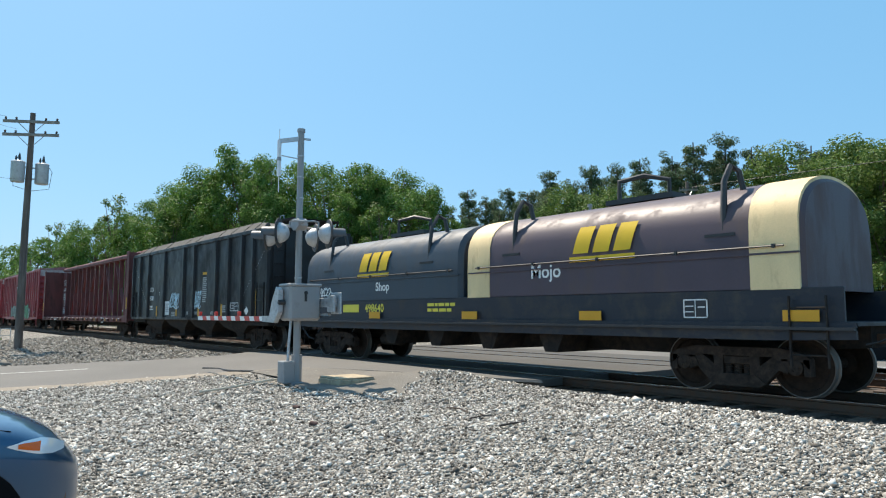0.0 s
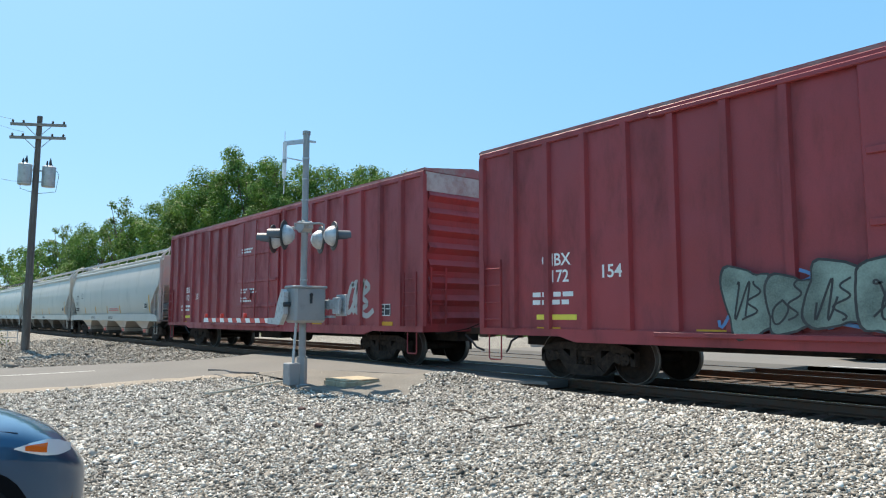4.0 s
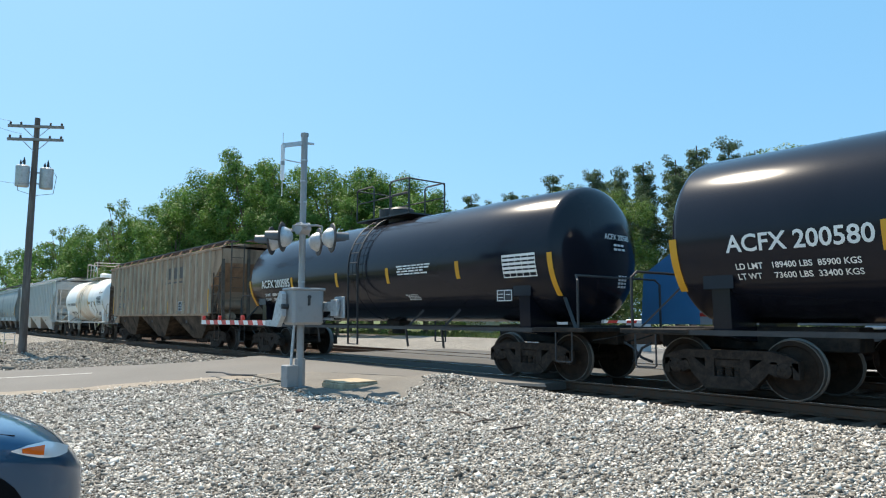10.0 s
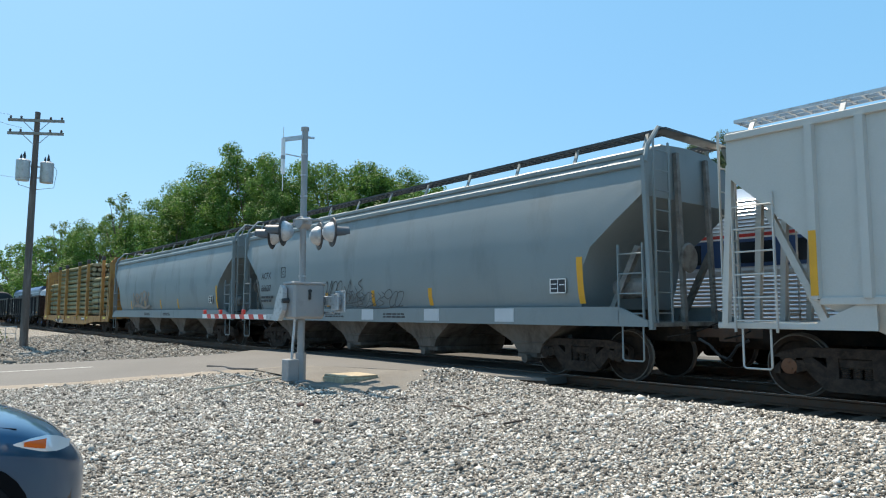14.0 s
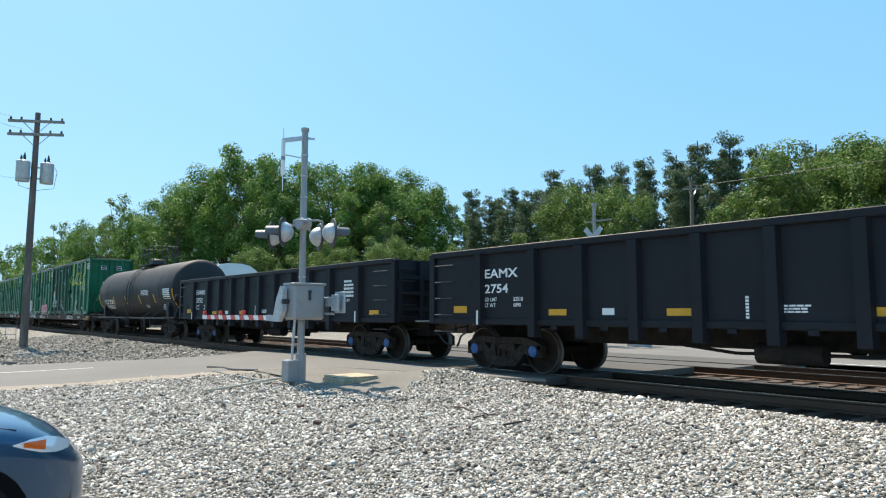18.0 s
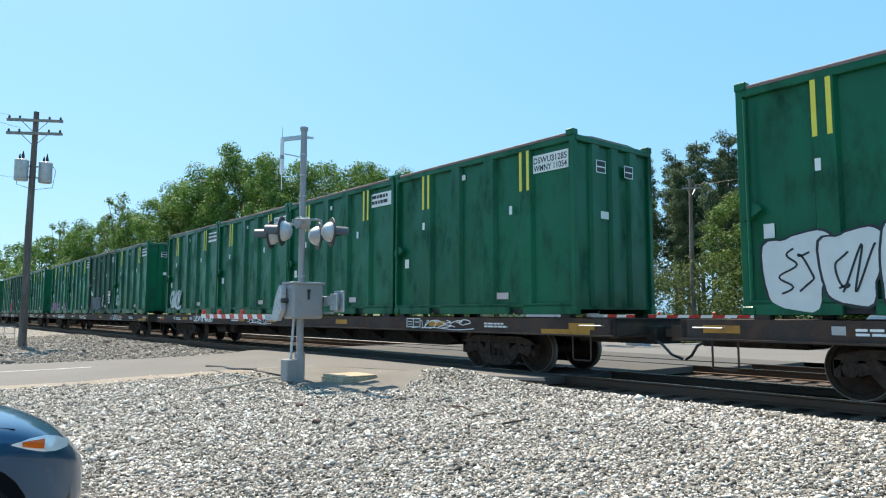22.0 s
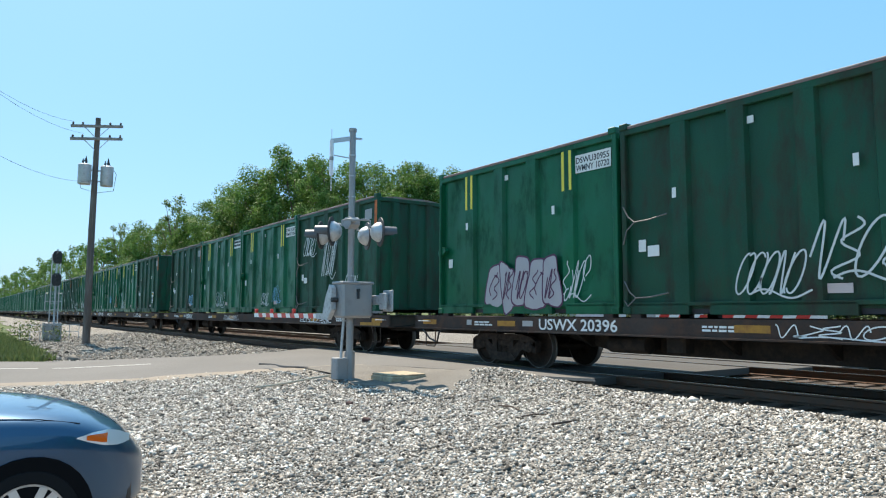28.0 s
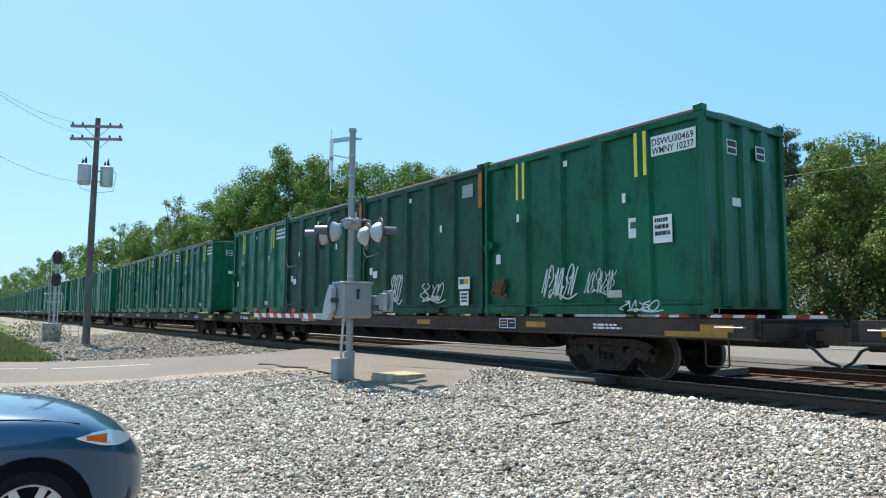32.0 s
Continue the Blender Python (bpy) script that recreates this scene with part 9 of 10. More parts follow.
def crossing_signal(x, y, z, arm_to, heading=-28):
    c = thing("crossing_signal", "silver level crossing mast with lamps and lowered gate", "crossing signal", (x, y, z))
    top = 5.36
    part("mast", Build().cyl((0, 0, 0.1), (0, 0, 2.0), 0.075, n=16).cyl((0, 0, 2.0), (0, 0, top), 0.068, n=16), m_mast, c)
    part("mast_cap", Build().cyl((0, 0, top - 0.02), (0, 0, top + 0.05), 0.085, n=16), m_mast, c)
    for q in (2.2, 3.9, 4.35, 4.8):
        part("mast_band", Build().cyl((0, 0, q), (0, 0, q + 0.03), 0.078, n=16), m_galv, c)
    part("base_flange", Build().box(-0.2, 0.2, -0.2, 0.2, 0.0, 0.06, 0.01).cyl((0, 0, 0.05), (0, 0, 0.62), 0.115, n=8), m_mast, c)
    part("junction_box", Build().box(-0.14, 0.14, -0.36, -0.1, 0.05, 0.5, 0.02), m_mast, c, "small silver base junction box")
    part("conduit", Build().tube([(0.0, -0.2, 0.5), (0.0, -0.18, 0.9), (0.0, -0.14, 1.4), (0.0, -0.12, 2.1)], 0.03, 8), m_galv, c)
    part("cross_arm", Build().cyl((-0.44, 0.06, 3.36), (0.42, -0.09, 3.36), 0.03, n=10), m_mast, c)
    part("arm_clamp", Build().slab([(-0.17, 3.30), (-0.17, 3.42), (-0.08, 3.47), (0.08, 3.47), (0.17, 3.42), (0.17, 3.30), (0.06, 3.22), (-0.06, 3.22)], "y", -0.11, 0.11), m_mast, c, "cast arm clamp")
    for ex, ey in ((0.40, -0.10), (-0.43, 0.05)):
        for turn in (heading + 14, heading + 166):
            d = Vector((-math.sin(radians(turn)), math.cos(radians(turn)), 0))
            e = Vector((ex, ey, 3.36))
            q = e + d * 0.30
            part("lamp_bracket", Build().tube([e, e + d * 0.2 + Vector((0, 0, 0.02)), q, q + Vector((0, 0, -0.12))], 0.022, 8), m_mast, c)
            lamp_head(c, ex + d.x * 0.52, ey + d.y * 0.52, 3.13, turn)
    mech = part("gate_mechanism", Build().box(-0.24, 0.24, -0.30, 0.42, 1.32, 2.07, 0.05), m_mast, c, "silver gate motor housing")
    part("housing_lid", Build().box(-0.26, 0.26, -0.32, 0.44, 2.03, 2.09, 0.02), m_mast, mech)
    part("latch", Build().cyl((0.245, 0.05, 1.9), (0.285, 0.05, 1.9), 0.035, n=10).box(0.24, 0.275, 0.03, 0.07, 1.72, 1.9), m_gunmetal, mech)
    s = 1 if arm_to > 0 else -1
    gate = part("gate_pivot", Build().slab([(s * 0.0, 1.95), (s * 0.12, 2.02), (s * 0.30, 1.75), (s * 0.42, 1.42), (s * 0.75, 1.42), (s * 0.75, 1.30), (s * 0.2, 1.28), (s * 0.0, 1.5)], "y", -0.44, -0.34), m_galv, c, "galvanised gate arm bracket")
    part("counterweight_arm", Build().box(min(-s * 0.1, -s * 0.75), max(-s * 0.1, -s * 0.75), 0.44, 0.50, 1.60, 1.80, 0.01).box(min(-s * 0.1, -s * 0.5), max(-s * 0.1, -s * 0.5), 0.44, 0.50, 1.42, 1.47).box(min(-s * 0.5, -s * 0.88), max(-s * 0.5, -s * 0.88), 0.50, 0.54, 1.46, 1.90, 0.01).box(min(-s * 0.55, -s * 0.8), max(-s * 0.55, -s * 0.8), 0.38, 0.44, 1.5, 1.84, 0.01), m_galv, gate, "counterweight plates")
    part("pivot_shaft", Build().cyl((0, -0.44, 1.7), (0, 0.55, 1.7), 0.05, n=12), m_gunmetal, gate)
    L = abs(arm_to)
    n = 14
    bar = part("gate_arm", Build().box(min(s * 0.6, s * L), max(s * 0.6, s * L), -0.42, -0.37, 1.31, 1.41), m_white, gate, "red and white striped gate arm")
    for k in range(n):
        x0 = 0.9 + (L - 1.0) * k / n
        if k % 2 == 0:
            d = (L - 1.0) / n
            part("stripe", Build().slab([(s * x0, 1.307), (s * (x0 + d), 1.307), (s * (x0 + d + 0.06), 1.413), (s * (x0 + 0.06), 1.413)], "y", -0.424, -0.366), m_red, bar)
    for q in (0.45, 0.75, 0.98):
        part("gate_lamp", Build().box(s * L * q - 0.05, s * L * q + 0.05, -0.43, -0.36, 1.41, 1.52, 0.015), m_red, bar, "small red gate lamp")
    return c


sig = crossing_signal(-13.02, -4.66, -0.22, -4.55)
part("bell_bracket", Build().bar((0, 0, 5.2), (-0.06, -0.48, 5.08), 0.05, 0.09).bar((0, 0, 5.2), (0.05, 0.2, 5.2), 0.04).bar((0, 0, 4.75), (-0.05, -0.42, 4.78), 0.02), m_alu, sig)
rod = part("marker_rod", Build().cyl((-0.06, -0.47, 4.0), (-0.06, -0.47, 5.35), 0.008, n=6).cyl((-0.06, -0.47, 4.35), (-0.06, -0.47, 5.1), 0.042, n=10), m_whitep, sig, "white and red marker tube")
part("marker_band", Build().cyl((-0.06, -0.47, 4.66), (-0.06, -0.47, 4.74), 0.045, n=10), m_mast, rod)
far_sig = crossing_signal(-17.8, 11.2, -0.25, 7.2, -14)
part("mast_extension", Build().cyl((0, 0, 5.40), (0, 0, 5.98), 0.062, n=14).cyl((0, 0, 5.94), (0, 0, 6.06), 0.10, n=14), m_mast, far_sig, "upper mast with a round bell")
part("top_arm", Build().bar((-0.35, 0, 5.30), (0.85, 0, 5.30), 0.06, 0.05), m_mast, far_sig)
far_sig["label"] = "grey far-side crossing mast with crossbuck and lowered gate"
for a in (-48, 48):
    part("crossbuck", Build().box(-0.62, 0.62, -0.01, 0.01, -0.11, 0.11, 0.0, pose(0.0, -0.09, 4.55, 0, a, 0)), m_galv, far_sig, "white crossbuck blade")

cab = thing("signal_cabinet", "white steel signal equipment cabinet", "cabinet", (-20.4, 11.4, -0.1))
part("cabinet_body", Build().box(-0.9, 0.9, -0.6, 0.6, 0.12, 2.05, 0.02), paint("white_cabinet", (0.62, 0.64, 0.66), 0.5, dirt=(0.4, 0.4, 0.4), amount=0.3), cab)
part("cabinet_roof", Build().box(-0.95, 0.95, -0.65, 0.65, 2.05, 2.12, 0.02), m_galv, cab)
part("cabinet_base", Build().box(-0.85, 0.85, -0.55, 0.55, 0.0, 0.12), m_galv, cab)
for x in (-0.45, 0.45):
    d = part("door", Build().box(x - 0.42, x + 0.42, -0.625, -0.6, 0.2, 1.75, 0.01), paint("white_cabinet", (0.62, 0.64, 0.66)), cab)
    part("handle", Build().box(x + 0.3, x + 0.34, -0.66, -0.62, 0.9, 1.1), m_gunmetal, d)
solo("relay_box", Build().box(-0.4, 0.4, -0.3, 0.3, 0.0, 1.3, 0.03), paint("grey_relay_box", (0.42, 0.45, 0.48), 0.5), "small grey relay box on a post", "cabinet", (-16.6, 12.4, -0.1))

# ---- utility poles and wires ----
m_armwood = paint("bleached_arm_wood", (0.30, 0.27, 0.235), 0.9, vary=0.25, dirt=(0.16, 0.13, 0.11), amount=0.4, scale=4.0, bump=0.15)


def utility_pole(x, y, z, h, arms, cans, label):
    c = thing("utility_pole", label, "utility pole", (x, y, z))
    part("pole", Build().tube([(0, 0, 0), (0.02, 0.0, h * 0.5), (0.05, 0.04, h)], [0.17, 0.145, 0.11], 12), m_wood, c)
    for k, zz in enumerate(arms):
        a = part("crossarm", Build().bar((0.16, -1.1, zz - 0.12), (0.16, 1.1, zz + 0.18), 0.1, 0.12), m_armwood, c)
        part("arm_brace", Build().bar((0.12, -0.55, zz - 0.05), (0.1, 0.0, zz - 0.55), 0.03).bar((0.12, 0.55, zz + 0.1), (0.1, 0.0, zz - 0.55), 0.03), m_galv, a)
        for y2 in (-1.0, -0.6, 0.55, 1.0):
            part("insulator", Build().lathe([(0, 0.03), (0.05, 0.06), (0.09, 0.035), (0.13, 0.055), (0.18, 0.02)], "z", (0.16, y2, zz + 0.05 + 0.135 * y2), 10), m_gunmetal, a)
    for y2, zz in cans:
        t = part("transformer", Build().lathe([(0, 0.02), (0.0, 0.26), (0.05, 0.28), (0.85, 0.28), (0.9, 0.29), (0.95, 0.24), (0.98, 0.02)], "z", (0.05, y2, zz), 20), m_alu, c, "grey pole-mounted transformer")
        part("bushing", Build().lathe([(0.95, 0.04), (1.1, 0.06), (1.25, 0.035), (1.35, 0.01)], "z", (0.0, y2 + 0.05, zz), 10).lathe([(0.95, 0.04), (1.05, 0.05), (1.18, 0.01)], "z", (0.15, y2 - 0.1, zz), 10), m_gunmetal, t)
        part("transformer_bracket", Build().bar((0, 0, zz + 0.2), (0.05, y2, zz + 0.2), 0.06).bar((0, 0, zz + 0.7), (0.05, y2, zz + 0.7), 0.06), m_galv, t)
        part("drop_wire", Build().tube([(0.05, y2, zz + 1.2), (0.1, y2 + (0.4 if y2 > 0 else -0.2), zz + 0.6), (0.1, y2 + (0.3 if y2 > 0 else -0.15), zz - 0.2), (0.0, 0.1, zz - 0.35)], 0.012, 5), m_gunmetal, t)
    return c


utility_pole(-35.2, -6.5, -0.32, 10.6, (10.15, 9.55), ((-0.42, 7.4), (0.52, 7.4)), "tall weathered wooden utility pole with two transformers")
for y2, z2, sag in ((-1.0, 9.95, 1.65), (-0.55, 9.45, 1.5), (-0.05, 7.25, 1.45)):
    pts = []
    for k in range(17):
        u = k / 16
        pts.append((-35.1 + 26.1 * u, -6.5 + y2 - 9.9 * u, z2 + 0.1 * u - sag * 4 * u * (1 - u)))
    solo("overhead_wire", Build().tube(pts, 0.006, 5), m_gunmetal, "thin black overhead wire sagging from the pole", "wire")
utility_pole(-24.2, 29.5, -0.2, 10.2, (9.6,), (), "weathered wooden utility pole before the pines")
solo("far_wire", Build().tube([(-24.2, 29.5, 9.6), (-12, 28.5, 9.2), (0, 28, 9.4), (15, 27.5, 10)], 0.015, 5), m_gunmetal, "thin overhead wire before the trees", "wire")

# ---- railway colour-light signal ----
rs = thing("railway_signal", "railway signal post with two black lamp heads", "railway signal", (-42.2, -7.1, -0.3))
part("post", Build().cyl((0, 0, 0.9), (0, 0, 4.85), 0.05, n=10), m_galv, rs)
for zz in (3.21, 4.41):
    hd = part("signal_head", Build().slab([(-0.22, zz - 0.2), (-0.22, zz + 0.2), (-0.14, zz + 0.34), (0.14, zz + 0.34), (0.22, zz + 0.2), (0.22, zz - 0.2), (0.14, zz - 0.34), (-0.14, zz - 0.34)], "x", 0.1, 0.16), m_gunmetal, rs, "black oval signal head")
    for q in (-0.2, 0.0, 0.2):
        part("visor", Build().cyl((0.16, 0, zz + q), (0.36, 0, zz + q - 0.03), 0.085, n=12), m_gunmetal, hd)
    part("back_box", Build().box(-0.12, 0.1, -0.13, 0.13, zz - 0.25, zz + 0.25, 0.03), m_gunmetal, hd)
ladder(rs, -0.35, 0, 0.2, 4.6, 14, m_galv, 0.4, "y")
part("platform_rail", Build().tube([(-0.7, -0.4, 1.6), (-0.7, -0.4, 2.5), (-0.7, 0.4, 2.5), (-0.7, 0.4, 1.6)], 0.025, 6).tube([(-0.7, -0.4, 2.05), (-0.7, 0.4, 2.05)], 0.025, 6), m_galv, rs)
part("signal_case", Build().box(-0.4, 0.4, -0.5, 0.35, 0.0, 0.9, 0.03), m_mast, rs, "silver equipment case")
fence = Build()
for q in range(7):
    fence.bar((0.9, -1.6 + q * 0.45, 0.0), (0.9, -1.6 + q * 0.45, 0.85), 0.03)
fence.bar((0.9, -1.6, 0.8), (0.9, 1.1, 0.8), 0.04).bar((0.9, -1.6, 0.45), (0.9, 1.1, 0.45), 0.03)
part("guard_fence", fence, m_galv, rs)

# ---- white house behind the trees ----
hs = thing("house", "small white gabled house among the trees", "house", (-52.0, 42.0, -0.2))
m_siding = paint("white_siding", (0.66, 0.67, 0.68), 0.6, dirt=(0.45, 0.45, 0.44), amount=0.3)
part("wall", Build().slab([(-3.5, 0), (-3.5, 3.0), (0, 5.2), (3.5, 3.0), (3.5, 0)], "y", -5, 5), m_siding, hs)
for s in (-1, 1):
    part("roof", Build().slab([(s * 3.9, 2.75), (0, 5.22), (0, 5.4), (s * 3.9, 2.95)], "y", -5.4, 5.4), paint("grey_shingle", (0.16, 0.155, 0.15), 0.9), hs)
for x in (-1.6, 1.2):
    wdw = part("window", Build().box(x, x + 0.9, -5.06, -5.0, 1.0, 2.2, 0.02), m_whitep, hs)
    part("pane", Build().box(x + 0.07, x + 0.83, -5.07, -5.05, 1.07, 2.13), m_glass, wdw)

# ---- loose things on the ground ----
def gz(x, y):
    return ground_z(y) + lumps(x, y)


hb = thing("handhole_box", "low weathered concrete handhole box in the gravel", "utility box", (-12.15, -3.98, -0.17))
m_conc = paint("stained_concrete", (0.42, 0.34, 0.23), 0.9, vary=0.2, dirt=(0.2, 0.16, 0.12), amount=0.4, scale=4.0)
part("box_wall", Build().box(-0.42, 0.42, -0.42, 0.42, -0.1, 0.12, 0.02), m_conc, hb)
part("lid", Build().box(-0.40, 0.40, -0.40, 0.40, 0.12, 0.15, 0.01), m_conc, hb, "pale concrete lid")
solo("cable", Build().tube([(-12.95 - 0.46 * u + 0.06 * math.sin(6 * u), -6.7 + 1.95 * u, ground_z(-6.7 + 1.95 * u) + 0.085) for u in [k / 10 for k in range(11)]], 0.022, 6), paint("bleached_stick", (0.50, 0.46, 0.38), 0.8), "bleached length of pipe lying on the gravel", "pipe")
solo("road_crack_cable", Build().tube([(-17.6 + 1.75 * u, -4.9 + 0.5 * u + 0.12 * math.sin(7 * u), ground_z(-4.9) + 0.06) for u in [k / 12 for k in range(13)]], 0.03, 6), m_gunmetal, "black rubber hose lying across the road edge", "hose")
m_twig = paint("dark_twig", (0.075, 0.055, 0.045), 0.9)
for pts, r in (([(-8.73, -4.66), (-8.62, -4.60), (-8.53, -4.52)], 0.008), ([(-8.12, -4.68), (-7.8, -4.70), (-7.54, -4.79)], 0.013), ([(-7.14, -5.10), (-7.1, -4.92), (-7.02, -4.76)], 0.011),
               ([(-6.47, -5.19), (-6.38, -5.0), (-6.40, -4.80)], 0.015), ([(-6.78, -6.62), (-6.85, -6.55), (-6.8, -6.5)], 0.01)):
    solo("twig", Build().tube([(x, y, gz(x, y) + 0.03 + 0.015 * (i % 2)) for i, (x, y) in enumerate(pts)], [r, r * 0.9, r * 0.6], 6), m_twig, "dark broken branch lying on the gravel", "branch", group="branches on the gravel")
m_brick = paint("red_brick", (0.085, 0.05, 0.045), 0.9, vary=0.3)
for k, (x, y) in enumerate(((-10.14, -6.16), (-8.61, -6.70))):
    solo("brick_piece", Build().box(-0.055, 0.055, -0.04, 0.04, -0.03, 0.035, 0.012), m_brick, "broken piece of red brick on the gravel", "brick", pose(x, y, gz(x, y) + 0.02, 10, 8, 30 * k + 20), group="broken bricks")


# ---- parked car ----
def sedan(x, y, z, turn):
    """A saloon, forward along its own +y; the origin lies below its front bumper."""
    c = thing("parked_car", "blue saloon car parked on the gravel", "car", pose(x, y, z, 0, 0, turn))
    m_body = bpy.data.materials.new("blue_car_paint")
    m_body.use_nodes = True
    pb = m_body.node_tree.nodes["Principled BSDF"]
    pb.inputs["Base Color"].default_value = (0.012, 0.07, 0.15, 1)
    pb.inputs["Metallic"].default_value, pb.inputs["Roughness"].default_value = 0.55, 0.32
    pb.inputs["Coat Weight"].default_value, pb.inputs["Coat Roughness"].default_value = 0.9, 0.04
    fl = m_body.node_tree.nodes.new("ShaderNodeTexNoise")
    fl.inputs["Scale"].default_value = 900
    bpn = m_body.node_tree.nodes.new("ShaderNodeBump")
    bpn.inputs["Strength"].default_value = 0.02
    m_body.node_tree.links.new(fl.outputs[0], bpn.inputs["Height"])
    m_body.node_tree.links.new(bpn.outputs[0], pb.inputs["Normal"])
    # stations: y behind the nose, half width, underside, shoulder height, top height
    st = [(0.0, 0.34, 0.28, 0.46, 0.54), (-0.03, 0.52, 0.23, 0.50, 0.61), (-0.10, 0.65, 0.20, 0.60, 0.70), (-0.19, 0.745, 0.19, 0.70, 0.80), (-0.30, 0.81, 0.19, 0.77, 0.865), (-0.45, 0.855, 0.19, 0.82, 0.935),
          (-0.65, 0.885, 0.19, 0.86, 0.985), (-1.0, 0.905, 0.19, 0.885, 1.035), (-1.5, 0.91, 0.19, 0.90, 1.07), (-1.9, 0.91, 0.19, 0.91, 1.08), (-3.6, 0.91, 0.19, 0.94, 1.06), (-4.4, 0.88, 0.22, 0.93, 1.05), (-4.6, 0.78, 0.3, 0.85, 0.98), (-4.68, 0.6, 0.4, 0.75, 0.85)]
    bow = lambda px, yy: yy - 0.25 * px * px * max(0.0, 1 + yy / 0.8)
    rings = []
    for yy, w, zb, zs, zt in st:
        pts = [(-w * 0.92, zb), (-w * 0.99, zb + (zs - zb) * 0.35), (-w, zb + (zs - zb) * 0.7), (-w * 0.985, zs), (-w * 0.93, zs + (zt - zs) * 0.45), (-w * 0.80, zs + (zt - zs) * 0.78), (-w * 0.45, zt - 0.008), (0, zt)]
        ring = [(px, bow(px, yy), pz) for px, pz in pts]
        rings.append(ring + [(-px, py, pz) for px, py, pz in reversed(ring[:-1])])
    body = part("body", Build().rings(rings), m_body, c, "glossy metallic blue bodywork")
    sub = body.modifiers.new("smooth", "SUBSURF")
    sub.levels = sub.render_levels = 2
    gh = [(-1.75, 0.74, 0.98, 1.0), (-2.35, 0.66, 1.0, 1.38), (-3.3, 0.66, 1.0, 1.42), (-4.1, 0.66, 1.0, 1.12)]
    cabin = part("greenhouse", Build().rings([[(-w, yy, z0), (-w * 0.86, yy, z1), (w * 0.86, yy, z1), (w, yy, z0)] for yy, w, z0, z1 in gh]), m_glass, c, "tinted cabin glass")
    part("roof", Build().slab([(-2.4, 1.385), (-3.3, 1.425), (-3.3, 1.45), (-2.4, 1.41)], "x", -0.56, 0.56), m_body, c)
    for sx in (-1, 1):
        arch = part("wheel_arch", Build().lathe([(sx * 0.60, 0.02), (sx * 0.60, 0.385), (sx * 0.917, 0.385), (sx * 0.917, 0.02)], "x", (0, -0.85, 0.33), 28), paint("dark_arch", (0.008, 0.008, 0.009), 0.95, spec=0.05), c)
        for wy in (-0.85, -3.6):
            ty = part("tyre", Build().lathe([(sx * 0.70, 0.2), (sx * 0.70, 0.30), (sx * 0.73, 0.325), (sx * 0.88, 0.325), (sx * 0.925, 0.30), (sx * 0.93, 0.235), (sx * 0.90, 0.2)], "x", (0, wy, 0.325), 32), paint("tyre_rubber", (0.014, 0.014, 0.015), 0.9, spec=0.1), c)
            rim = Build().lathe([(sx * 0.89, 0.205), (sx * 0.925, 0.235), (sx * 0.915, 0.205), (sx * 0.88, 0.2)], "x", (0, wy, 0.325), 32)
            for k in range(10):
                a = 2 * math.pi * k / 10 + (0.12 if k % 2 else -0.12)
                rim.bar((sx * 0.915, wy + 0.03 * math.cos(a), 0.325 + 0.03 * math.sin(a)), (sx * 0.905, wy + 0.21 * math.cos(a), 0.325 + 0.21 * math.sin(a)), 0.05, 0.03, (1, 0, 0))
            rim.cyl((sx * 0.88, wy, 0.325), (sx * 0.925, wy, 0.325), 0.055, n=14)
            part("rim", rim, paint("alloy_rim", (0.55, 0.56, 0.58), 0.3, 0.8), ty, "silver alloy rim")
    for sx in (-1, 1):
        hl = Build()
        grid = []
        for i in range(11):
            u = i / 10
            yy = -0.52 + 0.39 * u
            top = lerp(u, ((0, 0.806), (0.3, 0.826), (0.6, 0.83), (0.8, 0.808), (1, 0.765)))
            foot = lerp(u, ((0, 0.800), (0.25, 0.766), (0.55, 0.732), (0.85, 0.714), (1, 0.722)))
            wx = lerp(-yy, [(-q[0], q[1]) for q in st])
            zs = lerp(-yy, [(-q[0], q[3]) for q in st])
            row = []
            for j in range(6):
                z = foot + (top - foot) * j / 5
                px = wx * (0.985 - max(0.0, z - zs) * 0.9) + 0.008
                row.append((sx * px, bow(px, yy) + 0.006, z))
            grid.append(row)
        hl.rings(grid, cap=False, closed=False)
        glass = bpy.data.materials.get("headlight_lens") or bpy.data.materials.new("headlight_lens")
        glass.use_nodes = True
        q = glass.node_tree.nodes["Principled BSDF"]
        q.inputs["Base Color"].default_value, q.inputs["Roughness"].default_value, q.inputs["Metallic"].default_value = (0.8, 0.82, 0.84, 1), 0.08, 0.25
        lamp = part("headlight", hl, glass, c, "clear headlamp with an orange corner")
        orr = Build()
        orr.rings([[(p[0] + sx * 0.005, p[1], p[2]) for p in r[1:5]] for r in grid[2:7]], cap=False, closed=False)
        part("indicator", orr, paint("orange_lens", (0.75, 0.13, 0.01), 0.2, vary=0.05, bump=0.0), lamp, "orange turn lamp")
        part("fog_recess", Build().box(-0.035, 0.035, -0.07, -0.012, 0.28, 0.44, 0.015, pose(sx * 0.645, bow(0.645, -0.09), 0, 0, 0, -sx * 45)), m_gunmetal, c)
        part("hood_seam", Build().tube([(sx * lerp(-yy, [(-q2[0], q2[1]) for q2 in st]) * 0.90, bow(0.75, yy), lerp(-yy, [(-q2[0], q2[3] + (q2[4] - q2[3]) * 0.52) for q2 in st]) - 0.002) for yy in (-0.5, -0.8, -1.1, -1.3)], 0.003, 5), paint("dark_arch", (0.008, 0.008, 0.009), 0.95, spec=0.05), c)
    part("grille", Build().box(-0.3, 0.3, -0.14, -0.05, 0.34, 0.46, 0.015), m_gunmetal, c)
    return c


sedan(-6.12, -10.205, -0.425, 0)


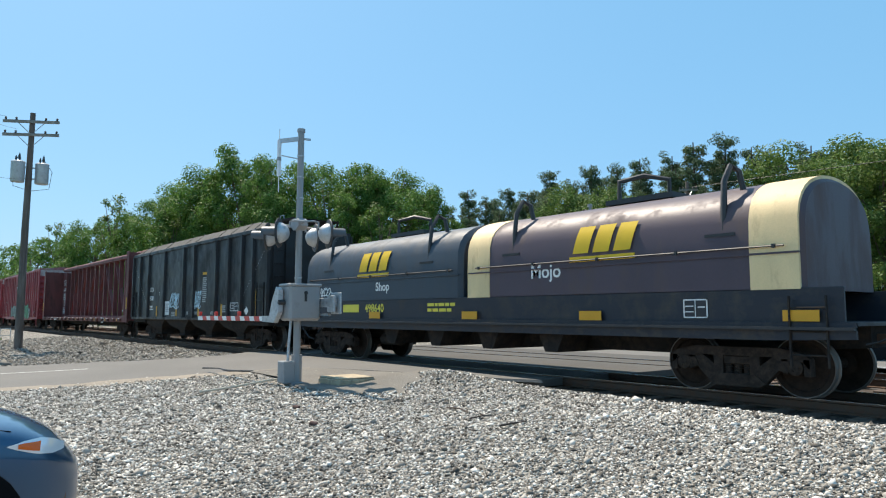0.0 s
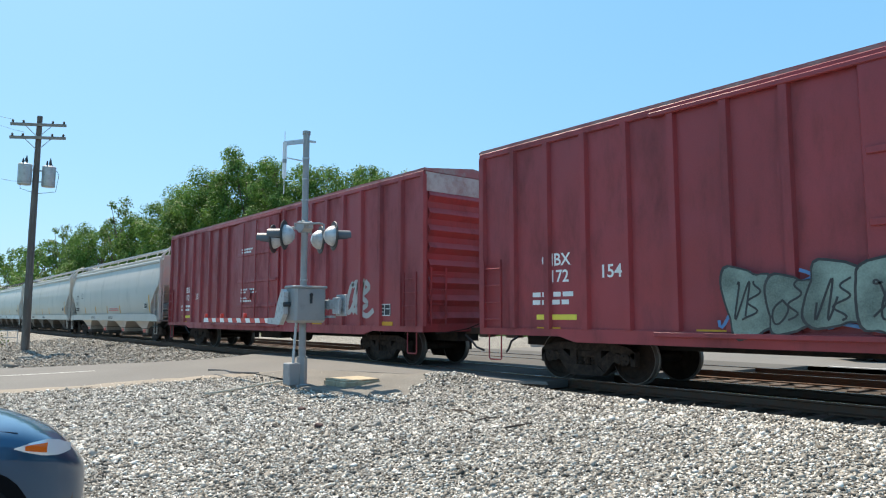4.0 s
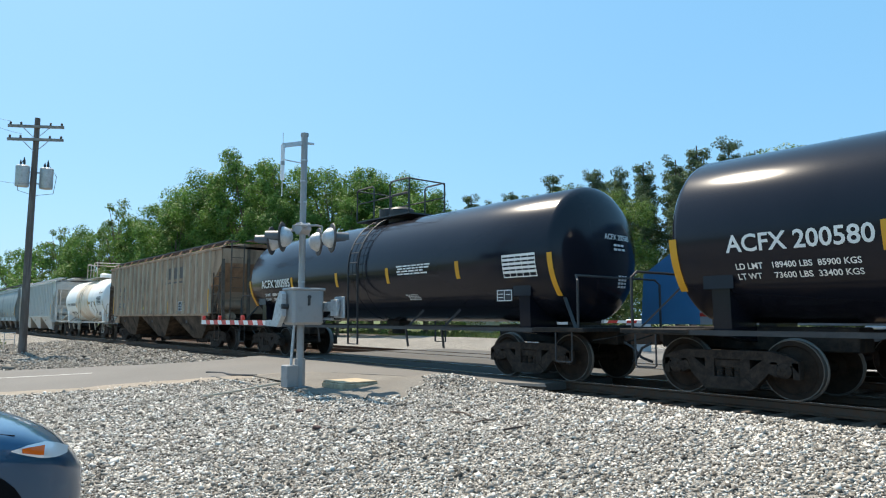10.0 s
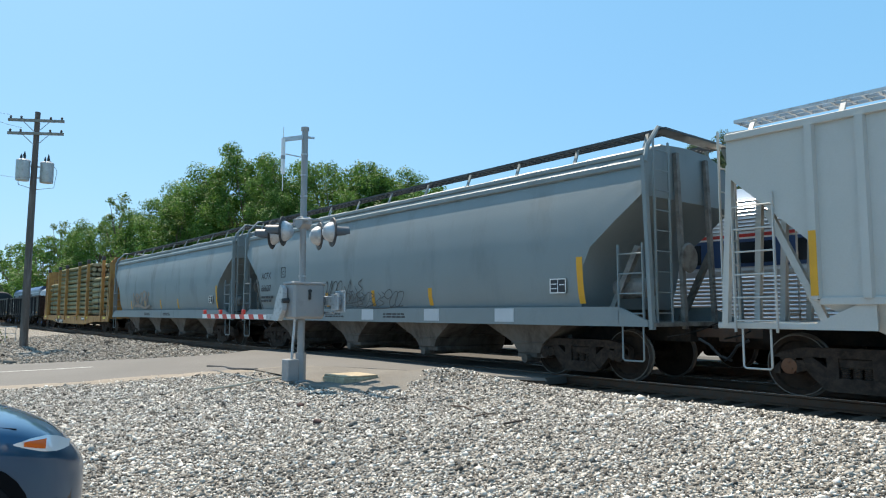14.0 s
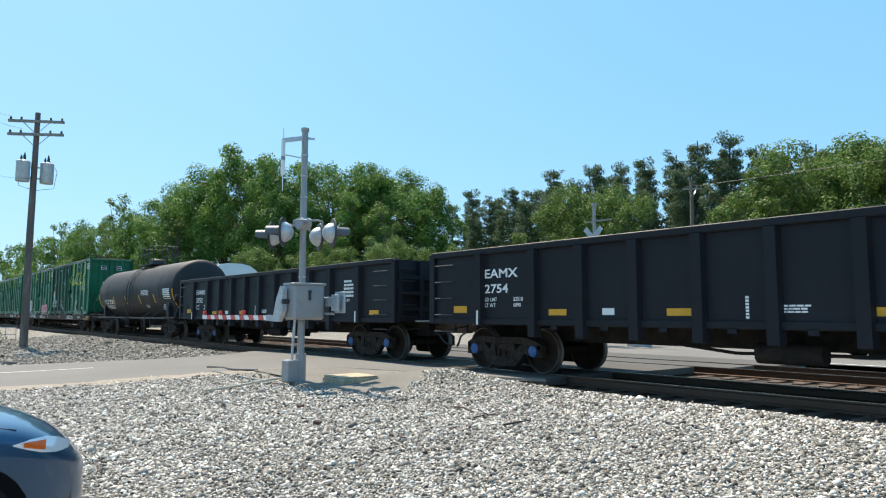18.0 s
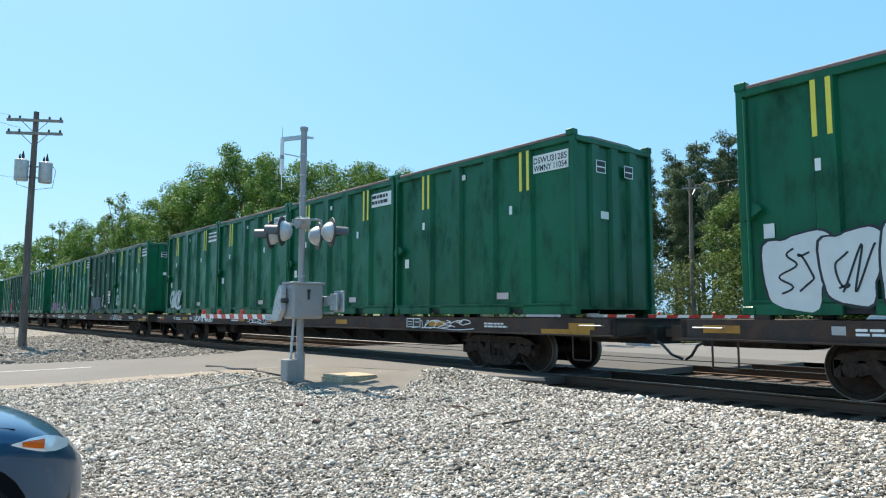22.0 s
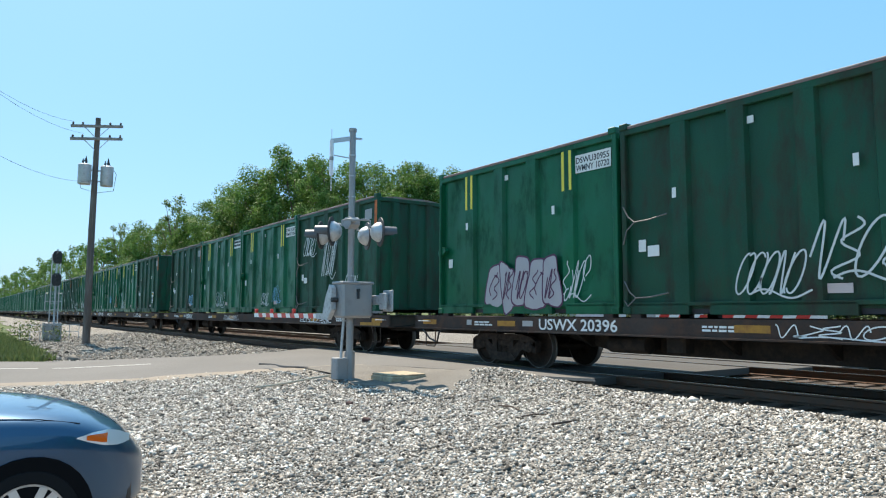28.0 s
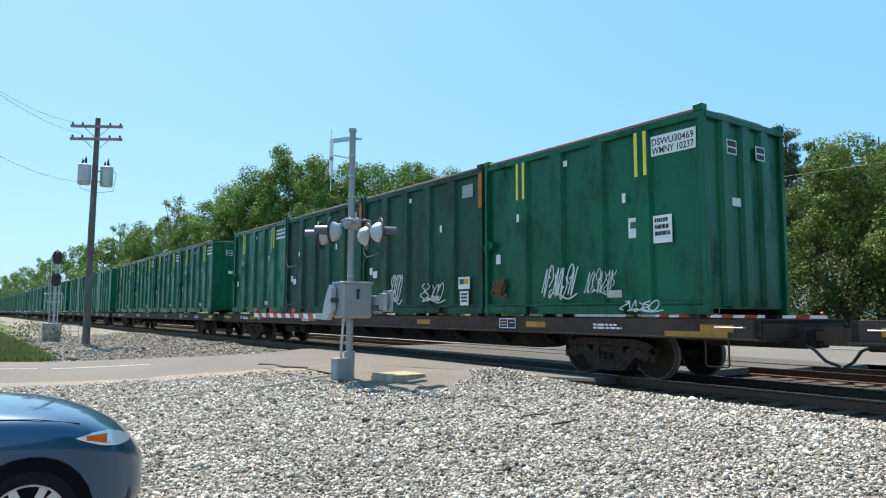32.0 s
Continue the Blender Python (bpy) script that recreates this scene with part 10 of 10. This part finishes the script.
def suv(x, y, z, turn):
    c = thing("waiting_suv", "dark grey sport utility car waiting at the crossing", "car", pose(x, y, z, 0, 0, turn))
    mb = paint("grey_car_paint", (0.09, 0.10, 0.11), 0.25, 0.5, vary=0.05, bump=0.0)
    part("body", Build().slab([(0, 0.35), (0.0, 0.85), (0.15, 0.95), (1.1, 1.05), (1.7, 1.65), (3.9, 1.7), (4.4, 1.05), (4.45, 0.4)], "x", -0.9, 0.9), mb, c)
    part("windscreen", Build().slab([(1.12, 1.08), (1.68, 1.6), (1.70, 1.62), (1.14, 1.06)], "x", -0.75, 0.75), m_glass, c)
    part("grille", Build().box(-0.45, 0.45, -0.02, 0.01, 0.62, 0.82, 0.01), m_gunmetal, c)
    part("bumper", Build().box(-0.88, 0.88, -0.06, 0.05, 0.35, 0.55, 0.03), m_gunmetal, c)
    part("number_plate", Build().box(-0.16, 0.16, -0.075, -0.06, 0.5, 0.61), m_white, c, "plain white number plate")
    for s in (-1, 1):
        part("headlight", Build().box(min(s * 0.5, s * 0.86), max(s * 0.5, s * 0.86), -0.02, 0.06, 0.66, 0.82, 0.03), m_whitep, c)
        for wy in (0.85, 3.5):
            ty = part("tyre", Build().lathe([(s * 0.70, 0.18), (s * 0.70, 0.34), (s * 0.92, 0.34), (s * 0.92, 0.18)], "x", (0, wy, 0.34), 20), paint("tyre_rubber", (0.018, 0.018, 0.019)), c)
            part("rim", Build().lathe([(s * 0.89, 0.02), (s * 0.91, 0.2), (s * 0.88, 0.21)], "x", (0, wy, 0.34), 16), m_galv, ty)
    return c


suv(-8.6, 11.0, -0.09, -51)


# ---- what moves ----
def motions():
    speed_knots = [(0, 17.29), (4, 17.27), (8, 17.09), (12, 16.91), (16, 16.75), (20, 16.64), (24, 16.59), (28, 16.44), (32, 16.23)]
    n = 3200
    run = [0.0]
    for k in range(n):
        t = 32.0 * (k + 0.5) / n
        run.append(run[-1] + lerp(t, speed_knots) * 32.0 / n)

    def gone(t):
        return run[min(n, max(0, round(t / 32.0 * n)))]

    for ob, u in MOVERS:
        base = ob.matrix_basis.translation.copy()
        walk(ob, [(t, Matrix.Translation((u + gone(t), base.y, base.z))) for t in range(0, 33, 2)])
    for ob, x in PASSENGER:
        walk(ob, [(t, Matrix.Translation((x + V_PASS * t, 4.3, 0))) for t in (0, 8, 16, 24, 32)])
    # wheels roll without slipping; all wheelsets of one train turn alike
    near = [w for w in WHEELSETS if not w.parent.name.startswith(("passenger", "locomotive"))]
    far = [w for w in WHEELSETS if w.parent.name.startswith(("passenger", "locomotive"))]
    for group, way in ((near, lambda t: gone(t) / R_WHEEL), (far, lambda t: V_PASS * t / R_WHEEL)):
        times = [k / FPS for k in range(0, 32 * FPS + 1)]
        lead = group[0]
        walk(lead, [(t, Matrix.Rotation(way(t) * (1.0 if way(1.0) > 0 else 0.8), 4, "Y")) for t in times])
        for w in group[1:]:
            w.rotation_mode = "QUATERNION"
            w.animation_data_create()
            w.animation_data.action = lead.animation_data.action
            w.animation_data.action_slot = lead.animation_data.action_slot


motions()
